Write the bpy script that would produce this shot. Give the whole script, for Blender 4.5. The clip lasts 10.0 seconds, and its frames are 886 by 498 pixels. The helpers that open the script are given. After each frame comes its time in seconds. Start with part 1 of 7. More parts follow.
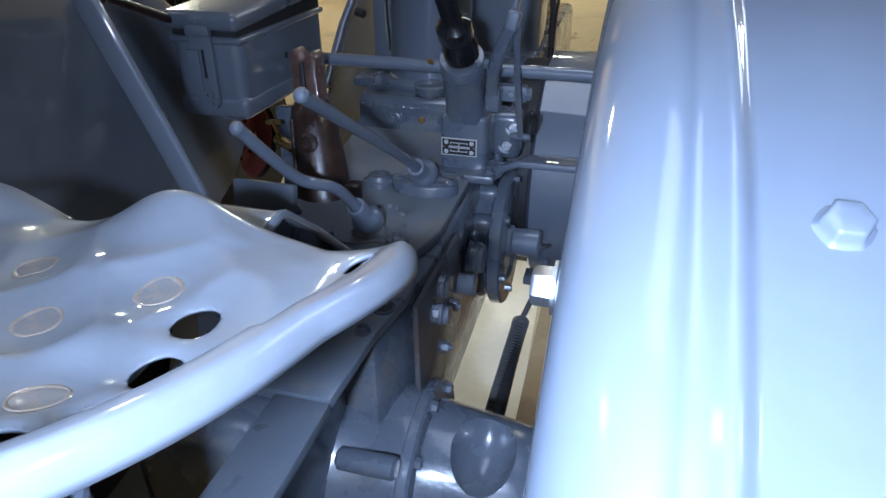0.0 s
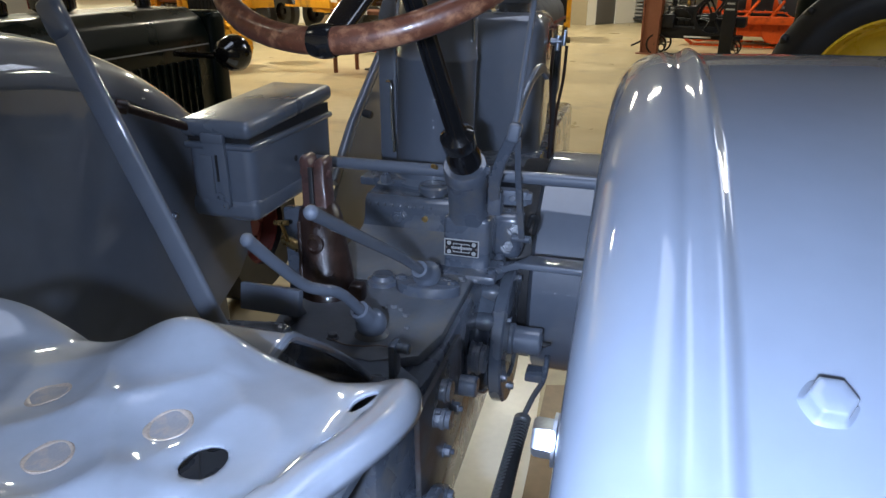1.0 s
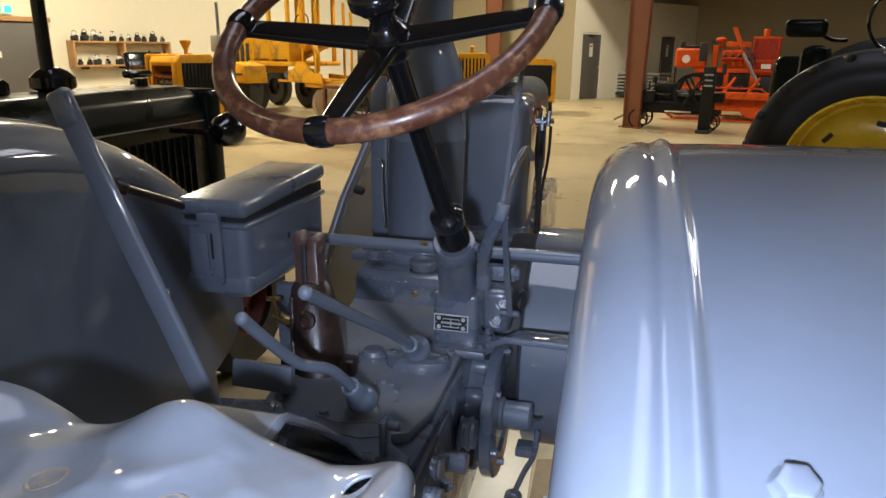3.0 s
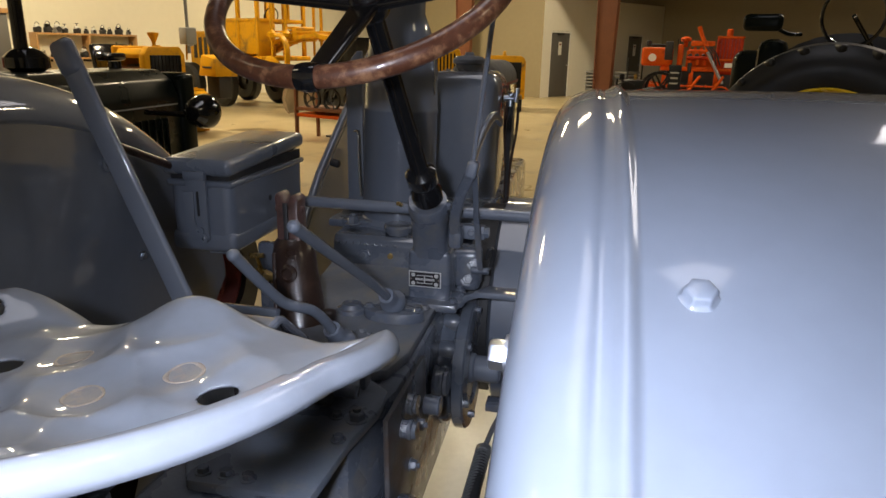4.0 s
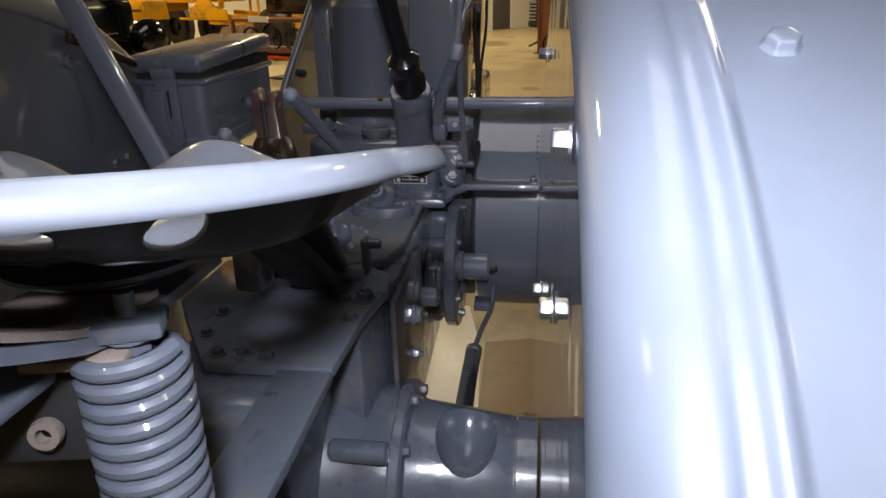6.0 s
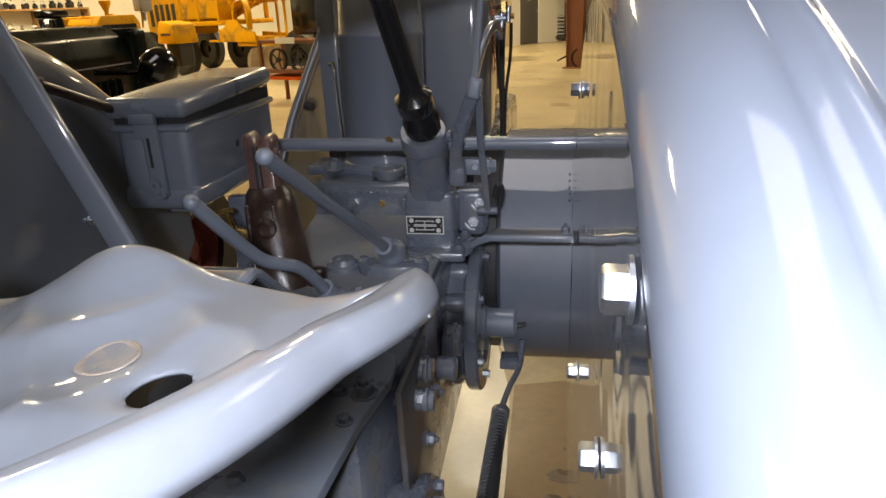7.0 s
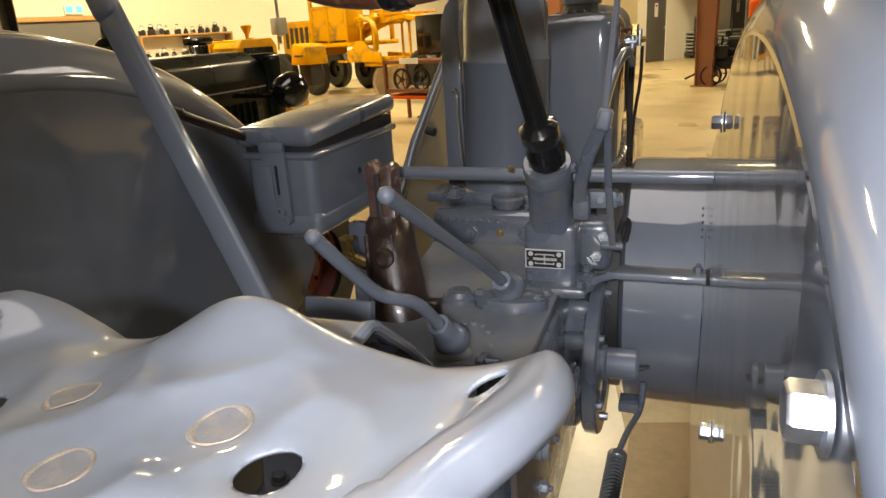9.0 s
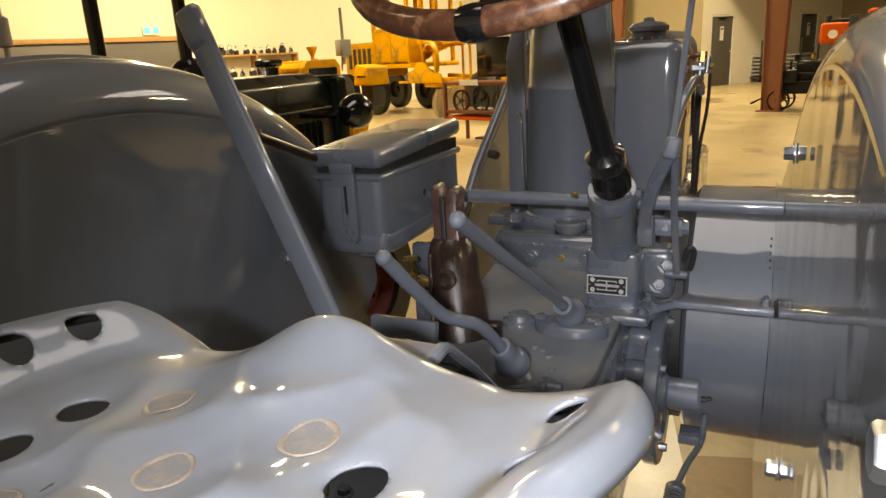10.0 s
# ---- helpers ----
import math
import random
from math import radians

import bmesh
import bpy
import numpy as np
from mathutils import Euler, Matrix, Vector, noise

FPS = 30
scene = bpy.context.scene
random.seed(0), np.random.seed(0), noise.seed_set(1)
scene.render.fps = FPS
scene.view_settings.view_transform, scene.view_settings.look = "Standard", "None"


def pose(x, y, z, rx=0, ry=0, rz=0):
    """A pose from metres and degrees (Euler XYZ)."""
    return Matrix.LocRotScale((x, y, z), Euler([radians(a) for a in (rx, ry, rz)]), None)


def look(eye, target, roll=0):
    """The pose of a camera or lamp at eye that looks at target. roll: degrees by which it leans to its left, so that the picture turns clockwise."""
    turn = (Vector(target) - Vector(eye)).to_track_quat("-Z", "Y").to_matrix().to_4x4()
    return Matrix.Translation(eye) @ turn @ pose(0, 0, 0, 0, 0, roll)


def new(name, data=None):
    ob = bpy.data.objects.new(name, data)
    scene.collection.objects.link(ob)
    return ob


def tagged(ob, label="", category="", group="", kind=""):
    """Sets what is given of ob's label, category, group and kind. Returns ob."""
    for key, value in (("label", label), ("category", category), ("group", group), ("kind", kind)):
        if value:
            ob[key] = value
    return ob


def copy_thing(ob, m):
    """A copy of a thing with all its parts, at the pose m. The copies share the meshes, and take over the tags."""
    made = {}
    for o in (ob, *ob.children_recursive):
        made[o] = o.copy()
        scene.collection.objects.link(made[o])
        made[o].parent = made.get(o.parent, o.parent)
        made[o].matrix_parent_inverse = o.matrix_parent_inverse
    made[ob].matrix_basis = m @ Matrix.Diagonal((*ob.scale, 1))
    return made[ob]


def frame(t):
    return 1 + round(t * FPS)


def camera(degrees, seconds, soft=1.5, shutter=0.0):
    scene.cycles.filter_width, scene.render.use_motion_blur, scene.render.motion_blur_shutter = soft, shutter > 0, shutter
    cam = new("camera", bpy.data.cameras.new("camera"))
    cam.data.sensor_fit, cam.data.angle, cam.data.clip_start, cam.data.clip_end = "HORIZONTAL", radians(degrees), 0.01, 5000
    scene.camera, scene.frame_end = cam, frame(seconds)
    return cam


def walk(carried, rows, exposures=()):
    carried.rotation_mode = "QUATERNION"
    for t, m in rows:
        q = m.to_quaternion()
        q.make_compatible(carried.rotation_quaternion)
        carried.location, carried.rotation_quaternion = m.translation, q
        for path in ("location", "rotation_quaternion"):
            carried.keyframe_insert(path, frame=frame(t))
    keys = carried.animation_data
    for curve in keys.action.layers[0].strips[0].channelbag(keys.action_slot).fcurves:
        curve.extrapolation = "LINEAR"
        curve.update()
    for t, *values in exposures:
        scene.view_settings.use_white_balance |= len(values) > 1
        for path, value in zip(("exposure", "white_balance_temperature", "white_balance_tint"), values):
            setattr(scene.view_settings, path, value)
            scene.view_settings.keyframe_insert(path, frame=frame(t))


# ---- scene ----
cam = camera(66.1, 10.0)
PATH = [
    (0, (0.34, -0.178, 1.458), (-0.123, 1.513, 0.495), -0.1),
    (0.5, (0.33, -0.178, 1.477), (-0.158, 1.56, 0.616), -0.4),
    (0.8, (0.327, -0.17, 1.486), (-0.166, 1.596, 0.686), 0.2),
    (1, (0.338, -0.178, 1.504), (-0.156, 1.607, 0.749), 0.4),
    (1.5, (0.342, -0.182, 1.534), (-0.145, 1.653, 0.904), 0.7),
    (2, (0.337, -0.188, 1.562), (-0.14, 1.685, 1.049), 0.8),
    (2.2, (0.337, -0.193, 1.571), (-0.126, 1.697, 1.107), 1.1),
    (3.5, (0.352, -0.212, 1.493), (-0.138, 1.627, 0.879), 0.3),
    (4, (0.362, -0.305, 1.472), (-0.035, 1.571, 0.905), 1.2),
    (4.2, (0.359, -0.372, 1.453), (0.060, 1.515, 0.863), 1.6),
    (4.3, (0.358, -0.402, 1.444), (0.092, 1.478, 0.816), 1.2),
    (4.5, (0.345, -0.472, 1.432), (0.152, 1.416, 0.799), 0.6),
    (4.7, (0.342, -0.507, 1.423), (0.161, 1.368, 0.752), 1.3),
    (5, (0.324, -0.534, 1.413), (0.129, 1.329, 0.715), 0.6),
    (5.2, (0.32, -0.528, 1.41), (0.132, 1.328, 0.691), 0.5),
    (6.3, (0.285, -0.248, 1.357), (0.02, 1.599, 0.635), -1.4),
    (6.5, (0.286, -0.208, 1.363), (0.031, 1.642, 0.647), -1.2),
    (7, (0.286, -0.137, 1.381), (-0.053, 1.712, 0.7), -2.5),
    (7.5, (0.267, -0.086, 1.382), (-0.128, 1.742, 0.674), -3.2),
    (8, (0.253, -0.065, 1.386), (-0.241, 1.738, 0.675), -3.8),
    (8.5, (0.262, -0.072, 1.387), (-0.278, 1.725, 0.694), -3.9),
    (9, (0.267, -0.095, 1.396), (-0.394, 1.689, 0.778), -3.5),
    (9.5, (0.256, -0.103, 1.399), (-0.502, 1.651, 0.808), -3.3),
    (10, (0.258, -0.114, 1.406), (-0.552, 1.629, 0.852), -3.1),
]
EXPOSURES = [(0.0, 0.0, 5050, 12), (2.0, 0.05, 5450, 15), (3.5, -0.06, 5850, 15), (4.5, -0.62, 6500, 16), (5.2, -0.66, 6500, 16), (6.5, -0.22, 6700, 15), (8.0, 0.38, 6750, 14), (10.0, 0.32, 7500, 13)]
walk(cam, [(t, look(eye, target, roll)) for t, eye, target, roll in PATH], EXPOSURES)

# ---- world and light ----
HALL = pose(0, 0, 0, 0, 0, -19.9)          # the hall stands at an angle to the tractor


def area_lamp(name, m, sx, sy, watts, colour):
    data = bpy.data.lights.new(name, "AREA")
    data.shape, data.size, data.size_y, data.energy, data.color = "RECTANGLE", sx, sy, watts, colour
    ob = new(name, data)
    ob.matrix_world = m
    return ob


world = bpy.data.worlds.new("world")
scene.world = world
world.use_nodes = True
wn = world.node_tree
sky = wn.nodes.new("ShaderNodeTexSky")
sky.sky_type, sky.sun_disc, sky.sun_elevation, sky.sun_rotation = "NISHITA", False, radians(35), radians(200)
wn.links.new(sky.outputs[0], wn.nodes["Background"].inputs[0])
wn.nodes["Background"].inputs[1].default_value = 0.1

# fixed unseen stand-in for the film camera's lamp, and the hall's ceiling lamps
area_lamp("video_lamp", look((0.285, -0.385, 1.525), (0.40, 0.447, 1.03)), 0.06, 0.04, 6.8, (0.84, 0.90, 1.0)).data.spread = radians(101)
# the lamp at 4.8, 1.2 is added unseen to brighten the big yellow-rimmed wheel
LAMPS = ((-11.5, 6.5, 760), (-10.5, 14.5, 720), (-4.6, 9.0, 230), (-5.5, 18.0, 300), (3.0, 12.0, 300), (4.8, 1.2, 36), (-4.5, -2.0, 15))
for a, b, w in LAMPS:
    area_lamp("ceiling_lamp", HALL @ pose(a, b, 5.6), 1.4, 0.5, w, (1.0, 0.83, 0.50))


# ---- materials ----
def material(name, colour, rough=0.5, metal=0.0, coat=0.0, var=0.08, scale=6.0, bump=0.0, bump_scale=40.0, second=None, second_scale=3.0,
             second_amount=0.5, rough_var=0.1, rand=0.0, wave=0.0, spec=0.5):
    """A node material: colour with variation at two scales, roughness wear and fine relief."""
    m = bpy.data.materials.new(name)
    m.use_nodes = True
    nt = m.node_tree
    p = nt.nodes["Principled BSDF"]
    N, L = nt.nodes.new, nt.links.new
    co = N("ShaderNodeTexCoord")
    p.inputs["Metallic"].default_value = metal
    p.inputs["Specular IOR Level"].default_value = spec
    p.inputs["Coat Weight"].default_value = coat
    p.inputs["Coat Roughness"].default_value = 0.05
    p.inputs["Coat IOR"].default_value = 1.62
    n1 = N("ShaderNodeTexNoise")
    n1.inputs["Scale"].default_value, n1.inputs["Detail"].default_value = scale, 6
    n2 = N("ShaderNodeTexNoise")
    n2.inputs["Scale"].default_value, n2.inputs["Detail"].default_value = scale * 9, 4
    L(co.outputs["Object"], n1.inputs["Vector"])
    L(co.outputs["Object"], n2.inputs["Vector"])
    mix = N("ShaderNodeMath")
    mix.operation = "ADD"
    L(n1.outputs["Fac"], mix.inputs[0])
    L(n2.outputs["Fac"], mix.inputs[1])
    ramp = N("ShaderNodeMapRange")
    ramp.inputs["From Min"].default_value, ramp.inputs["From Max"].default_value = 0.6, 1.4
    ramp.inputs["To Min"].default_value, ramp.inputs["To Max"].default_value = 1 - var, 1 + var
    L(mix.outputs[0], ramp.inputs["Value"])
    col = N("ShaderNodeMix")
    col.data_type, col.blend_type = "RGBA", "MULTIPLY"
    col.inputs["Factor"].default_value = 1
    col.inputs["A"].default_value = (*colour, 1)
    L(ramp.outputs[0], col.inputs["B"])
    out = col.outputs["Result"]
    if second:
        n3 = N("ShaderNodeTexNoise")
        n3.inputs["Scale"].default_value, n3.inputs["Detail"].default_value, n3.inputs["Roughness"].default_value = second_scale, 8, 0.65
        L(co.outputs["Object"], n3.inputs["Vector"])
        r3 = N("ShaderNodeMapRange")
        r3.inputs["From Min"].default_value, r3.inputs["From Max"].default_value = 0.62 - 0.3 * second_amount, 0.78 - 0.2 * second_amount
        L(n3.outputs["Fac"], r3.inputs["Value"])
        c3 = N("ShaderNodeMix")
        c3.data_type = "RGBA"
        L(r3.outputs[0], c3.inputs["Factor"])
        L(out, c3.inputs["A"])
        c3.inputs["B"].default_value = (*second, 1)
        out = c3.outputs["Result"]
    if rand:
        oi = N("ShaderNodeObjectInfo")
        rr = N("ShaderNodeMapRange")
        rr.inputs["To Min"].default_value, rr.inputs["To Max"].default_value = 1 - rand, 1 + rand
        L(oi.outputs["Random"], rr.inputs["Value"])
        cr = N("ShaderNodeMix")
        cr.data_type, cr.blend_type = "RGBA", "MULTIPLY"
        cr.inputs["Factor"].default_value = 1
        L(out, cr.inputs["A"])
        L(rr.outputs[0], cr.inputs["B"])
        out = cr.outputs["Result"]
    L(out, p.inputs["Base Color"])
    rg = N("ShaderNodeMapRange")
    rg.inputs["From Min"].default_value, rg.inputs["From Max"].default_value = 0.3, 0.7
    rg.inputs["To Min"].default_value, rg.inputs["To Max"].default_value = max(rough - rough_var, 0.02), rough + rough_var
    L(n1.outputs["Fac"], rg.inputs["Value"])
    L(rg.outputs[0], p.inputs["Roughness"])
    if bump:
        nb = N("ShaderNodeTexNoise")
        nb.inputs["Scale"].default_value, nb.inputs["Detail"].default_value = bump_scale, 3
        L(co.outputs["Object"], nb.inputs["Vector"])
        b = N("ShaderNodeBump")
        b.inputs["Strength"].default_value, b.inputs["Distance"].default_value = bump, 0.002
        L(nb.outputs["Fac"], b.inputs["Height"])
        if wave:                             # slow unevenness of the sheet
            nw = N("ShaderNodeTexNoise")
            nw.inputs["Scale"].default_value, nw.inputs["Detail"].default_value = 8.0, 1
            L(co.outputs["Object"], nw.inputs["Vector"])
            bw = N("ShaderNodeBump")
            bw.inputs["Strength"].default_value, bw.inputs["Distance"].default_value = wave, 0.004
            L(nw.outputs["Fac"], bw.inputs["Height"])
            L(bw.outputs[0], b.inputs["Normal"])
        L(b.outputs[0], p.inputs["Normal"])
        L(b.outputs[0], p.inputs["Coat Normal"])
    return m


ENAMEL = material("grey_enamel", (0.122, 0.141, 0.178), 0.5, coat=1.0, var=0.05, scale=5, bump=0.02, bump_scale=60, rough_var=0.06, wave=0.14)
CHEEKM = material("wavy_enamel_sheet", (0.122, 0.141, 0.178), 0.5, coat=1.0, var=0.05, scale=5, bump=0.03, bump_scale=35, rough_var=0.06, wave=0.7)
# worn enamel, its base colour lightened to replace lamp light missing on the seat
SEATM = material("worn_lightened_seat_enamel", (0.178, 0.197, 0.234), 0.5, coat=0.7, var=0.06, scale=9, bump=0.05, bump_scale=70, rough_var=0.08, wave=0.3)
CAST = material("painted_casting", (0.098, 0.113, 0.143), 0.28, coat=0.75, var=0.12, scale=14, bump=0.2, bump_scale=150,
                second=(0.16, 0.15, 0.135), second_scale=9, second_amount=0.2, rough_var=0.12)
DUSTY = material("dusty_enamel", (0.125, 0.144, 0.178), 0.34, coat=0.4, var=0.08, scale=8, bump=0.1, bump_scale=90,
                 second=(0.19, 0.185, 0.175), second_scale=16, second_amount=0.22, rough_var=0.15)
# dust, plus light from overhead put into a paler colour than the castings
DECKM = material("dusted_overhead_lit_deck", (0.135, 0.146, 0.168), 0.42, coat=0.15, var=0.1, scale=7, bump=0.12, bump_scale=120,
                 second=(0.19, 0.178, 0.155), second_scale=11, second_amount=0.38, rough_var=0.12)
SMOOTHCAST = material("smooth_casting", (0.10, 0.115, 0.143), 0.25, coat=0.8, var=0.1, scale=9, bump=0.08, bump_scale=60, second=(0.16, 0.15, 0.13), second_scale=7, second_amount=0.25)
STAINEDCAST = material("stained_casting", (0.075, 0.074, 0.076), 0.35, coat=0.3, var=0.15, scale=14, bump=0.3, bump_scale=140,
                       second=(0.065, 0.034, 0.018), second_scale=10, second_amount=0.6)
DUSTM = material("thick_dust", (0.15, 0.142, 0.125), 0.75, var=0.2, scale=14, bump=0.3, bump_scale=90, second=(0.07, 0.07, 0.07), second_scale=12, second_amount=0.35)
SPRINGM = material("spring_steel", (0.11, 0.115, 0.12), 0.35, coat=0.3, var=0.15, scale=30)
BROWN = material("brown_casting", (0.027, 0.014, 0.010), 0.36, coat=0.2, var=0.3, scale=20, bump=0.4, bump_scale=120,
                 second=(0.075, 0.036, 0.026), second_scale=18, second_amount=0.2)
HEADM = material("pink_brown_casting", (0.10, 0.052, 0.044), 0.36, coat=0.3, var=0.3, scale=25, bump=0.4, bump_scale=110,
                 second=(0.035, 0.018, 0.014), second_scale=22, second_amount=0.45)
BLACK = material("black_gloss", (0.008, 0.008, 0.009), 0.16, coat=0.6, var=0.1, rough_var=0.05)
BLACKDULL = material("black_dull", (0.02, 0.02, 0.021), 0.55, var=0.3, scale=14, bump=0.2)
WOOD = material("worn_wood", (0.105, 0.038, 0.019), 0.36, coat=0.35, var=0.35, scale=12, second=(0.36, 0.18, 0.09), second_scale=55,
                second_amount=0.42, bump=0.15, bump_scale=130)
STEEL = material("zinc_steel", (0.46, 0.50, 0.58), 0.36, metal=1.0, var=0.1, scale=60, bump=0.1, bump_scale=200)
CHROME = material("bright_trim", (0.75, 0.75, 0.74), 0.15, metal=1.0, var=0.05)
BRASS = material("brass", (0.55, 0.38, 0.14), 0.3, metal=1.0, var=0.2, scale=60)
RINGM = material("worn_paint_ring", (0.235, 0.198, 0.165), 0.42, coat=0.3, var=0.35, scale=60)
PLUGM = material("dusty_plug", (0.165, 0.165, 0.178), 0.5, coat=0.45, var=0.12, scale=60, bump=0.1, bump_scale=120,
                 second=(0.25, 0.21, 0.175), second_scale=75, second_amount=0.42)
TAN = material("rusted_rivet", (0.50, 0.22, 0.11), 0.55, var=0.3, scale=120)
DIRT = material("dusty_steel", (0.22, 0.18, 0.155), 0.7, var=0.2, scale=30, bump=0.3, bump_scale=150)
PLATEWHITE = material("plate_white", (0.62, 0.62, 0.60), 0.35, metal=0.3, var=0.06)
PLATEBLACK = material("plate_black", (0.015, 0.012, 0.014), 0.4, var=0.1)
RED = material("red_paint", (0.22, 0.02, 0.016), 0.4, coat=0.2, var=0.2, scale=10, bump=0.1)
REDDULL = material("dull_red_rim", (0.11, 0.014, 0.012), 0.55, var=0.25, scale=9, bump=0.1)
RUBBER = material("black_rubber", (0.008, 0.008, 0.0085), 0.42, var=0.25, scale=8, bump=0.2, bump_scale=60)
YELLOW = material("yellow_paint", (0.56, 0.275, 0.001), 0.5, spec=0.15, var=0.12, scale=3, second=(0.16, 0.10, 0.03), second_scale=3.5, second_amount=0.35)
YELLOWRIM = material("yellow_rim", (0.80, 0.56, 0.01), 0.3, coat=0.4, var=0.06)
ORANGE = material("orange_paint", (0.58, 0.082, 0.001), 0.5, spec=0.2, var=0.15, scale=3, second=(0.22, 0.03, 0.002), second_scale=5, second_amount=0.3)
# darker copy of the orange: the radiator's shade is put into its colour
ORANGERED = material("dark_red_orange", (0.40, 0.030, 0.003), 0.5, spec=0.2, var=0.2, scale=4, second=(0.10, 0.012, 0.004), second_scale=5, second_amount=0.35)
GREEN = material("dark_green_paint", (0.004, 0.007, 0.0055), 0.3, spec=0.12, coat=0.1, var=0.1, scale=4)
GREENB = material("green_paint", (0.02, 0.10, 0.03), 0.25, coat=0.5, var=0.1)
FLOORM = material("polished_concrete", (0.42, 0.34, 0.19), 0.36, var=0.10, scale=0.9, second=(0.24, 0.19, 0.13), second_scale=1.6, second_amount=0.25,
                  bump=0.1, bump_scale=20, rough_var=0.1)
STAINM = material("oil_stain", (0.12, 0.085, 0.055), 0.3, var=0.3, scale=14)
BOARDM = material("stained_board", (0.21, 0.13, 0.06), 0.4, var=0.15, scale=3, second=(0.13, 0.075, 0.03), second_scale=4, second_amount=0.4, bump=0.05, rough_var=0.12)
SHEETM = material("pale_floor_sheet", (0.84, 0.82, 0.74), 0.35, var=0.06, scale=4)
CREAM = material("cream_wall", (0.74, 0.70, 0.56), 0.6, var=0.03, scale=0.8, bump=0.05)
WHITEW = material("white_wall", (0.76, 0.73, 0.64), 0.55, var=0.03, scale=0.8, bump=0.05)
# the shade on the office front is put into this darker olive
OLIVE = material("olive_wall_darkened_for_shade", (0.27, 0.225, 0.135), 0.6, var=0.05, scale=0.8, bump=0.05)
# near-black base colour carries the dark of the unlit ceiling and beam
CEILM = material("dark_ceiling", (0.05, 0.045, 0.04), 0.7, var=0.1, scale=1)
DOORM = material("grey_door", (0.10, 0.095, 0.09), 0.45, var=0.08, scale=4)
RUST = material("brown_steel", (0.17, 0.06, 0.025), 0.5, var=0.15, scale=3, bump=0.1)
TIMBER = material("timber", (0.42, 0.24, 0.09), 0.5, var=0.2, scale=6, bump=0.1)
PAPER = material("paper", (0.75, 0.74, 0.70), 0.6, var=0.04)
TAPE = material("yellow_tape", (0.80, 0.78, 0.10), 0.5, var=0.05)
WORNM = material("worn_blade", (0.30, 0.24, 0.17), 0.45, metal=0.4, var=0.25, scale=5, second=(0.16, 0.09, 0.05), second_scale=4, second_amount=0.4)
IRONM = material("black_iron", (0.008, 0.008, 0.009), 0.4, spec=0.2, var=0.3, scale=9, bump=0.2)
GREYM = material("grey_metal", (0.26, 0.26, 0.25), 0.45, var=0.1)


def glow(name, colour, strength):
    m = bpy.data.materials.new(name)
    m.use_nodes = True
    p = m.node_tree.nodes["Principled BSDF"]
    p.inputs["Base Color"].default_value = (*colour, 1)
    p.inputs["Emission Color"].default_value = (*colour, 1)
    p.inputs["Emission Strength"].default_value = strength
    return m


SKYLIGHT = glow("skylight_sheet", (1.0, 0.965, 0.92), 6.4)
# weaker, bluer glow keeps this roof light's mirror image faint
DIMLIGHT = glow("dim_skylight_sheet", (0.97, 0.97, 1.0), 2.7)
EXITM = glow("exit_light", (0.05, 0.75, 0.35), 1.6)
LAMPM = glow("lamp_glow", (1.0, 0.86, 0.6), 4.0)

# ---- building helpers ----
ORG = {}


def thing(name, place, label="", category="", group="", kind=""):
    """The Empty at a thing's base."""
    ob = new(name)
    ob.location = place
    ob.empty_display_size = 0.1
    ORG[ob.name] = Vector(place)
    return tagged(ob, label, category, group, kind)


def part(name, bm, mat, parent=None, label="", smooth=35, turn=None):
    """Links a bmesh in world metres as one mesh object under its thing or part. turn: a matrix laid over the mesh first."""
    if turn is not None:
        bm.transform(turn)
    me = bpy.data.meshes.new(name)
    bmesh.ops.recalc_face_normals(bm, faces=bm.faces)
    c = Vector((0, 0, 0))
    for v in bm.verts:
        c += v.co
    c /= max(1, len(bm.verts))
    for v in bm.verts:
        v.co -= c
    bm.to_mesh(me)
    bm.free()
    me.materials.append(mat)
    if smooth:
        for p in me.polygons:
            p.use_smooth = True
        me.set_sharp_from_angle(angle=radians(smooth))
    ob = new(name, me)
    base = ORG[parent.name] if parent else Vector((0, 0, 0))
    ob.location = c - base
    if parent:
        ob.parent = parent
    ORG[ob.name] = c
    return tagged(ob, label)


def piece(name, bm, mat, label, category, kind="", group=""):
    return tagged(part(name, bm, mat), label, category, group, kind)


def bm_box(c, s, bevel=0.0, seg=2, rot=None):
    bm = bmesh.new()
    bmesh.ops.create_cube(bm, size=1)
    bm.transform(Matrix.Diagonal((*s, 1)))
    if bevel:
        bmesh.ops.bevel(bm, geom=bm.edges[:], offset=bevel, segments=seg, profile=0.5, affect="EDGES")
    if rot is not None:
        bm.transform(rot)
    bm.transform(Matrix.Translation(c))
    return bm


def bm_span(a, b, bevel=0.0, seg=2):
    """A box from one corner to the other."""
    a, b = Vector(a), Vector(b)
    return bm_box((a + b) / 2, [abs(v) for v in (b - a)], bevel, seg)


def axis_frame(a, b):
    d = Vector(b) - Vector(a)
    return Matrix.Translation(a) @ d.to_track_quat("Z", "Y").to_matrix().to_4x4(), d.length


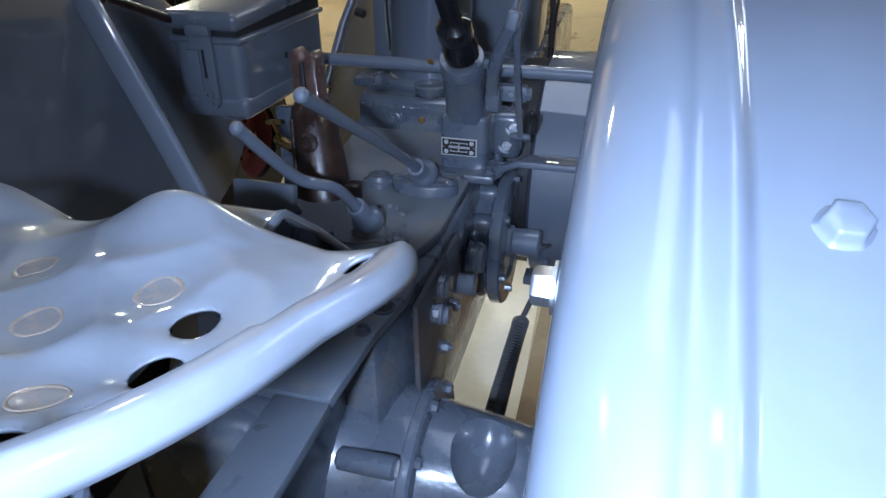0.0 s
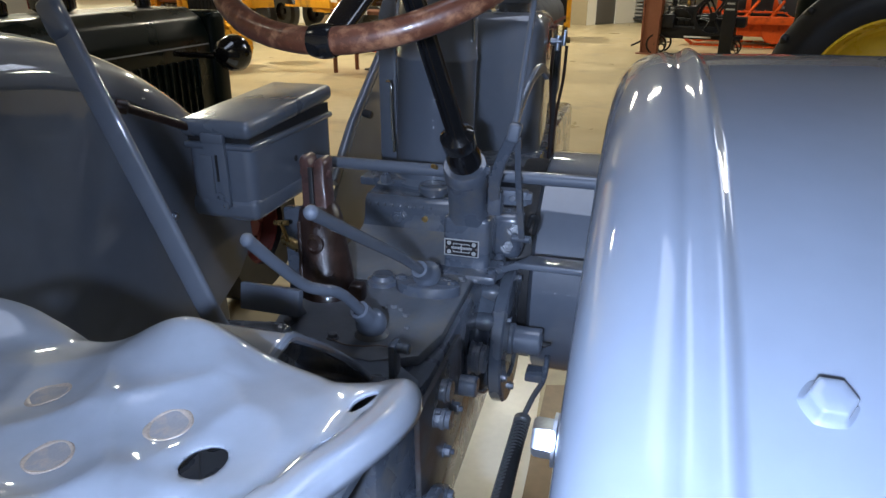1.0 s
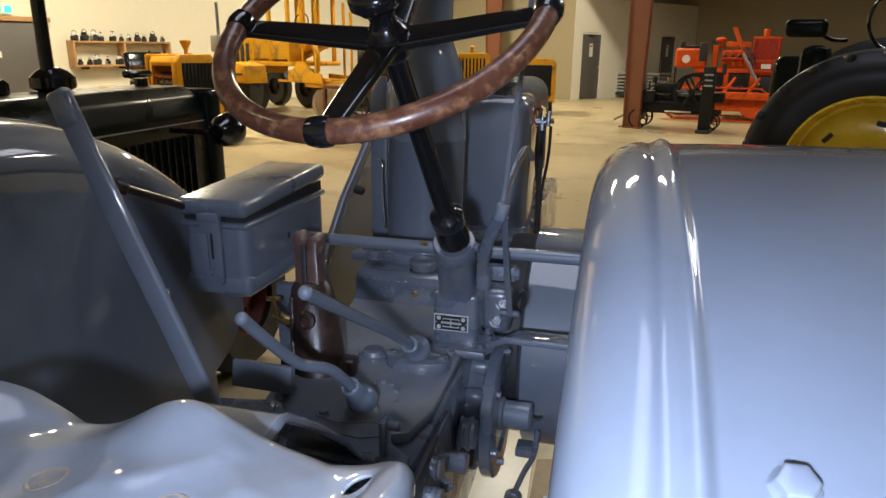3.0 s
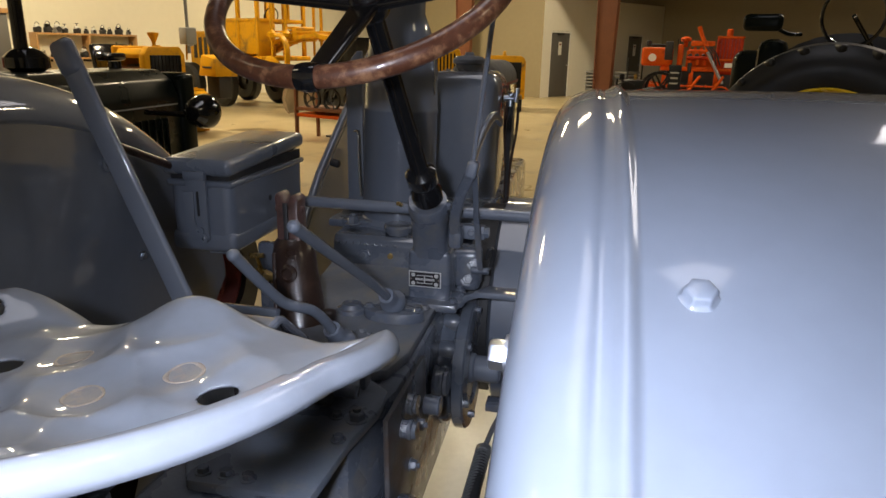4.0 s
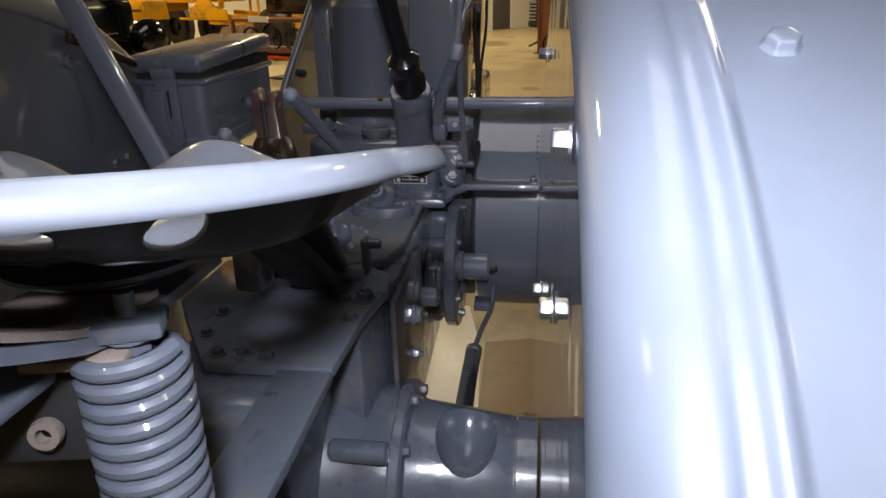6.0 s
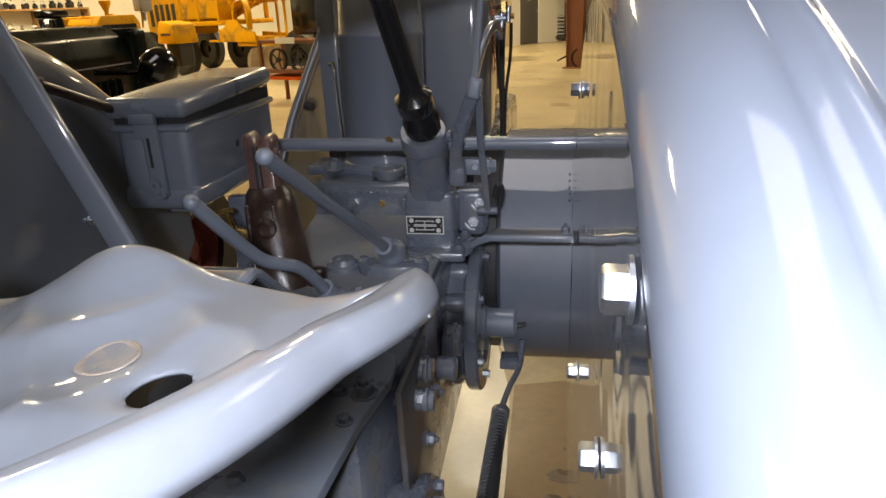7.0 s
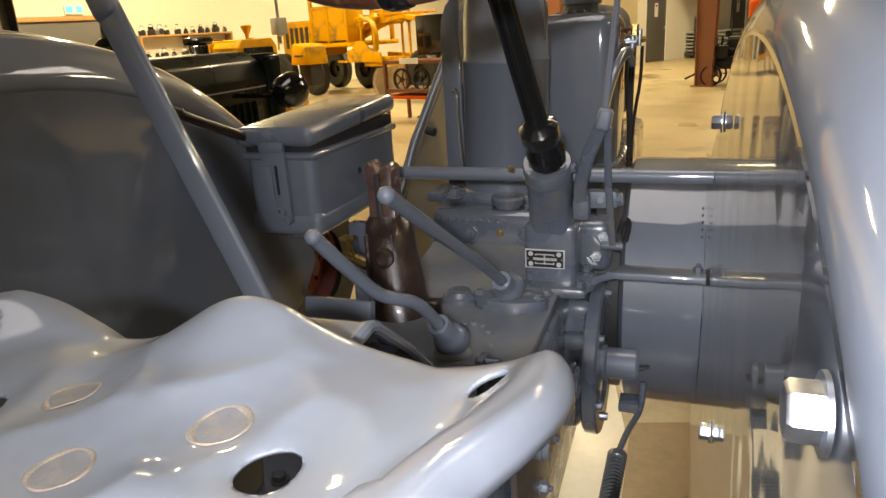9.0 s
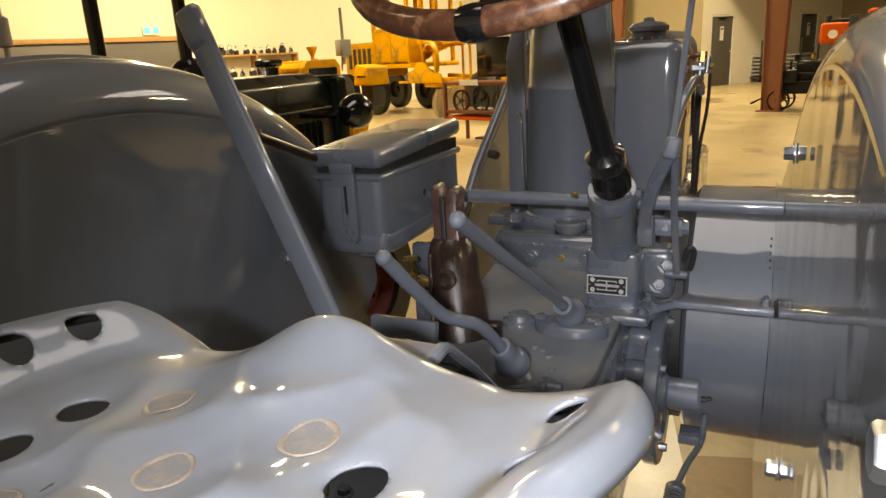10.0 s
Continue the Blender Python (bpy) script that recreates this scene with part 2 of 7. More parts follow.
def bm_lathe(profile, a, b, seg=32, arc=360.0):
    """Turns (radius, height) rows about the line from a towards b; heights are metres from a."""
    m, _ = axis_frame(a, b)
    bm = bmesh.new()
    full = arc >= 360
    n = seg if full else seg + 1
    rings = []
    for r, h in profile:
        if r < 1e-5:
            rings.append([bm.verts.new((0, 0, h))])
        else:
            rings.append([bm.verts.new((r * math.cos(radians(arc) * k / seg), r * math.sin(radians(arc) * k / seg), h)) for k in range(n)])
    for p, q in zip(rings, rings[1:]):
        for k in range(seg):
            j = (k + 1) % n if full else k + 1
            if len(p) == 1 and len(q) == 1:
                continue
            if len(p) == 1:
                bm.faces.new((p[0], q[j], q[k]))
            elif len(q) == 1:
                bm.faces.new((p[k], p[j], q[0]))
            else:
                bm.faces.new((p[k], p[j], q[j], q[k]))
    bm.transform(m)
    return bm


def bm_cyl(a, b, r, r2=None, seg=24, bevel=0.0):
    """A closed cylinder or cone with softened rims."""
    r2 = r if r2 is None else r2
    h = (Vector(b) - Vector(a)).length
    e = min(bevel, h / 3, r / 2, r2 / 2)
    rows = [(0, 0), (r - e, 0), (r, e), (r2, h - e), (r2 - e, h), (0, h)] if e > 0 else [(0, 0), (r, 0), (r2, h), (0, h)]
    return bm_lathe(rows, a, b, seg)


def spline(points, steps=8):
    """A smooth line through the points."""
    p = [Vector(q) for q in points]
    if len(p) < 3:
        return p
    p = [2 * p[0] - p[1]] + p + [2 * p[-1] - p[-2]]
    out = []
    for i in range(1, len(p) - 2):
        for k in range(steps):
            t = k / steps
            a, b, c, d = p[i - 1], p[i], p[i + 1], p[i + 2]
            out.append(0.5 * ((2 * b) + (c - a) * t + (2 * a - 5 * b + 4 * c - d) * t * t + (3 * b - a - 3 * c + d) * t ** 3))
    return out + [p[-2]]


def bm_sweep(line, section, closed_section=True, cap=True, up=None, closed=False):
    """Sweeps a section of (across, up) rows along a line. section may be a function of 0..1."""
    bm = bmesh.new()
    n = len(line)
    rings = []
    ref = Vector(up) if up else None
    last = None
    for i, p in enumerate(line):
        if closed:
            t = line[(i + 1) % n] - line[i - 1]
        else:
            t = line[min(i + 1, n - 1)] - line[max(i - 1, 0)]
        t.normalize()
        if ref is not None:
            x = t.cross(ref).normalized()
        elif last is None:
            x = t.orthogonal().normalized()
        else:
            x = (last - t * last.dot(t)).normalized()
        last = x
        y = x.cross(t)
        sec = section(i / max(1, n - 1)) if callable(section) else section
        rings.append([bm.verts.new(p + x * a + y * b) for a, b in sec])
    m = len(rings[0])
    pairs = list(zip(rings, rings[1:])) + ([(rings[-1], rings[0])] if closed else [])
    for p, q in pairs:
        for k in range(m if closed_section else m - 1):
            j = (k + 1) % m
            bm.faces.new((p[k], p[j], q[j], q[k]))
    if cap and closed_section and not closed:
        bm.faces.new(rings[0][::-1])
        bm.faces.new(rings[-1])
    return bm


def circle(r, seg=12):
    return [(r * math.cos(2 * math.pi * k / seg), r * math.sin(2 * math.pi * k / seg)) for k in range(seg)]


def rect(w, h, r=0.0):
    """A flat bar's section with softened corners."""
    a, b = w / 2, h / 2
    if not r:
        return [(-a, -b), (a, -b), (a, b), (-a, b)]
    out = []
    for cx, cy, s in ((a - r, -b + r, -90), (a - r, b - r, 0), (-a + r, b - r, 90), (-a + r, -b + r, 180)):
        for k in range(4):
            t = radians(s + 30 * k)
            out.append((cx + r * math.cos(t), cy + r * math.sin(t)))
    return out


def bm_tube(points, r, steps=8, seg=12, closed=False):
    line = spline(points, steps) if steps else [Vector(p) for p in points]
    return bm_sweep(line, circle(r, seg), closed=closed)


def bm_prism(outline, a, b, bevel=0.0, plane="yz"):
    """Extrudes an outline from a to b along the axis that is not in its plane."""
    bm = bmesh.new()
    put = {"yz": lambda u, v, w: (w, u, v), "xz": lambda u, v, w: (u, w, v), "xy": lambda u, v, w: (u, v, w)}[plane]
    low = [bm.verts.new(put(u, v, a)) for u, v in outline]
    top = [bm.verts.new(put(u, v, b)) for u, v in outline]
    n = len(outline)
    bm.faces.new(low)
    bm.faces.new(top[::-1])
    for k in range(n):
        bm.faces.new((low[k], top[k], top[(k + 1) % n], low[(k + 1) % n]))
    if bevel:
        bmesh.ops.recalc_face_normals(bm, faces=bm.faces)
        bmesh.ops.bevel(bm, geom=bm.edges[:], offset=bevel, segments=2, profile=0.5, affect="EDGES")
    return bm


def joined(*bms):
    out = bmesh.new()
    for b in bms:
        me = bpy.data.meshes.new("tmp")
        b.to_mesh(me)
        b.free()
        out.from_mesh(me)
        bpy.data.meshes.remove(me)
    return out


def bm_bolt(at, way, r=0.0095, h=0.008, washer=True, stud=False):
    """A hexagon head with its washer, standing out along way."""
    at, way = Vector(at), Vector(way).normalized()
    m = Matrix.Translation(at) @ way.to_track_quat("Z", "Y").to_matrix().to_4x4()
    bm = bmesh.new()
    rows = [(1.0, 0.0 if not washer else 0.0018), (1.0, h * 0.85), (0.86, h)]
    rings = [[bm.verts.new((r * q * math.cos(k * math.pi / 3), r * q * math.sin(k * math.pi / 3), z)) for k in range(6)] for q, z in rows]
    for p, q in zip(rings, rings[1:]):
        for k in range(6):
            bm.faces.new((p[k], p[(k + 1) % 6], q[(k + 1) % 6], q[k]))
    bm.faces.new(rings[-1])
    bm.transform(m)
    bits = [bm]
    if washer:
        bits.append(bm_cyl(at, at + way * 0.002, r * 1.35, seg=16))
    if stud:
        bits.append(bm_cyl(at + way * h, at + way * (h + 0.006), r * 0.5, seg=10, bevel=0.001))
    return joined(*bits) if len(bits) > 1 else bm


def bm_soft_bolt(at, way, r, h):
    """A hexagon head whose edges and foot are filled by thick paint."""
    m = Matrix.Translation(Vector(at) - way * 0.0036) @ way.to_track_quat("Z", "Y").to_matrix().to_4x4()
    bm = bmesh.new()
    rings = []
    for q, z, hexed in ((1.30, 0.0, 0.3), (1.12, 0.0016, 0.7), (1.03, 0.0030, 0.95), (1.0, 0.0045, 1.0), (0.985, h * 0.78, 1.0), (0.93, h * 0.93, 0.95), (0.8, h, 0.9), (0.4, h * 1.03, 0.5)):
        row = []
        for k in range(48):
            a = 2 * math.pi * k / 48
            six = 0.866 / math.cos((a % (math.pi / 3)) - math.pi / 6)
            rad = r * q * (hexed * six + 1 - hexed)
            row.append(bm.verts.new((rad * math.cos(a), rad * math.sin(a), z)))
        rings.append(row)
    for p, q in zip(rings, rings[1:]):
        for k in range(48):
            bm.faces.new((p[k], p[(k + 1) % 48], q[(k + 1) % 48], q[k]))
    bm.faces.new(rings[-1])
    bm.transform(m)
    return bm


# ---- the hall ----
floor = piece("floor", bm_span((-40, -25, -0.12), (30, 45, 0.0)), FLOORM, "polished beige concrete hall floor with faint stains", "floor", "structure")
WA = -16.0                                  # the long wall, in the hall's own directions


def wall(name, a0, b0, a1, b1, z0, z1, mat, label, m=HALL):
    """A wall in the hall's own directions, from corner to corner."""
    bm = bm_span((a0, b0, z0), (a1, b1, z1))
    return tagged(part(name, bm, mat, turn=m, smooth=0), label, "wall", "", "structure")


def opening_wall(name, a0, a1, b0, b1, z1, openings, mat, label, m=HALL):
    """One wall mesh with openings (from, to, high) cut through it."""
    line = [(a0, 0)]
    for u, v, hi in sorted(openings):
        line += [(u, 0), (u, hi), (v, hi), (v, 0)]
    line += [(a1, 0), (a1, z1), (a0, z1)]
    bm = bm_prism(line, b0, b1, 0.0, "xz")
    return tagged(part(name, bm, mat, turn=m, smooth=0), label, "wall", "", "structure")


def door(name, m, w, h, mat, label, handle=1):
    """A door leaf in its frame; m stands at the middle of its foot, y through the wall."""
    leaf = part(name, bm_span((-w / 2 + 0.04, -0.02, 0.01), (w / 2 - 0.04, 0.03, h - 0.05), 0.004), mat, None, turn=m)
    tagged(leaf, label, "door", "", "structure")
    for u0, u1, z0, z1 in ((-w / 2, -w / 2 + 0.04, 0, h), (w / 2 - 0.04, w / 2, 0, h), (-w / 2, w / 2, h - 0.05, h)):
        part("door_frame", bm_span((u0, -0.05, z0), (u1, 0.08, z1)), PAPER, leaf, "white door frame", turn=m)
    part("door_handle", bm_cyl((handle * (w / 2 - 0.12), -0.02, 1.0), (handle * (w / 2 - 0.12), -0.07, 1.0), 0.02, seg=12), STEEL, leaf, turn=m)
    part("notice", bm_span((-0.08, -0.026, 1.32), (0.08, -0.022, 1.72)), PAPER, leaf, "white paper notice", turn=m)
    part("notice_bar", bm_span((-0.05, -0.029, 1.62), (0.05, -0.026, 1.67)), RED, leaf, turn=m)
    part("door_closer", bm_span((-0.16, -0.07, h - 0.12), (0.14, -0.02, h - 0.06), 0.005), BLACKDULL, leaf, turn=m)
    return leaf


wall("wall_west", WA - 0.2, -12, WA, 21, 0, 7.0, CREAM, "tall plain cream painted hall wall")
wall("wall_west_step", WA - 0.2, 20.9, WA - 3.2, 21.1, 0, 7.0, CREAM, "cream return of the hall wall")
wall("wall_west_back", WA - 3.4, 21.1, WA - 3.2, 34, 0, 7.0, CREAM, "cream recessed hall wall")
wall("wall_east", 16.0, -12, 16.2, 34, 0, 7.0, OLIVE, "tall plain olive brown painted wall, colour darkened for shade")
wall("wall_north", WA - 3.4, 27.0, 16.2, 27.2, 0, 7.0, OLIVE, "tall plain olive brown far wall, colour darkened for shade")
wall("wall_south", WA, -7.2, 16.0, -7.0, 0, 7.0, CREAM, "tall plain cream end wall")
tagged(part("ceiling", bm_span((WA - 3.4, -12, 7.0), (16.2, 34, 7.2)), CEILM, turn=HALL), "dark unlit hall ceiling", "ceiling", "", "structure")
# office block in the far corner: a front and a long flank with two doors
FLANK = HALL @ pose(-8.76, 20.3, 0, 0, 0, math.degrees(math.atan2(6.7, 1.86)))
wall("wall_office_front", -14.5, 20.3, -8.76, 20.42, 0, 3.1, OLIVE, "olive office front wall, its shade put into the colour")
opening_wall("wall_office_flank", 0.0, 7.3, 0.0, 0.12, 3.1, [(0.39, 1.42, 2.06), (4.71, 5.68, 2.06)], WHITEW, "white painted office wall with two doors", FLANK)
wall("office_roof", -14.5, 20.3, -9.0, 27.0, 3.1, 3.2, CEILM, "dark flat roof over the office")
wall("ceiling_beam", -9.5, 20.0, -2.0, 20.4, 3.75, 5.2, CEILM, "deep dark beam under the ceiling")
door("door_1", FLANK @ pose(0.905, 0.05, 0), 1.03, 2.05, DOORM, "closed dark grey door with a paper notice")
door("door_2", FLANK @ pose(5.195, 0.05, 0), 0.97, 2.05, DOORM, "closed dark grey door with a paper notice")
slide = tagged(part("sliding_door", bm_span((WA + 0.02, 2.6, 0.0), (WA + 0.1, 8.0, 2.0), 0.01), DOORM, turn=HALL), "wide dark grey sliding door", "door", "", "structure")
part("door_rail", bm_span((WA + 0.02, 2.3, 2.0), (WA + 0.16, 8.1, 2.1), 0.01), TIMBER, slide, "timber door rail", turn=HALL)
part("door_sign", bm_span((WA + 0.11, 6.5, 1.25), (WA + 0.12, 7.0, 1.38)), PAPER, slide, "pale sign strip", turn=HALL)


def hall_column(place, w0, w1, h, label):
    """A tapered welded steel column: web and two flanges."""
    ob = part("steel_column", bm_prism([(-w0 / 2, 0.02), (w0 / 2, 0.02), (w1 / 2, h), (-w1 / 2, h)], -0.01, 0.01, 0.0, "xz"), RUST, turn=HALL @ pose(*place))
    tagged(ob, label, "column", "hall columns", "structure")
    for s in (-1, 1):
        part("flange", bm_sweep([Vector((s * w0 / 2, 0, 0.02)), Vector((s * w1 / 2, 0, h))], rect(0.17, 0.018), up=(1, 0, 0)), RUST, ob, turn=HALL @ pose(*place))
    part("base_plate", bm_span((-w0 / 2 - 0.08, -0.12, 0), (w0 / 2 + 0.06, 0.12, 0.025), 0.003), RUST, ob, turn=HALL @ pose(*place))
    return ob

from mathutils.geometry import delaunay_2d_cdt

# ---- the grey tractor ----
tractor = thing("vintage_tractor", (-0.09, 0.585, 0.0), "glossy blue-grey vintage tractor with a pressed steel pan seat", "tractor")
LEFT_ARC = (0.52, 0.645, 0.78)               # the fenders' arcs: middle y, middle z, radius
RIGHT_ARC = (0.54, 0.458, 0.97)


def on_arc(arc, r, a):
    return arc[0] - r * math.cos(radians(a)), arc[1] + r * math.sin(radians(a))


TOE = 0.0071                                 # the right fender leans in towards the front


def cheek_x(y):
    return 0.318 - TOE * (y - 0.1)


def bm_fender(x_in, side, width, arc, a0, a1, cr, toe=0.0):
    """The rolled sheet over a wheel: a rounded shoulder, a shallow groove, the raised bead and the crown. side: +1 to the right."""
    R = arc[2]
    rows = []
    for k in range(15):
        t = radians(90 * k / 14)
        rows.append((cr * (1 - math.cos(t)), R - cr + cr * math.sin(t)))
    for k in range(1, 17):                   # groove, then bead
        t = k / 16
        rows.append((cr + 0.032 * t, R - 0.0012 * math.sin(math.pi * min(1.0, t / 0.3)) + 0.0052 * max(0.0, math.sin(math.pi * (t - 0.3) / 0.7)) ** 2))
    n = 14
    x0 = cr + 0.032
    for k in range(1, n + 1):
        rows.append((x0 + (width - x0) * k / n, R + 0.004 * math.sin(math.pi * k / n)))
    bm = bmesh.new()
    m = 110
    grid = []
    for i in range(m + 1):
        line_ = []
        for x, r in rows:
            y, z = on_arc(arc, r, a0 + (a1 - a0) * i / m)
            line_.append(bm.verts.new((x_in + side * x - toe * (y - 0.1), y, z)))
        grid.append(line_)
    for p, q in zip(grid, grid[1:]):
        for k in range(len(rows) - 1):
            bm.faces.new((p[k], p[k + 1], q[k + 1], q[k]))
    return bm


def bm_cheek(x, arc, low, a0, a1, thick, cr, toe=0.0):
    """The flat inner cheek below the shoulder, closed at the bottom by the line low."""
    r = arc[2] - cr
    bm = bm_prism([on_arc(arc, r, a0 + (a1 - a0) * k / 64) for k in range(65)] + low, x, x + thick)
    for v in bm.verts:
        v.co.x -= toe * (v.co.y - 0.1)
    return bm


right_fender = part("fender", bm_fender(0.318, 1, 0.552, RIGHT_ARC, -22, 150, 0.053, TOE), ENAMEL, tractor, "glossy grey rolled steel rear fender")
thick = right_fender.modifiers.new("sheet", "SOLIDIFY")
thick.thickness, thick.offset = 0.003, -1
part("cheek", bm_cheek(0.318, RIGHT_ARC, [(1.25, 1.14), (1.5, 1.10), (1.5, 0.42), (0.9, 0.40), (0.2, 0.40), (-0.1, 0.38)], -3, 122, 0.003, 0.053, TOE), CHEEKM, right_fender, "glossy flat inner cheek")
left_fender = part("fender", bm_fender(-0.49, -1, 0.56, LEFT_ARC, -22, 152, 0.075), ENAMEL, tractor, "glossy grey rolled steel rear fender")
thick = left_fender.modifiers.new("sheet", "SOLIDIFY")
thick.thickness, thick.offset = 0.003, -1
part("cheek", bm_cheek(-0.49, LEFT_ARC, [(1.14, 0.925), (1.07, 0.858), (0.95, 0.807), (0.83, 0.779), (0.2, 0.70), (-0.1, 0.5)], -10, 150, -0.003, 0.075), ENAMEL, left_fender, "glossy flat inner cheek")

# fender fixings: bolts through the crown and nuts on the cheek
AY, AZ, AR = RIGHT_ARC
for x, y in ((0.435, 0.111), (0.584, 0.106)):
    n = Vector((0, y - AY, math.sqrt(AR ** 2 - (y - AY) ** 2))).normalized()
    at = Vector((x, AY, AZ)) + n * (AR + 0.0035)
    part("bolt", bm_soft_bolt(at, n, 0.0106, 0.0088), ENAMEL, right_fender, "painted over bolt head", smooth=75)
for y, z, r, h in ((0.14, 1.262, 0.0112, 0.0135), (0.717, 0.888, 0.0105, 0.014), (0.922, 1.25, 0.0105, 0.014), (0.295, 1.06, 0.0112, 0.0135)):
    part("bolt", bm_bolt((cheek_x(y) - 0.001, y, z), (-1, 0, 0), r, h), STEEL, right_fender, "bare zinc hexagon nut")
for y in (0.835, 0.875):
    part("bolt", bm_bolt((-0.489, y, 1.064), (1, 0, 0), 0.007, 0.006), STEEL, left_fender, "bare zinc nut")
part("washer", bm_lathe([(0.006, 0), (0.013, 0), (0.013, 0.003), (0.006, 0.003), (0.006, 0)], (-0.489, 0.763, 1.258), (0, 0.763, 1.258), 20), STEEL, left_fender, "bare washer")
tape = []
for k in range(13):                          # a strip that follows the fender's curve
    a = math.degrees(math.asin((1.149 - AZ) / AR)) - 0.5 * k
    tape.append(Vector((0.532 - 0.0005 * k, *on_arc(RIGHT_ARC, AR + 0.0045, a))))
part("tape_mark", bm_sweep(tape, rect(0.026, 0.0008), up=(0, -1, 0.6)), TAPE, right_fender, "strip of yellow tape")

# gearbox and rear housing
deck = [(-0.235, 0.56), (0.052, 0.52), (0.066, 0.62), (0.076, 0.70), (0.078, 0.80), (0.074, 1.05), (0.070, 1.32), (-0.235, 1.32)]
housing = part("gearbox_housing", bm_prism(deck, 0.55, 0.915, 0.012, "xy"), CAST, tractor, "grey painted cast gearbox housing")
cover = [(-0.225, 0.70), (-0.225, 0.535), (-0.20, 0.495), (-0.112, 0.366), (0.057, 0.366), (0.062, 0.50), (0.076, 0.60), (0.070, 0.66), (0.02, 0.70)]
part("rear_cover", bm_prism(cover, 0.915, 0.932, 0.004, "xy"), DUSTY, housing, "dusty flat grey cover plate")
part("draw_plate", bm_prism([(-0.012, -0.04), (0.057, -0.04), (0.060, 0.20), (0.058, 0.363), (-0.012, 0.363)], 0.914, 0.930, 0.003, "xy"), DUSTY, housing, "long flat grey draw plate")
part("rear_body", bm_span((-0.19, 0.30, 0.60), (0.0, 0.58, 0.912), 0.03, 3), CAST, housing)
# stained casting lent to stub and flange: its dark colour stands for their shade
part("drive_stub", bm_lathe([(0, 0), (0.040, 0), (0.040, 0.13), (0.030, 0.135), (0.030, 0.16), (0, 0.16)], (-0.21, 0.14, 0.81), (0, 0.14, 0.81), 28), STAINEDCAST, housing, "round drive shaft cover")
part("stub_flange", bm_lathe([(0, 0), (0.054, 0), (0.056, 0.003), (0.056, 0.013), (0, 0.015)], (-0.05, 0.14, 0.81), (0, 0.14, 0.81), 32), STAINEDCAST, housing)
top_cover = [(-0.215, 0.70), (-0.02, 0.685), (0.05, 0.72), (0.068, 0.80), (0.066, 1.10), (-0.225, 1.13), (-0.235, 0.80)]
part("top_cover", bm_prism(top_cover, 0.915, 0.936, 0.006, "xy"), DECKM, housing, "grey cast cover plate")
for x, y, r in ((-0.060, 0.862, 0.0050), (-0.044, 0.868, 0.0062), (-0.028, 0.862, 0.0046), (-0.012, 0.842, 0.0058), (0.004, 0.80, 0.0050), (-0.2, 0.76, 0.0085), (-0.105, 0.735, 0.0085), (0.045, 1.02, 0.0085), (-0.19, 1.05, 0.0072)):
    part("bolt", bm_bolt((x, y, 0.936), (0, 0, 1), r, r, washer=r > 0.008), DECKM, housing)
for x, y in ((0.045, 0.50), (0.02, 0.56), (-0.05, 0.60), (-0.143, 0.501), (-0.138, 0.437), (-0.099, 0.386), (-0.067, 0.387), (-0.035, 0.386)):
    part("bolt", bm_bolt((x, y, 0.932), (0, 0, 1), 0.0082, 0.009), CAST, housing)
part("wire_strip", bm_tube([(-0.10, 0.725, 0.939), (-0.075, 0.712, 0.941), (-0.045, 0.715, 0.9405), (-0.02, 0.722, 0.942), (0.0, 0.728, 0.939)], 0.0014, 5, 6), DIRT, housing, "short length of bent wire")
# rear bulge of the housing towards the axle
part("axle_centre", bm_lathe([(0, 0), (0.18, 0), (0.19, 0.02), (0.188, 0.09), (0.176, 0.14), (0.155, 0.185), (0.145, 0.205), (0.142, 0.23), (0, 0.23)], (-0.13, 0.585, 0.604), (0.2, 0.585, 0.604), 40), CAST, housing, "rounded cast axle centre")
# axle trumpet with its flange
axle = part("axle_housing", bm_lathe([(0, 0.092), (0.153, 0.092), (0.155, 0.095), (0.155, 0.108), (0.151, 0.112), (0.125, 0.114), (0.121, 0.13), (0.113, 0.2),
            (0.103, 0.272), (0.101, 0.276), (0.101, 0.279), (0.103, 0.281), (0.102, 0.312), (0, 0.312)], (0.0, 0.585, 0.604), (1, 0.585, 0.604), 48), CAST, tractor,
            "grey cast axle housing with a bolted flange")
for k in range(9):
    a = radians(40 * k + 12)
    part("bolt", bm_bolt((0.111, 0.585 - 0.138 * math.cos(a), 0.604 + 0.138 * math.sin(a)), (1, 0, 0), 0.0095, 0.011), CAST, axle)
cut = bmesh.new()                            # the scooped pocket in the top of the axle
bmesh.ops.create_uvsphere(cut, u_segments=40, v_segments=24, radius=1.0)
cut.transform(Matrix.Translation((0.204, 0.540, 0.748)) @ Matrix.Diagonal((0.054, 0.085, 0.088, 1)))
cutter = part("cutter", cut, CAST)
boo = axle.modifiers.new("pocket", "BOOLEAN")
boo.object, boo.operation, boo.solver = cutter, "DIFFERENCE", "EXACT"
bpy.context.view_layer.update()
carved = bpy.data.meshes.new_from_object(axle.evaluated_get(bpy.context.evaluated_depsgraph_get()))
axle.modifiers.clear()
axle.data = carved
carved.set_sharp_from_angle(angle=radians(28))
bpy.data.objects.remove(cutter)
for y, z in ((0.462, 0.735), (0.435, 0.60)):
    part("stud_boss", bm_cyl((0.01, y, z), (0.098, y, z), 0.017, seg=20, bevel=0.004), CAST, housing)
# stained side plate below the deck, with its studs and links
part("side_plate", bm_prism([(0.61, 0.905), (0.86, 0.905), (0.88, 0.72), (0.70, 0.66), (0.62, 0.71)], 0.076, 0.086, 0.003), STAINEDCAST, housing, "brown stained side plate")
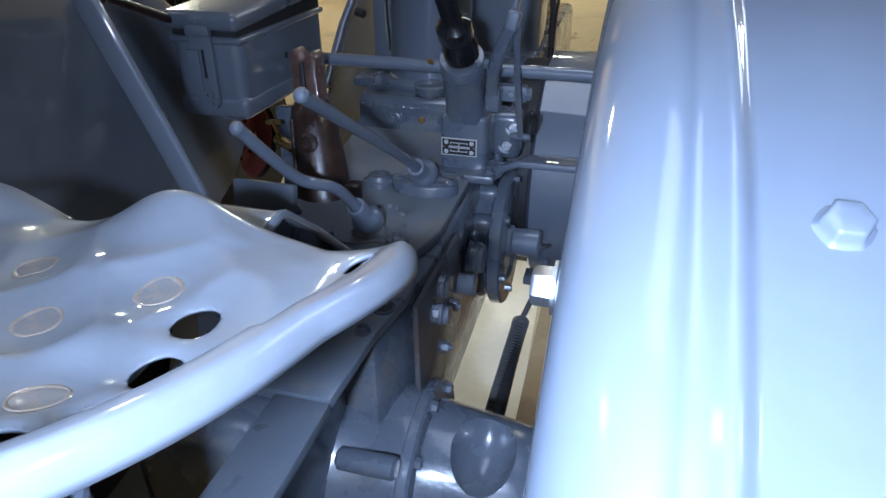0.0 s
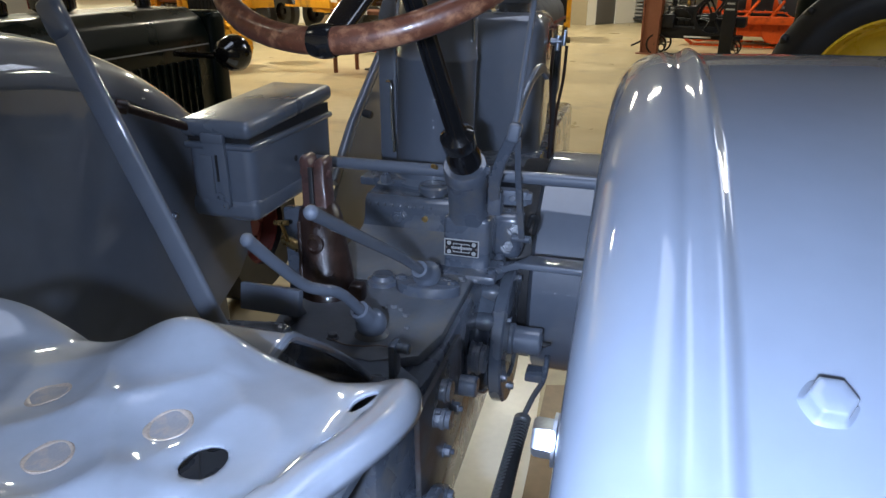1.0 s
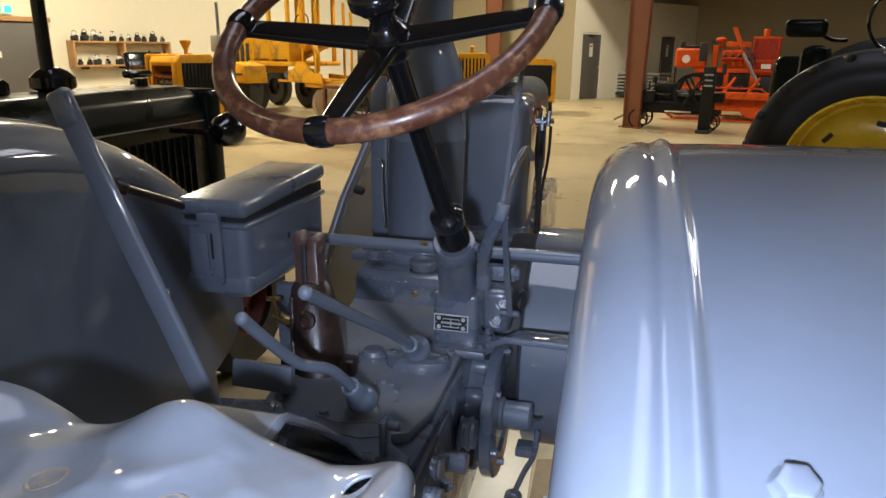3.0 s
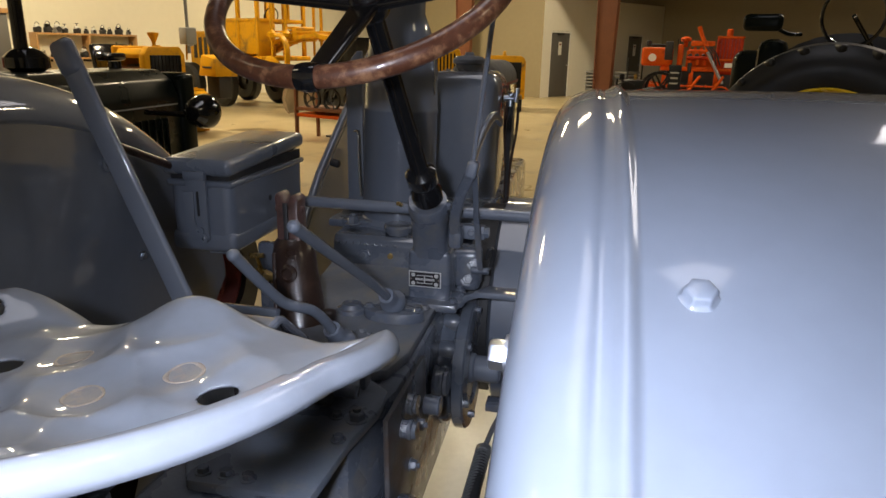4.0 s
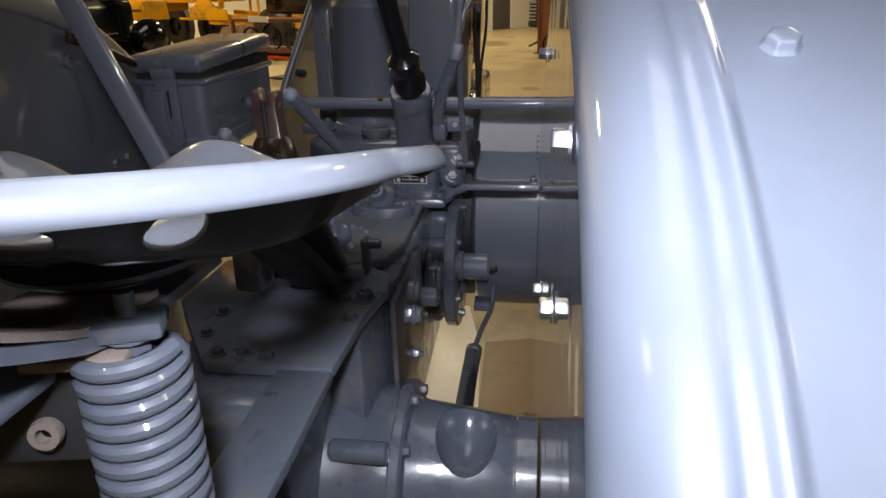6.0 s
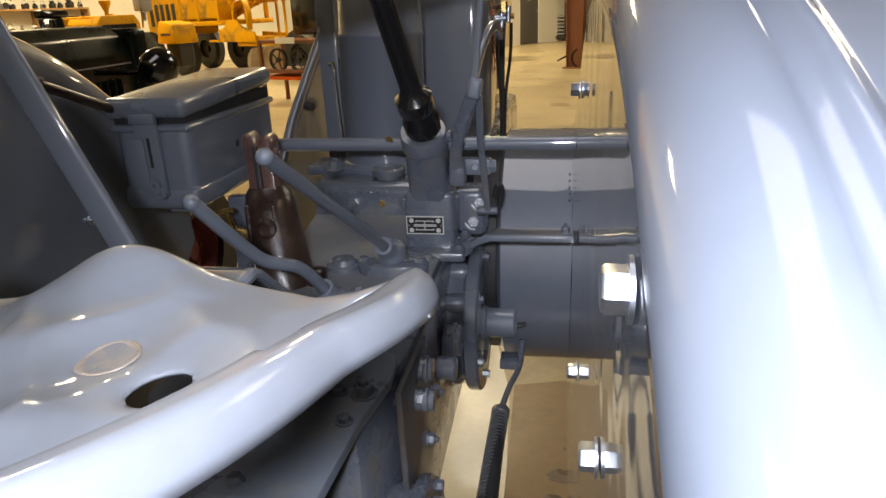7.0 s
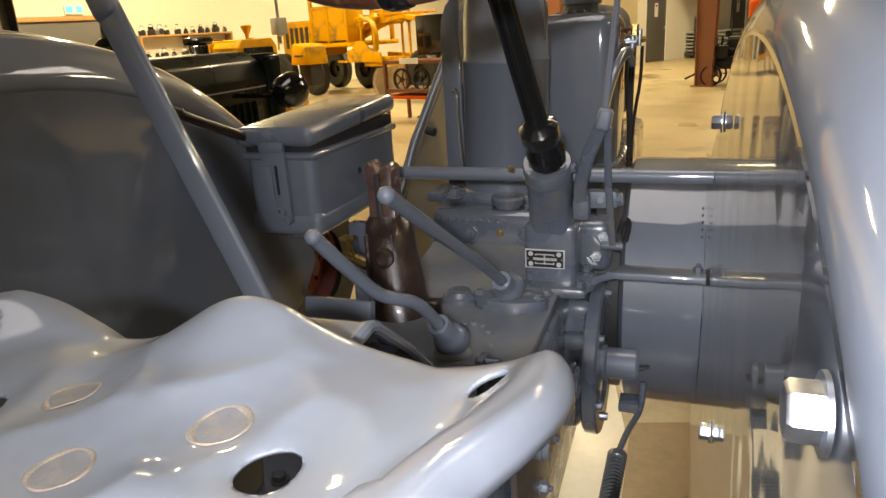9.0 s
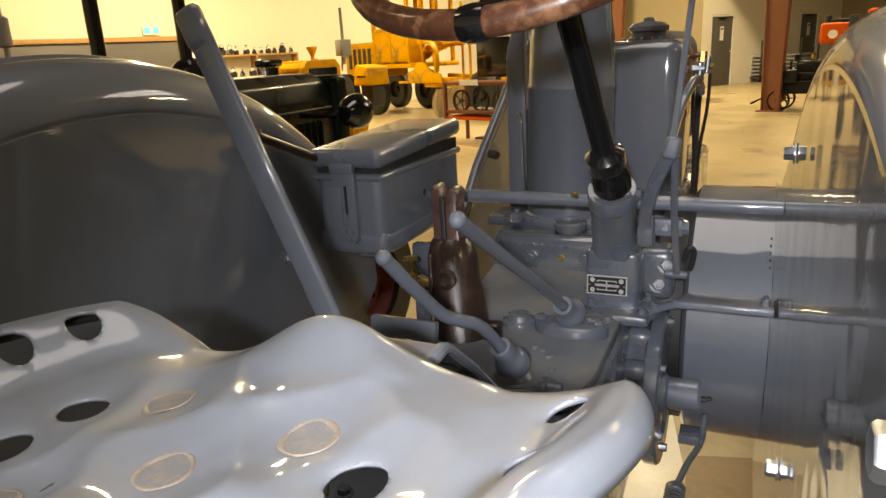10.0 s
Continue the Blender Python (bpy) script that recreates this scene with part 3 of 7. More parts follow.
for y, z, r, h in ((0.69, 0.846, 0.012, 0.016), (0.80, 0.79, 0.011, 0.014), (0.75, 0.735, 0.010, 0.012)):
    part("bolt", bm_bolt((0.086, y, z), (1, 0, 0), r, h, stud=True), CAST, housing)
part("side_pipe", bm_cyl((0.07, 0.86, 0.80), (0.118, 0.86, 0.80), 0.02, seg=20, bevel=0.003), CAST, housing)
part("pin_upright", joined(bm_box((0.033, 0.655, 0.965), (0.012, 0.03, 0.06), 0.005), bm_cyl((0.025, 0.655, 0.985), (0.058, 0.655, 0.985), 0.008, seg=14, bevel=0.002)), CAST, housing, "small cast lug with a pin")
part("bolt", bm_bolt((0.052, 0.56, 0.932), (0, 0, 1), 0.013, 0.014, stud=True), CAST, housing)

# round bearing cover on the gearbox flank, with its grease stub
flank = part("bearing_cover", bm_lathe([(0, 0), (0.150, 0), (0.152, 0.006), (0.150, 0.022), (0.144, 0.034), (0.134, 0.041), (0.132, 0.044), (0.134, 0.047), (0.150, 0.049), (0.155, 0.053), (0.155, 0.074), (0.151, 0.078), (0.10, 0.079), (0.095, 0.074), (0, 0.072)],
             (0.055, 1.165, 0.752), (1, 1.165, 0.752), 56), SMOOTHCAST, tractor, "round cast bearing cover")
part("grease_stub", bm_lathe([(0, 0), (0.036, 0), (0.036, 0.008), (0.031, 0.012), (0.031, 0.066), (0.028, 0.07), (0.024, 0.07), (0.022, 0.066), (0, 0.066)], (0.128, 1.15, 0.745), (0.2, 1.15, 0.745), 32), ENAMEL, flank)
part("nipple", joined(bm_cyl((0.2, 1.15, 0.74), (0.208, 1.15, 0.74), 0.006, seg=10), bm_cyl((0.208, 1.15, 0.74), (0.218, 1.15, 0.745), 0.004, seg=10)), BLACKDULL, flank, "black grease nipple")
for a in (35, 62, 104, 150):                 # long cast bosses along the shoulder of the cover
    c, n = math.cos(radians(a)), math.sin(radians(a))
    part("shoulder_boss", bm_lathe([(0, 0), (0.015, 0.002), (0.019, 0.010), (0.019, 0.034), (0.015, 0.041), (0, 0.043)], (0.068, 1.165 - 0.143 * c, 0.752 + 0.143 * n), (1, 1.165 - 0.143 * c, 0.752 + 0.143 * n), 20), SMOOTHCAST, flank)
for k in range(6):
    a = radians(60 * k + 40)
    part("bolt", bm_bolt((0.133, 1.165 - 0.128 * math.cos(a), 0.752 + 0.128 * math.sin(a)), (1, 0, 0), 0.008, 0.009), CAST, flank)
for y, z, r, h in ((0.73, 0.872, 0.018, 0.022), (0.695, 0.842, 0.016, 0.030), (0.96, 0.80, 0.030, 0.030)):
    part("cast_boss", bm_lathe([(0, 0), (r * 1.15, 0), (r, 0.006), (r, h * 0.45), (r * 1.12, h * 0.5), (r * 1.12, h * 0.7), (r * 0.95, h * 0.75), (r * 0.95, h), (0, h)], (0.082, y, z), (1, y, z), 22), CAST, flank)
part("foot_bracket", bm_box((0.18, 1.25, 0.60), (0.05, 0.05, 0.022), 0.004), CAST, flank)

# rod with its coiled return spring below
can = part("return_spring", bm_tube([(0.155, 1.242 - 0.55 * k / 5, 0.472 - 0.02 * k) for k in range(6)], 0.016, 4, 14), BLACKDULL, tractor, "dark close-coiled return spring")
A, B = Vector((0.155, 1.242, 0.472)), Vector((0.135, 0.72, 0.36))
fm, ln = axis_frame(A, B)
turns = 54
line = [fm @ Vector((0.0185 * math.cos(k * math.pi / 4), 0.0185 * math.sin(k * math.pi / 4), ln * k / (8 * turns))) for k in range(8 * turns + 1)]
part("coil", bm_sweep(line, circle(0.0034, 6)), SPRINGM, can)
for k in (0, 1):
    e = A.lerp(B, 0.97 * k)
    part("spring_end", bm_cyl(e, e + (B - A).normalized() * 0.02, 0.0215, seg=20, bevel=0.003), SPRINGM, can)
part("spring_rod", bm_tube([(0.155, 1.242, 0.472), (0.175, 1.25, 0.53), (0.2, 1.23, 0.60), (0.205, 1.24, 0.66)], 0.007, 6), CAST, can)

# pulley drum beside the gearbox
drum = part("belt_drum", bm_lathe([(0, 0), (0.27, 0), (0.285, 0.01), (0.285, 0.1595), (0, 0.1595)], (0.15, 1.5, 0.80), (1, 1.5, 0.80), 72), ENAMEL, tractor, "large glossy grey belt drum")
# added black disc keeps the gap beside the drum dark and hides the floor
part("drum_gap_disc", bm_lathe([(0, 0), (0.262, 0), (0.262, 0.056), (0, 0.056)], (0.092, 1.5, 0.80), (1, 1.5, 0.80), 48), BLACKDULL, drum, "added dark disc in the gap beside the drum")
for k in range(5):
    part("rivet", bm_cyl((0.303, 1.32 - 0.013 * k, 1.02 - 0.011 * k), (0.304, 1.317 - 0.013 * k, 1.024 - 0.011 * k), 0.0014, seg=8), BLACKDULL, drum)

# foot rest bar in front of the drum
bar = [Vector(p) for p in ((0.060, 1.095, 0.934), (0.10, 1.095, 0.936), (0.128, 1.088, 0.944), (0.148, 1.075, 0.958), (0.163, 1.068, 0.967), (0.18, 1.066, 0.969), (0.307, 1.066, 0.969))]
foot = part("foot_rest", bm_sweep(spline(bar, 4), rect(0.052, 0.013, 0.004), up=(0, 0, 1)), ENAMEL, tractor, "cranked flat steel foot rest bar")
part("bolt", bm_bolt((0.295, 1.062, 0.976), (0, -0.2, 1), 0.008, 0.012, stud=True), CAST, foot)
part("bolt", bm_bolt((0.118, 1.075, 0.945), (-0.2, -0.5, 1), 0.010, 0.012, stud=True), CAST, foot)
part("root_lug", bm_lathe([(0, 0), (0.026, 0), (0.028, 0.004), (0.026, 0.014), (0.02, 0.018), (0, 0.018)], (0.096, 1.075, 0.934), (0.096, 1.06, 0.99), 24), CAST, foot)

# steering box
SB = Vector((0.043, 1.10, 0.99))
box = part("steering_box", bm_box(SB, (0.094, 0.085, 0.125), 0.010, 3), CAST, tractor, "cast steering box with a riveted shift plate")
part("base_flange", bm_box((0.045, 1.085, 0.935), (0.135, 0.12, 0.02), 0.008), CAST, box)
for x, y in ((-0.012, 1.04), (0.10, 1.045), (0.10, 1.13), (-0.012, 1.13)):
    part("bolt", bm_bolt((x, y, 0.945), (0, 0, 1), 0.009, 0.01), CAST, box)
COL0, COLT = Vector((0.047, 1.085, 1.04)), Vector((0.052, 0.985, 1.185))
neck = part("column_neck", bm_sweep([Vector(p) for p in ((0.044, 1.098, 1.035), (0.044, 1.088, 1.065), (0.045, 1.07, 1.095), (0.046, 1.05, 1.125), (0.048, 1.026, 1.155))], lambda t: rect(0.078 - 0.006 * t, 0.078 - 0.006 * t, 0.014 + 0.016 * t), up=(0, -1, 0.4)), CAST, box, "square cast column neck")
part("collar", bm_lathe([(0.030, -0.004), (0.0385, -0.002), (0.0415, 0.002), (0.0415, 0.028), (0.039, 0.032), (0.0305, 0.032), (0.029, 0.022), (0, 0.022)], (0.0475, 1.034, 1.148), (0.05, 0.985, 1.215), 36), CAST, box, "round cast collar")
part("clamp_bolt", bm_bolt((0.088, 1.02, 1.165), (1, -0.2, 0), 0.008, 0.01), CAST, neck)
HUB = Vector((0.013, 0.726, 1.566))
axis = (HUB - Vector((0.05, 0.985, 1.205))).normalized()
C0 = Vector((0.05, 0.985, 1.205))
column = part("steering_column", bm_lathe([(0, -0.03), (0.031, -0.03), (0.032, -0.008), (0.027, 0.004), (0.026, 0.010), (0.031, 0.018), (0.031, 0.042), (0.022, 0.052), (0.017, 0.06), (0.0165, 0.42), (0, 0.42)],
              C0, HUB, 28), BLACK, tractor, "gloss black steering column tube")
part("plate_lug", bm_box((0.10, 1.06, 1.09), (0.03, 0.03, 0.05), 0.008), CAST, box)

# shift plate with its gate pattern
PY = SB.y - 0.0425
plate = part("shift_plate", bm_box((0.035, PY - 0.001, 0.9885), (0.072, 0.002, 0.036), 0.0006, 1), PLATEWHITE, box, "small black and white riveted shift pattern plate")
part("plate_field", bm_box((0.035, PY - 0.0022, 0.9885), (0.067, 0.0008, 0.031)), PLATEBLACK, plate)
for dx in (-0.0255, 0.0255):
    for dz in (-0.0095, 0.0095):
        part("gate_mark", bm_cyl((0.035 + dx, PY - 0.0025, 0.9885 + dz), (0.035 + dx, PY - 0.0032, 0.9885 + dz), 0.0045, seg=16), PLATEWHITE, plate)
for x0, x1, z0, z1 in ((-0.021, 0.022, 0.0004, 0.0022), (-0.021, 0.022, -0.0022, -0.0004), (-0.0175, 0.0175, 0.0078, 0.0096), (-0.0175, 0.0175, -0.0096, -0.0078),
                       (-0.0012, 0.0008, 0.0022, 0.0078), (-0.0012, 0.0008, -0.0078, -0.0022), (-0.0175, -0.0158, 0.0058, 0.0078), (0.0158, 0.0175, 0.0058, 0.0078), (-0.0175, -0.0158, -0.0078, -0.0058), (0.0158, 0.0175, -0.0078, -0.0058)):
    part("gate_line", bm_span((0.035 + x0, PY - 0.0032, 0.9885 + z0), (0.035 + x1, PY - 0.0026, 0.9885 + z1)), PLATEWHITE, plate)
for dx in (-0.031, 0.031):
    part("rivet", bm_cyl((0.035 + dx, PY - 0.002, 0.9885), (0.035 + dx, PY - 0.004, 0.9885), 0.0022, seg=10, bevel=0.0006), DIRT, plate)

# steering wheel
ax = axis
ux = Vector((1, 0, 0))
uy = ax.cross(ux).normalized()
ux = uy.cross(ax).normalized()
WR = 0.229
rimline = [HUB + ux * (WR * math.cos(2 * math.pi * k / 96)) + uy * (WR * math.sin(2 * math.pi * k / 96)) for k in range(96)]
rim = part("steering_wheel", bm_sweep(rimline, circle(0.0155, 14), closed=True, up=ax), WOOD, tractor, "worn brown wooden steering wheel rim on black spokes")
for deg in (-3, 87, 177, 267):
    a = radians(deg)
    d = ux * math.cos(a) + uy * math.sin(a)
    sp = [HUB - ax * 0.034 + d * 0.02, HUB - ax * 0.026 + d * 0.08, HUB - ax * 0.015 + d * 0.16, HUB - ax * 0.007 + d * 0.222]
    part("spoke", bm_sweep(spline(sp, 6), lambda t: rect(0.046 - 0.012 * t, 0.014 - 0.003 * t, 0.005), up=ax), BLACK, rim, "gloss black cast spoke")
    side = ax.cross(d)
    cl = [HUB + d * (WR * math.cos(k)) + side * (WR * math.sin(k)) for k in (-0.06, -0.03, 0, 0.03, 0.06)]
    part("rim_clamp", bm_sweep(cl, lambda t: circle(0.0175 + 0.002 * math.sin(math.pi * t), 14), up=ax), BLACK, rim, "gloss black rim clamp")
part("hub", bm_lathe([(0, -0.06), (0.026, -0.06), (0.032, -0.05), (0.03, -0.02), (0.022, -0.01), (0.018, 0.0), (0.02, 0.012), (0.028, 0.016), (0.030, 0.022), (0, 0.022)], HUB, HUB + ax, 28), BLACK, rim, "gloss black hub")
part("horn_knob", bm_lathe([(0, 0.024), (0.033, 0.022), (0.038, 0.027), (0.038, 0.038), (0.035, 0.0455), (0.030, 0.049), (0.024, 0.0505), (0.0225, 0.0495), (0.021, 0.0508), (0.013, 0.0522), (0.0118, 0.0512), (0.0105, 0.0524), (0, 0.053)], HUB, HUB + ax, 36), BLACK, rim, "round black knob")

# levers
def lever(name, pts, r, knob, ball, label):
    ob = part(name, bm_sweep(spline(pts, 10), circle(r, 14)), ENAMEL, tractor, label)
    part("knob", bm_lathe([(0, -0.014), (r, -0.014)] + [(knob * math.cos(radians(t)), knob * math.sin(radians(t))) for t in range(-50, 91, 10)] + [(0, knob)], pts[0], Vector(pts[0]) * 2 - Vector(pts[1]), 18), ENAMEL, ob)
    d = (Vector(pts[-2]) - Vector(pts[-1])).normalized()
    e = Vector(pts[-1])
    part("ball_socket", bm_lathe([(0, -ball)] + [(ball * math.cos(radians(t)), ball * math.sin(radians(t))) for t in range(-70, 46, 7)] + [(0.0175, ball - 0.003), (0.0165, ball + 0.001), (0.0165, ball + 0.022), (0.0155, ball + 0.0245), (r + 0.0015, ball + 0.0245), (r + 0.001, ball + 0.018), (0, ball + 0.018)], e, e + d, 32), ENAMEL, ob, "cast ball socket")
    part("socket_base", bm_lathe([(0, 0), (0.029, 0), (0.029, 0.002), (0.025, 0.006), (0.021, 0.010), (0, 0.010)], Vector((e.x, e.y, 0.935)), Vector((e.x, e.y, 1)), 28), DECKM, ob)
    return ob


gear = lever("gear_lever", [(-0.017, 0.517, 1.238), (-0.015, 0.66, 1.153), (-0.011, 0.82, 1.058), (-0.006, 0.95, 0.972)], 0.009, 0.0098, 0.027, "straight grey gear lever with a rounded end")
ears = [(-0.004 + 0.064 * math.copysign(abs(math.cos(t)) ** 0.9, math.cos(t)), 0.95 + 0.034 * math.copysign(abs(math.sin(t)) ** 1.25, math.sin(t))) for t in [2 * math.pi * k / 40 for k in range(40)]]
part("ear_plate", bm_prism(ears, 0.934, 0.957, 0.004, "xy"), CAST, gear, "oval cast flange")
for dx in (-0.052, 0.05):
    part("bolt", bm_bolt((-0.004 + dx, 0.95, 0.957), (0, 0, 1), 0.008, 0.007), CAST, gear)
lever("range_lever", [(-0.125, 0.545, 1.18), (-0.112, 0.588, 1.13), (-0.098, 0.635, 1.08), (-0.083, 0.66, 1.062), (-0.068, 0.685, 1.048), (-0.058, 0.715, 1.018), (-0.047, 0.765, 0.957)], 0.009, 0.0098, 0.0265, "cranked grey range lever")

# long flat hand lever by the left fender
st = [Vector((-0.345, 0.53, 1.453)), Vector((-0.325, 0.532, 1.40)), Vector((-0.277, 0.537, 1.275)), Vector((-0.238, 0.541, 1.175)), Vector((-0.198, 0.545, 1.07)), Vector((-0.183, 0.55, 1.03))]
brake = part("hand_lever", bm_sweep(spline(st, 8), rect(0.034, 0.012, 0.005), up=(0, -1, 0)), ENAMEL, tractor, "long flat grey hand lever")
part("grip", bm_box(Vector((-0.345, 0.53, 1.449)), (0.036, 0.02, 0.05), 0.010, 3, rot=pose(0, 0, 0, 0, -22, 0)), ENAMEL, brake)
part("pivot_bracket", joined(bm_cyl((-0.21, 0.55, 1.03), (-0.10, 0.57, 1.03), 0.018, seg=20, bevel=0.004), bm_box((-0.12, 0.57, 0.99), (0.05, 0.05, 0.1), 0.012)), CAST, brake)

# foot pedal on the left
tl, tr, bl, br = Vector((-0.235, 0.683, 1.044)), Vector((-0.124, 0.668, 1.050)), Vector((-0.236, 0.676, 1.000)), Vector((-0.126, 0.664, 1.006))
bm = bmesh.new()
away = (tr - tl).cross(bl - tl).normalized()
away = away if away.y > 0 else -away
front = [bm.verts.new(v) for v in (tl, tr, br, bl)]
back = [bm.verts.new(v + away * 0.012) for v in (tl, tr, br, bl)]
bm.faces.new(front)
bm.faces.new(back[::-1])
for k in range(4):
    bm.faces.new((front[k], back[k], back[(k + 1) % 4], front[(k + 1) % 4]))
bmesh.ops.recalc_face_normals(bm, faces=bm.faces)
bmesh.ops.bevel(bm, geom=bm.edges[:], offset=0.002, segments=2, profile=0.5, affect="EDGES")
ped = part("foot_pedal", bm, ENAMEL, tractor, "flat grey steel foot pedal")
part("pedal_arm", bm_sweep([Vector(p) for p in ((-0.18, 0.69, 1.02), (-0.19, 0.76, 0.97), (-0.2, 0.80, 0.93))], rect(0.03, 0.012, 0.004)), ENAMEL, ped)
# bent plate that carries the seat's front edge and runs down to the deck
prof = [(0.235, 1.176), (0.262, 1.188), (0.285, 1.193), (0.303, 1.194), (0.318, 1.188), (0.40, 1.130), (0.52, 1.035), (0.60, 0.960), (0.64, 0.936)]
bm = bmesh.new()
lines = []
for y, z in prof:
    k = min(1.0, max(0.0, (y - 0.30) / 0.3))
    lines.append([bm.verts.new((x, y, z + dz)) for x, dz in ((-0.045 - 0.04 * k, 0.0), (0.058 - 0.045 * k, 0.0), (0.060 - 0.045 * k, 0.0025), (0.058 - 0.045 * k, 0.005), (-0.045 - 0.04 * k, 0.005))])
for p, q in zip(lines, lines[1:]):
    for k in range(5):
        bm.faces.new((p[k], p[(k + 1) % 5], q[(k + 1) % 5], q[k]))
bm.faces.new(lines[0])
bm.faces.new(lines[-1][::-1])
arm = part("seat_arm", bm, ENAMEL, tractor, "bent flat grey plate carrying the seat")
part("edge_roll", bm_sweep([Vector((0.0585 - 0.045 * min(1.0, max(0.0, (y - 0.30) / 0.3)), y, z + 0.0015)) for y, z in prof], circle(0.0055, 10)), ENAMEL, arm)
part("inner_arm", bm_sweep(spline([(-0.02, 0.16, 1.165), (-0.02, 0.30, 1.15), (-0.02, 0.42, 1.07), (-0.02, 0.56, 0.96)], 6), rect(0.07, 0.02, 0.004), up=(0, 0, 1)), BLACKDULL, arm, "black bar below the plate")
part("hinge_pin", bm_cyl((-0.12, 0.60, 0.955), (0.04, 0.60, 0.955), 0.011, seg=16, bevel=0.002), CAST, arm)

# brown stained pedestal casting
LEAN = Matrix(((1, 0, -0.158, 0.151), (0, 1, 0.31, -0.312), (0, 0, 1, 0), (0, 0, 0, 1)))        # the pedestal leans forward
pd = part("pedestal", bm_lathe([(0, 0), (0.054, 0), (0.053, 0.06), (0.050, 0.12), (0.045, 0.17), (0.044, 0.20), (0.038, 0.225), (0.030, 0.235), (0, 0.235)], (-0.185, 0.92, 0.86), (-0.197, 0.92, 1.08), 36), BROWN, tractor, "brown stained cast pedestal", turn=LEAN)
part("head", bm_prism([(-0.222, 1.055), (-0.170, 1.055), (-0.173, 1.150), (-0.170, 1.172), (-0.180, 1.180), (-0.190, 1.176), (-0.194, 1.158), (-0.200, 1.158), (-0.205, 1.178), (-0.216, 1.184), (-0.224, 1.174), (-0.220, 1.150)], 0.897, 0.940, 0.005, "xz"), HEADM, pd, "worn pinkish brown forked bracket head", turn=LEAN)
part("head_pin", bm_cyl((-0.228, 0.915, 1.150), (-0.166, 0.915, 1.150), 0.007, seg=12, bevel=0.002), HEADM, pd, turn=LEAN)
# black bar laid on the head for the shade in its slot
part("head_slot", bm_box((-0.197, 0.892, 1.13), (0.010, 0.006, 0.07), 0.002), BLACKDULL, pd, turn=LEAN)
for dx in (-0.03, -0.010, 0.016):
    part("rib", bm_box((-0.193 + dx, 0.884, 0.97), (0.009, 0.014, 0.20), 0.004, rot=pose(0, 0, 0, -2, 0, 0)), BROWN, pd, turn=LEAN)
part("boss", bm_lathe([(0, 0), (0.017, 0), (0.017, 0.012), (0.011, 0.016), (0.009, 0.012), (0, 0.012)], (-0.19, 0.885, 1.035), (-0.19, 0.8, 1.04), 20), BROWN, pd, turn=LEAN)
part("clamp_ear", bm_box((-0.125, 0.91, 0.935), (0.03, 0.03, 0.055), 0.008), BROWN, pd, turn=LEAN)
part("base_ring", bm_lathe([(0, 0), (0.064, 0), (0.068, 0.008), (0.064, 0.02), (0.056, 0.026), (0.054, 0.034), (0, 0.034)], (-0.185, 0.92, 0.845), (-0.185, 0.92, 1.0), 30), BROWN, pd, turn=LEAN)
tap = part("drain_tap", bm_cyl((-0.235, 0.93, 1.0), (-0.29, 0.94, 1.015), 0.010, seg=14, bevel=0.002), BRASS, pd, "small brass tap", turn=LEAN)
part("tap_handle", joined(bm_cyl((-0.275, 0.93, 1.015), (-0.28, 0.92, 1.05), 0.004, seg=10), bm_cyl((-0.295, 0.92, 1.05), (-0.265, 0.92, 1.052), 0.0045, seg=10)), BRASS, tap, turn=LEAN)

part("clutch_flank", bm_span((-0.325, 0.995, 0.70), (-0.238, 1.02, 1.06), 0.006), CAST, housing, "flat grey flange behind the pedestal")

# ribbed front casting with bolts and the filler cap
fr = part("front_casting", bm_prism([(1.196, 0.90), (1.196, 0.958), (1.204, 0.970), (1.210, 0.984), (1.213, 1.008), (1.218, 1.020), (1.230, 1.028), (1.31, 1.030), (1.31, 0.90)], -0.235, 0.045, 0.003), SMOOTHCAST, tractor, "dusty cast bell housing top")
part("deck_slope", bm_prism([(0.96, 0.9375), (1.02, 0.941), (1.08, 0.947), (1.14, 0.954), (1.18, 0.960), (1.1955, 0.964), (1.1955, 0.90), (0.97, 0.90)], -0.232, 0.043), DECKM, fr, "dust covered sloping deck")
for k in range(9):
    part("ledge_rib", bm_cyl((-0.225 + 0.018 * k, 1.208, 1.012), (-0.218 + 0.018 * k, 1.208, 1.012), 0.004, seg=8), SMOOTHCAST, fr)
part("ledge", bm_box((-0.12, 1.345, 1.035), (0.32, 0.10, 0.022), 0.006), CAST, fr)
for x in (-0.152, -0.034):
    part("bolt", bm_bolt((x, 1.2105, 0.985), (0, -1, 0.1), 0.0145, 0.012, stud=True), CAST, fr)
part("brass_plug", bm_cyl((-0.088, 1.215, 0.985), (-0.088, 1.203, 0.986), 0.007, seg=12, bevel=0.002), BRASS, fr, "small brass plug")
part("filler_cap", bm_lathe([(0, 0), (0.026, 0), (0.026, 0.012), (0.035, 0.014), (0.036, 0.026), (0.033, 0.031), (0, 0.033)], (-0.083, 1.262, 1.022), (-0.083, 1.262, 1.1), 30), CAST, fr, "round filler cap")
for x in (0.118, 0.105):
    part("bolt", bm_bolt((x + 0.008, 1.15, 1.005 - (0.118 - x) * 3), (0.2, -1, 0.3), 0.012, 0.014, stud=True), CAST, fr)
part("side_block", bm_box((0.105, 1.18, 0.985), (0.07, 0.07, 0.10), 0.016, 3), CAST, fr)
part("bolt", bm_bolt((-0.2, 1.26, 1.046), (0, 0, 1), 0.014, 0.02, stud=True), CAST, fr)
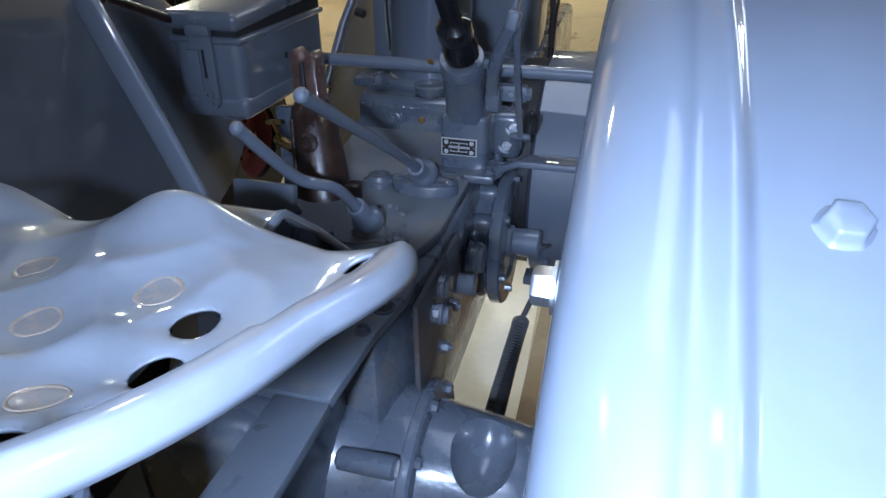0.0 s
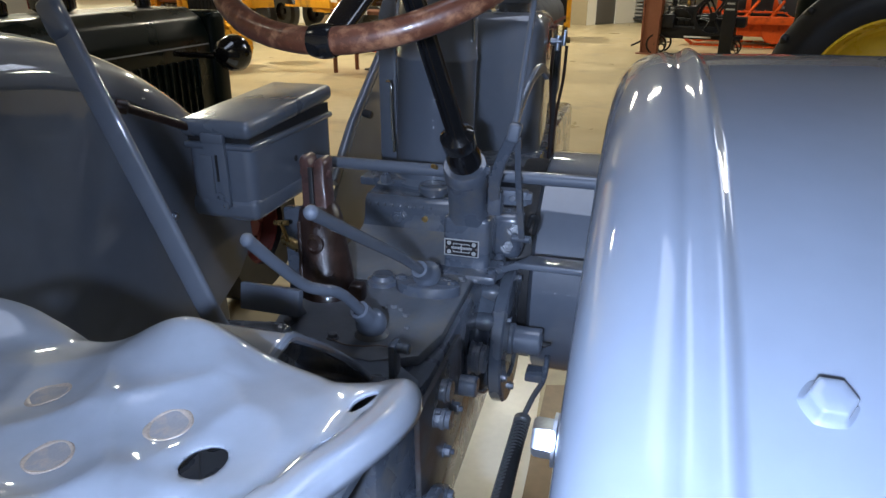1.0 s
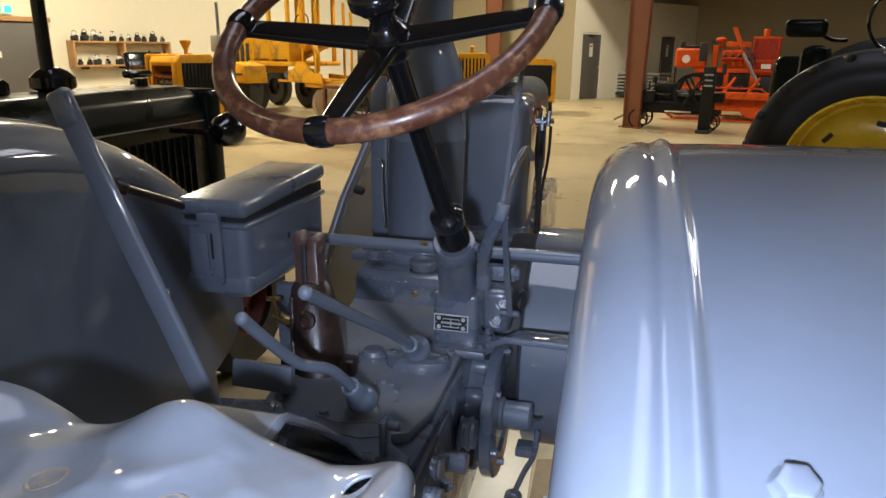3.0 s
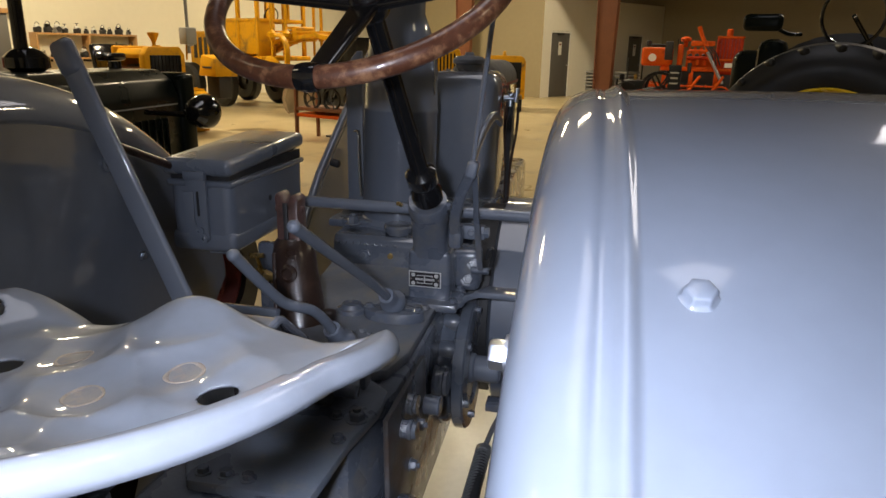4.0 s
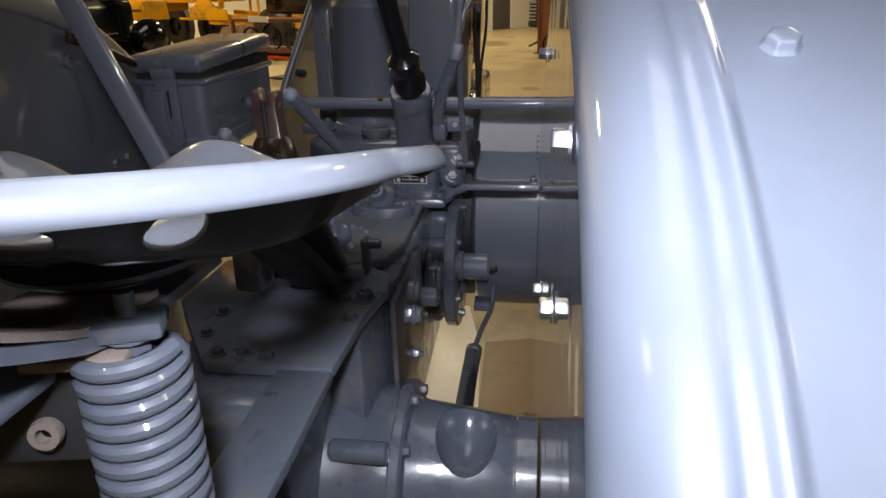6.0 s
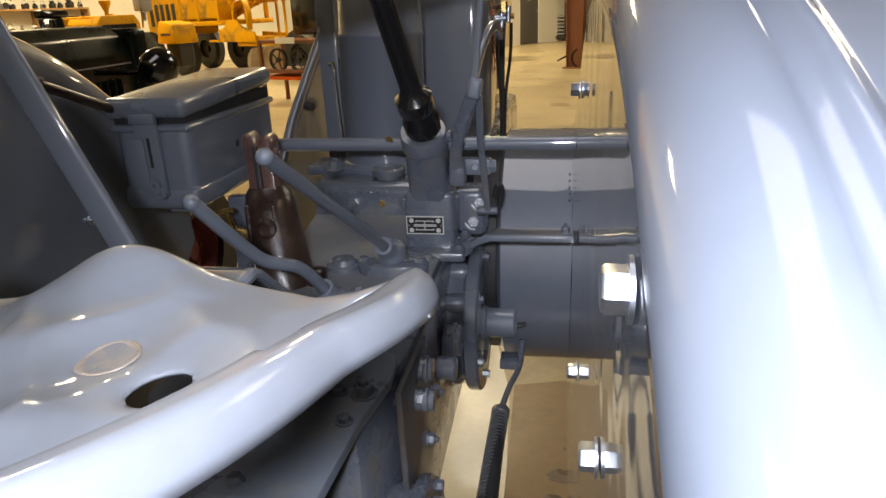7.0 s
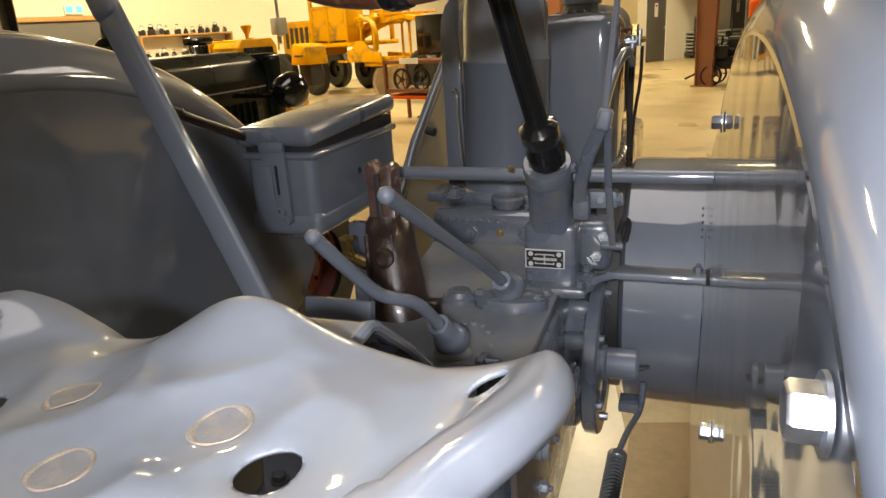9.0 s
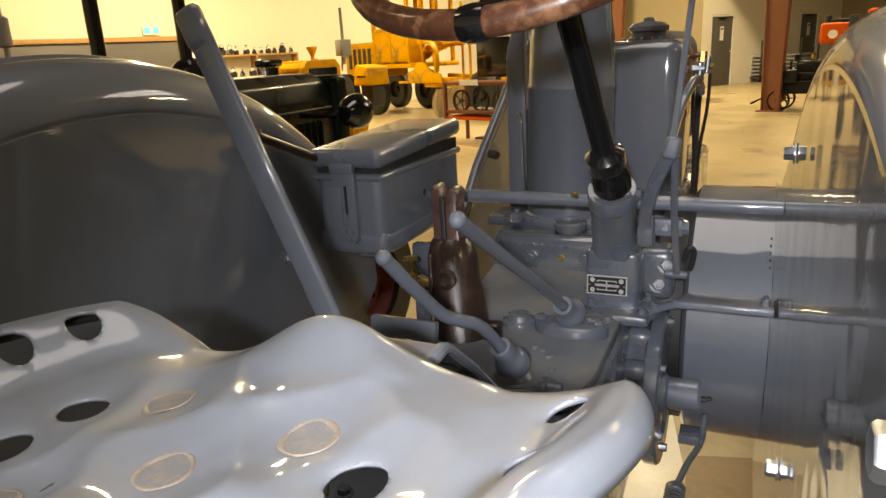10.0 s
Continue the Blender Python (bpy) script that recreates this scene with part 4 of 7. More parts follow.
part("round_boss", bm_lathe([(0, 0.02), (0.02, 0.02), (0.024, 0.012), (0.031, 0.01), (0.031, 0), (0, 0)][::-1], (-0.10, 0.965, 0.934), (-0.10, 0.965, 1.0), 24), CAST, housing)

# cross shaft, clevis and throttle linkage
shaft = part("cross_shaft", bm_cyl((-0.335, 1.09, 1.136), (0.31, 1.09, 1.136), 0.0125, seg=20), ENAMEL, tractor, "horizontal grey cross shaft")
part("shaft_end", bm_cyl((-0.345, 1.09, 1.145), (-0.33, 1.09, 1.138), 0.006, seg=12), ENAMEL, shaft)
part("grease_nipple", bm_cyl((-0.024, 1.078, 1.145), (-0.028, 1.062, 1.152), 0.0045, seg=10, bevel=0.001), BRASS, shaft, "small brass grease nipple")
link = part("throttle_crank", bm_sweep(spline([(0.105, 1.06, 1.08), (0.10, 1.04, 1.12), (0.118, 1.0, 1.185), (0.142, 0.972, 1.238)], 6), rect(0.022, 0.012, 0.004), up=(0, -1, 0.2)), CAST, tractor, "cast throttle crank")
part("joint", bm_box((0.147, 0.965, 1.25), (0.022, 0.022, 0.034), 0.006, 3, rot=pose(0, 0, 0, 0, 12, 0)), ENAMEL, link)
part("arc_arm", bm_sweep(spline([(0.145, 0.97, 1.255), (0.150, 1.0, 1.29), (0.158, 1.05, 1.325), (0.166, 1.11, 1.34), (0.171, 1.17, 1.32)], 6), rect(0.018, 0.010, 0.003), up=(1, 0, 0)), ENAMEL, link)
part("push_rod", bm_cyl((0.147, 0.97, 1.26), (0.172, 1.06, 1.62), 0.005, seg=10), ENAMEL, link, "thin grey throttle rod")
part("brace", bm_sweep(spline([(0.147, 0.975, 1.24), (0.12, 1.03, 1.19), (0.09, 1.07, 1.15)], 5), rect(0.012, 0.007, 0.002), up=(0, -1, 0.3)), ENAMEL, link)
part("drop_link", bm_sweep([Vector(p) for p in ((0.150, 0.985, 1.235), (0.146, 1.04, 1.14), (0.15, 1.09, 1.01))], rect(0.012, 0.006, 0.002), up=(0, -1, 0)), CAST, link)
part("clevis", bm_box((0.120, 1.10, 1.092), (0.076, 0.024, 0.032), 0.005), ENAMEL, link)
part("clevis_pin", bm_cyl((0.128, 1.086, 1.092), (0.128, 1.11, 1.092), 0.006, seg=14, bevel=0.001), STEEL, link)
part("nut", bm_bolt((0.147, 1.10, 1.092), (1, 0, 0), 0.013, 0.018), ENAMEL, link)
part("foot_pin", bm_cyl((0.128, 1.10, 1.005), (0.168, 1.10, 1.005), 0.008, seg=14, bevel=0.002), CAST, link)
part("hook", bm_tube([(0.16, 1.11, 1.03), (0.168, 1.10, 1.055), (0.176, 1.11, 1.045), (0.17, 1.12, 1.01)], 0.005, 5, 10), BLACKDULL, link)

# tool box
tb = part("tool_box", bm_box((-0.388, 1.066, 1.142), (0.138, 0.347, 0.150), 0.022, 5), ENAMEL, tractor, "grey pressed steel tool box with a hinged lid")
part("lower_lip", bm_box((-0.388, 1.066, 1.085), (0.142, 0.352, 0.044), 0.014, 4), ENAMEL, tb)
part("rim_roll", bm_box((-0.388, 1.066, 1.204), (0.144, 0.354, 0.014), 0.0065, 3), ENAMEL, tb)
# black block stands in for the shade in the gap under the lid
part("gap_block", bm_box((-0.388, 1.066, 1.220), (0.128, 0.338, 0.022)), BLACKDULL, tb, "black block for the shaded gap below the lid")
part("lid", bm_box((-0.388, 1.062, 1.2455), (0.148, 0.362, 0.034), 0.013, 4, rot=pose(0, 0, 0, 2.7, 0, 0)), DUSTY, tb, "dusty rounded lid standing slightly open")
hasp = part("hasp", bm_box((-0.390, 0.885, 1.152), (0.044, 0.009, 0.124), 0.002), ENAMEL, tb)
part("hasp_fold", bm_box((-0.390, 0.882, 1.222), (0.046, 0.014, 0.018), 0.003), ENAMEL, hasp)
part("keeper", bm_box((-0.406, 0.8795, 1.150), (0.024, 0.006, 0.080), 0.0015), ENAMEL, hasp)
# black bar stands in for the shaded slot of the hasp
part("slot", bm_box((-0.386, 0.8798, 1.166), (0.004, 0.003, 0.050)), BLACKDULL, hasp)
for z in (1.107, 1.092):
    part("eyelet", bm_lathe([(0.004, 0), (0.0095, 0), (0.0095, 0.006), (0.004, 0.006), (0.004, 0)], (-0.386 + (1.107 - z) * 0.6, 0.881, z + 0.004), (-0.386, 0.8, z + 0.004), 16), ENAMEL, hasp)
# black disc laid on the side for the shade in a hole
part("hole", bm_cyl((-0.322, 1.057, 1.147), (-0.318, 1.057, 1.147), 0.0065, seg=14), BLACKDULL, tb)
part("foot_tab", bm_box((-0.37, 0.93, 1.058), (0.04, 0.03, 0.008), 0.002), ENAMEL, tb)
part("stay_rod", bm_cyl((-0.475, 0.765, 1.295), (-0.44, 0.90, 1.232), 0.008, seg=14), BROWN, tb, "dark brown stay rod")
part("stay_knob", bm_cyl((-0.482, 0.758, 1.298), (-0.466, 0.772, 1.291), 0.012, seg=14, bevel=0.003), BROWN, tb)

# exhaust stack, tank and bonnet parts ahead
stack = part("exhaust_pipe", bm_lathe([(0.104, 0.0), (0.106, 0.016), (0.100, 0.022), (0.094, 0.028), (0.0925, 0.295), (0.0945, 0.298), (0.0945, 0.306), (0.0925, 0.309), (0.090, 0.40), (0.082, 0.455), (0.066, 0.50), (0.054, 0.53), (0.052, 1.3), (0, 1.3)], (-0.118, 1.385, 1.02), (-0.098, 1.385, 1.95), 48), ENAMEL, tractor, "tall glossy grey exhaust stack")
part("edge_trim", bm_tube([(-0.212, 1.36, 1.095), (-0.217, 1.36, 1.18), (-0.218, 1.36, 1.258), (-0.231, 1.37, 1.262)], 0.003, 4, 8), CHROME, stack, "bright metal edge trim")
part("edge_trim", bm_tube([(-0.021, 1.36, 1.36), (-0.022, 1.36, 1.43), (-0.024, 1.36, 1.50)], 0.0025, 4, 8), CHROME, stack, "bright metal edge trim")
side = part("stack_guard", bm_prism([(-0.270, 0.95), (-0.226, 0.95), (-0.226, 1.46), (-0.240, 1.46), (-0.257, 1.44), (-0.268, 1.41), (-0.271, 1.37)], 1.42, 1.435, 0.004, "xz"), ENAMEL, tractor, "tall narrow grey guard plate")
# black slab puts the recess's shade beside the guard
part("recess_strip", bm_span((-0.2255, 1.424, 1.05), (-0.205, 1.43, 1.27)), BLACKDULL, side, "black strip for the shaded recess beside the guard")
tank = part("fuel_tank", bm_box((0.002, 1.705, 1.21), (0.204, 0.25, 0.40), 0.042, 6), ENAMEL, tractor, "rounded glossy grey fuel tank")
part("filler_neck", bm_lathe([(0, 0), (0.040, 0), (0.040, 0.018), (0.048, 0.022), (0.048, 0.032), (0.038, 0.040), (0.014, 0.044), (0.012, 0.052), (0, 0.054)], (0.006, 1.69, 1.409), (0.006, 1.69, 1.6), 32), ENAMEL, tank, "domed filler cap")
for k in range(6):
    part("tank_bolt", bm_bolt((-0.045 + 0.022 * k, 1.635 + 0.012 * (k % 2), 1.409), (0, 0, 1), 0.006, 0.006, washer=False), ENAMEL, tank)
cowl_ = part("bonnet", bm_box((-0.014, 2.13, 1.245), (0.168, 0.58, 0.376), 0.062, 6), DUSTM, tractor, "dust covered rounded bonnet")
part("bonnet_seam", bm_span((0.0675, 1.86, 1.352), (0.0715, 2.40, 1.362), 0.001), RED, cowl_, "thin red line along the bonnet")
part("lower_block", bm_span((-0.12, 1.46, 0.7), (0.12, 2.4, 1.06), 0.02), CAST, tractor, "cast engine block")
part("slope_rail", bm_sweep([Vector((-0.388, 1.38, 0.995)), Vector((-0.388, 1.51, 1.118)), Vector((-0.385, 2.23, 1.62))], rect(0.026, 0.02, 0.006), up=(1, 0, 0)), ENAMEL, tractor, "sloping grey rail")
part("slope_plate", bm_prism([(1.24, 0.80), (1.38, 0.975), (1.51, 1.10), (2.23, 1.60), (2.23, 0.80)], -0.388, -0.378), ENAMEL, tractor, "sloping grey side plate")
part("rail_stop", bm_cyl((-0.372, 1.56, 1.145), (-0.345, 1.555, 1.14), 0.011, seg=14, bevel=0.003), BLACKDULL, tractor)
valve = part("valve_block", joined(bm_cyl((0.108, 1.70, 1.335), (0.150, 1.70, 1.337), 0.009, seg=14, bevel=0.002), bm_cyl((0.128, 1.70, 1.312), (0.128, 1.70, 1.352), 0.008, seg=14, bevel=0.002), bm_cyl((0.144, 1.695, 1.325), (0.146, 1.695, 1.365), 0.0065, seg=12, bevel=0.001)), STEEL, tractor, "brass and steel oil valve block")
part("union", joined(bm_cyl((0.134, 1.69, 1.352), (0.134, 1.69, 1.376), 0.010, seg=6), bm_cyl((0.150, 1.69, 1.340), (0.160, 1.69, 1.341), 0.008, seg=6)), BRASS, valve, "brass union nut")
part("red_pipe", bm_tube([(0.128, 1.72, 1.365), (0.105, 1.86, 1.362), (0.078, 1.95, 1.338)], 0.006, 5, 8), RED, tractor, "thin red pipe")
for x, m in ((0.118, BROWN), (0.127, BLACKDULL), (0.134, BLACKDULL), (0.152, BROWN)):
    part("hose", bm_tube([(x, 1.70, 1.325), (x - 0.003, 1.70, 1.24), (0.128 + (x - 0.13) * 0.35, 1.695, 1.13), (0.126 + (x - 0.13) * 0.3, 1.69, 0.95)], 0.0042, 6, 8), m, tractor, "hanging oil hose")

# ---- the pan seat ----
SZ = 1.207
SEAT = Matrix.Translation((-0.010, 0.13, 0)) @ Matrix.Rotation(radians(-7), 4, "Z")    # the seat stands slightly askew
MID = -0.056                                 # the bowl's middle, in the seat's own directions


def seat_reach(a):
    """The outline's distance from the bowl's middle in the direction a, counted from the right through the front."""
    c, s = math.cos(a), math.sin(a)
    wide = 0.236 if c < 0 else 0.213 + 0.017 * clamp((s - 0.1) / 0.5)
    if s >= 0:
        return (abs(c / wide) ** 4 + abs(s / 0.192) ** 4) ** -0.25
    return (abs(c / wide) ** 2.15 + abs(s / 0.233) ** 2.15) ** (-1 / 2.15)


def clamp(v):
    return min(1.0, max(0.0, v))


def seat_height(u, v):
    w = v - MID
    rho = math.hypot(u, w) / seat_reach(math.atan2(w, u))
    rimz = (1 - 0.22 * clamp(-u / 0.2)) * (0.051 + 0.045 * clamp(-(v + 0.03) / 0.25) - (0.014 + 0.016 * clamp(u / 0.15)) * clamp((v + 0.03) / 0.15))
    side = clamp((abs(u) / 0.236 - 0.58) / 0.3) if w > 0 else 1.0
    t = clamp((rho - 0.72) / 0.25)
    wall_ = t * t * (3 - 2 * t) * (0.8 + 0.2 * t)
    q = clamp(-w / max(math.hypot(u, w), 1e-6))
    z = SZ + 0.064 * u + rimz * side * ((1 - q) * wall_ + q * rho ** 1.15)
    z += 0.035 * math.exp(-(u / 0.062) ** 2 - ((v - 0.13) / 0.065) ** 2)
    for sx in (-1, 1):
        z -= (0.008 if sx < 0 else -0.003) * math.exp(-((u - sx * 0.105) / 0.055) ** 2 - ((v - 0.10) / 0.07) ** 2)
        z -= 0.006 * math.exp(-((u - sx * 0.07) / 0.05) ** 2 - ((v + 0.07) / 0.06) ** 2)
    z -= 0.02 * clamp((rho - 0.86) / 0.14) ** 2 * (1 - side) * (1 if w > 0 else 0)
    return z


holes = [(0.106, 0.005, 0.0158), (-0.122, 0.005, 0.0158)]
holes += [(0.116, -0.041, 0.0158), (-0.122, -0.045, 0.0158), (0.122, -0.089, 0.0158), (-0.134, -0.100, 0.0158), (0.101, -0.128, 0.0158), (-0.109, -0.127, 0.0158), (0.05, -0.16, 0.0158), (-0.05, -0.16, 0.0158),
          (0.184, 0.078, 0.0105), (0.182, 0.033, 0.0105), (-0.205, 0.062, 0.0125), (-0.211, 0.012, 0.0125)]
holes += [(0.153, -0.157, 0.0145), (0.110, -0.205, 0.0145), (0.050, -0.221, 0.0145), (-0.02, -0.226, 0.0145)]      # through the back wall
RINGS = ((0.057, 0.027), (-0.068, 0.031), (0.002, -0.025), (0.075, -0.084), (-0.065, -0.082))
rng = random.Random(3)
DENTS = [(rng.uniform(-0.15, 0.15), rng.uniform(-0.17, 0.11), rng.uniform(0.008, 0.020), rng.choice((-1, 1)) * rng.uniform(0.0005, 0.0013)) for k in range(80)]
DENTS += [(rng.uniform(-0.11, 0.11), rng.uniform(-0.13, 0.06), rng.uniform(0.0065, 0.010), rng.choice((-1, 1)) * rng.uniform(0.0004, 0.0008)) for k in range(60)]
DISHES = RINGS + tuple((hx, hy) for hx, hy, hr in holes[:10]) + ((0.005, 0.085), (0.005, -0.12))


def seat_skin(x, y):
    """The seat's height with the dished plugs, the curled hole edges and small dents."""
    z = seat_height(x, y)
    near = min(math.hypot(x - cx, y - cy) for cx, cy in DISHES)
    rho = math.hypot(x, y - MID) / seat_reach(math.atan2(y - MID, x))
    z += (1 - clamp((rho - 0.6) / 0.25)) * (0.0100 * min(1.0, (near / 0.050) ** 2) - 0.0035)      # shallow dishes that meet in soft ridges
    for cx, cy in RINGS:
        z -= 0.0008 * (1 - clamp((math.hypot(x - cx, y - cy) - 0.013) / 0.004))
    for hx, hy, hr in holes:
        d = math.hypot(x - hx, y - hy)
        if d < hr + 0.012:
            z -= 0.0013 * math.exp(-((d - hr) / 0.003) ** 2)
    for cx, cy, r, h in DENTS:
        d = ((x - cx) ** 2 + (y - cy) ** 2) / r ** 2
        if d < 6:
            z += h * math.exp(-d)
    return z


NR, NA = 56, 240
flat = []
for i in range(NR, -1, -1):
    for k in range(NA if i == NR else max(1, (NA * i // NR) // 4 * 4)):
        a = 2 * math.pi * k / (NA if i == NR else max(1, (NA * i // NR) // 4 * 4))
        r = seat_reach(a) * i / NR
        x, y = r * math.cos(a), MID + r * math.sin(a)
        if i == NR or all(abs(math.hypot(x - hx, y - hy) - hr - 0.002) > 0.0035 and math.hypot(x - hx, y - hy) > hr for hx, hy, hr in holes):
            flat.append(Vector((x, y)))
edges = [(k, (k + 1) % NA) for k in range(NA)]
for hx, hy, hr in holes:
    for o in (0.0, 0.002, 0.0045):
        n0 = len(flat)
        flat += [Vector((hx + (hr + o) * math.cos(2 * math.pi * k / 36), hy + (hr + o) * math.sin(2 * math.pi * k / 36))) for k in range(36)]
        if o == 0.0:
            edges += [(n0 + k, n0 + (k + 1) % 36) for k in range(36)]
vs, _, tris, origin, _, _ = delaunay_2d_cdt(flat, edges, [], 0, 1e-6)
bm = bmesh.new()
verts = [bm.verts.new((v.x, v.y, seat_skin(v.x, v.y))) for v in vs]
for t in tris:
    cx, cy = sum(vs[i].x for i in t) / 3, sum(vs[i].y for i in t) / 3
    a = math.atan2(cy - MID, cx)
    if math.hypot(cx, cy - MID) > seat_reach(a) * 1.0005 or any(math.hypot(cx - hx, cy - hy) < hr - 0.0002 for hx, hy, hr in holes):
        continue
    bm.faces.new([verts[i] for i in t])
lastrow = [None] * NA
for i, o in enumerate(origin):
    for j in o:
        if j < NA:
            lastrow[j] = verts[i]
# rolled outer rim round the sides and the back
roll = [(0.003, 0.0008), (0.006, -0.0004), (0.0095, -0.003), (0.0122, -0.0072), (0.0136, -0.0115), (0.0142, -0.0165)]
cols = []
for k in range(NA):
    a = 2 * math.pi * k / NA
    c, s = math.cos(a), math.sin(a)
    full = 1.0 if s < 0 else min(1.0, max(0.12, (abs(c) - 0.69) / 0.06))
    cols.append([lastrow[k]] + [bm.verts.new((lastrow[k].co.x + c * o * full, lastrow[k].co.y + s * o * full, lastrow[k].co.z + h * full)) for o, h in roll])
for k in range(NA):
    p, q = cols[k], cols[(k + 1) % NA]
    for i in range(len(roll)):
        bm.faces.new((p[i], p[i + 1], q[i + 1], q[i]))
bmesh.ops.delete(bm, geom=[v for v in bm.verts if not v.link_faces], context="VERTS")
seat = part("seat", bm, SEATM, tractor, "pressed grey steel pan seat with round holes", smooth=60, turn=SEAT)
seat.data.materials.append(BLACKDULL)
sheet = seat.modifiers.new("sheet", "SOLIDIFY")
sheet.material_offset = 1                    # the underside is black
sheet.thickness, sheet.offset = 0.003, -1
for x, y in RINGS:
    bm = bmesh.new()
    ringrows = []
    o1, o2 = rng.uniform(0, 6), rng.uniform(0, 6)
    for k in range(36):
        a = 2 * math.pi * k / 36
        w = 0.0011 + 0.0010 * (0.5 + 0.5 * math.sin(2 * a + o1)) + 0.0004 * math.sin(5 * a + o2)
        r0 = 0.0150 + 0.0004 * math.sin(3 * a + o2)
        ringrows.append([bm.verts.new((x + r * math.cos(a), y + r * math.sin(a), seat_skin(x + r * math.cos(a), y + r * math.sin(a)) + dz)) for r, dz in ((r0 + w, 0.0003), (r0 + 0.4 * w, 0.0012), (r0 - 0.4 * w, 0.0014), (r0 - w, 0.0011))])
    for k in range(36):
        p, q = ringrows[k], ringrows[(k + 1) % 36]
        for i in range(3):
            bm.faces.new((p[i], p[i + 1], q[i + 1], q[i]))
    disc = bmesh.new()                       # the plug itself, a flat slug a little proud of the dish
    hub_z = seat_skin(x, y) + 0.0012
    middle = disc.verts.new((x, y, hub_z))
    inner = [disc.verts.new((x + 0.008 * math.cos(k * math.pi / 18), y + 0.008 * math.sin(k * math.pi / 18), hub_z * 0.6 + 0.4 * v[3].co.z)) for k, v in enumerate(ringrows)]
    outer = [disc.verts.new(v[3].co + Vector((0, 0, -0.0001))) for v in ringrows]
    for k in range(36):
        n = (k + 1) % 36
        disc.faces.new((middle, inner[k], inner[n]))
        disc.faces.new((inner[k], outer[k], outer[n], inner[n]))
    part("plug", disc, PLUGM, seat, "dusty plugged hole in the seat", turn=SEAT)
    part("plug_ring", bm, RINGM, seat, "worn tan ring of a plugged hole", turn=SEAT)

# seat support: leaf, clamp, coil spring
def bm_strap(line, x0, x1, thick, bevel=0.002):
    """A flat band of even width, bent along a line in the yz plane."""
    p = spline([(0, y, z) for y, z in line], 6)
    rim = []
    for side in (1, -1):
        row = []
        for k, q in enumerate(p):
            d = (p[min(k + 1, len(p) - 1)] - p[max(k - 1, 0)]).normalized()
            row.append((q.y - side * d.z * thick / 2, q.z + side * d.y * thick / 2))
        rim += row[::side]
    bm = bmesh.new()
    n, h = len(rim), len(rim) // 2
    sides = [[bm.verts.new((x, u, v)) for u, v in rim] for x in (x0, x1)]
    for k in range(n):
        bm.faces.new((sides[0][k], sides[1][k], sides[1][(k + 1) % n], sides[0][(k + 1) % n]))
    for row in sides:
        for k in range(h - 1):
            bm.faces.new((row[k], row[k + 1], row[n - 2 - k], row[n - 1 - k]))
    bmesh.ops.recalc_face_normals(bm, faces=bm.faces)
    return bm


LEAF = [(0.16, 1.160), (0.06, 1.162), (0.0, 1.170), (-0.045, 1.188), (-0.087, 1.209), (-0.124, 1.235), (-0.155, 1.269), (-0.174, 1.303), (-0.184, 1.338), (-0.184, 1.385)]
sup = part("seat_leaf", bm_strap(LEAF, -0.052, 0.04, 0.009), ENAMEL, tractor, "broad curved grey leaf that carries the seat", smooth=40)
part("leaf_pad", bm_strap([(0.07, 1.170), (0.0, 1.178), (-0.042, 1.1955), (-0.078, 1.214)], -0.050, 0.036, 0.005), DIRT, sup, "tan dusted upper leaf", smooth=40)
part("pad_disc", bm_lathe([(0, 0), (0.050, 0), (0.068, 0.005), (0.079, 0.013), (0.0795, 0.017), (0.076, 0.018), (0, 0.018)], (-0.02, 0.112, 1.172), (-0.02, 0.112, 1.3), 48), ENAMEL, sup)
# added spacer; its black carries the deep shadow under the seat
part("bridge", bm_span((-0.07, 0.07, 1.189), (0.03, 0.16, 1.199), 0.004), BLACKDULL, sup, "added seat bridge, black for the deep shadow under the seat")
part("clamp_bar", bm_box((0.022, 0.002, 1.160), (0.062, 0.036, 0.008), 0.003, rot=pose(0, 0, 0, 0, 0, 14)), DIRT, sup, "rust dusted clamp bar")
part("clamp_bolt", bm_cyl((0.027, -0.002, 1.163), (0.027, -0.002, 1.171), 0.0105, seg=16, bevel=0.003), TAN, sup, "worn rivet head")
part("hook_plate", bm_box((-0.004, 0.000, 1.118), (0.110, 0.012, 0.066), 0.004, rot=pose(0, 0, 0, -12, 0, 10)), BLACKDULL, sup)
part("hook_ring", bm_lathe([(0.005, 0), (0.0095, 0), (0.0105, 0.004), (0.0095, 0.008), (0.005, 0.008), (0.005, 0)], (0.0, -0.014, 1.113), (0.02, -0.114, 1.123), 18), DIRT, sup, "worn bare eye")
part("step_plate", bm_prism([(-0.091, 0.0), (0.004, -0.003), (0.010, -0.009), (0.008, -0.128), (-0.014, -0.160), (-0.060, -0.172), (-0.088, -0.172)], 1.145, 1.155, 0.003, "xy"), ENAMEL, sup, "flat grey steel bar with cut corners")
SPX, SPY = 0.048, 0.01
sp = [Vector((SPX + 0.029 * math.cos(k * math.pi / 10), SPY + 0.029 * math.sin(k * math.pi / 10), 0.983 + 0.180 * k / (20 * 13))) for k in range(20 * 13 + 1)]
spring = part("coil_spring", bm_sweep(sp, circle(0.0060, 10)), ENAMEL, sup, "thick grey coil spring")
part("spring_foot", bm_box((0.043, 0.006, 0.956), (0.078, 0.078, 0.046), 0.006), DUSTY, sup, "dusty square spring foot")
part("spring_stud", bm_cyl((0.048, 0.014, 1.15), (0.048, 0.014, 1.197), 0.006, seg=14), ENAMEL, sup)
part("spring_lug", bm_box((0.043, 0.012, 1.175), (0.056, 0.034, 0.013), 0.005, rot=pose(0, 0, 0, 0, 0, 20)), DUSTY, sup)
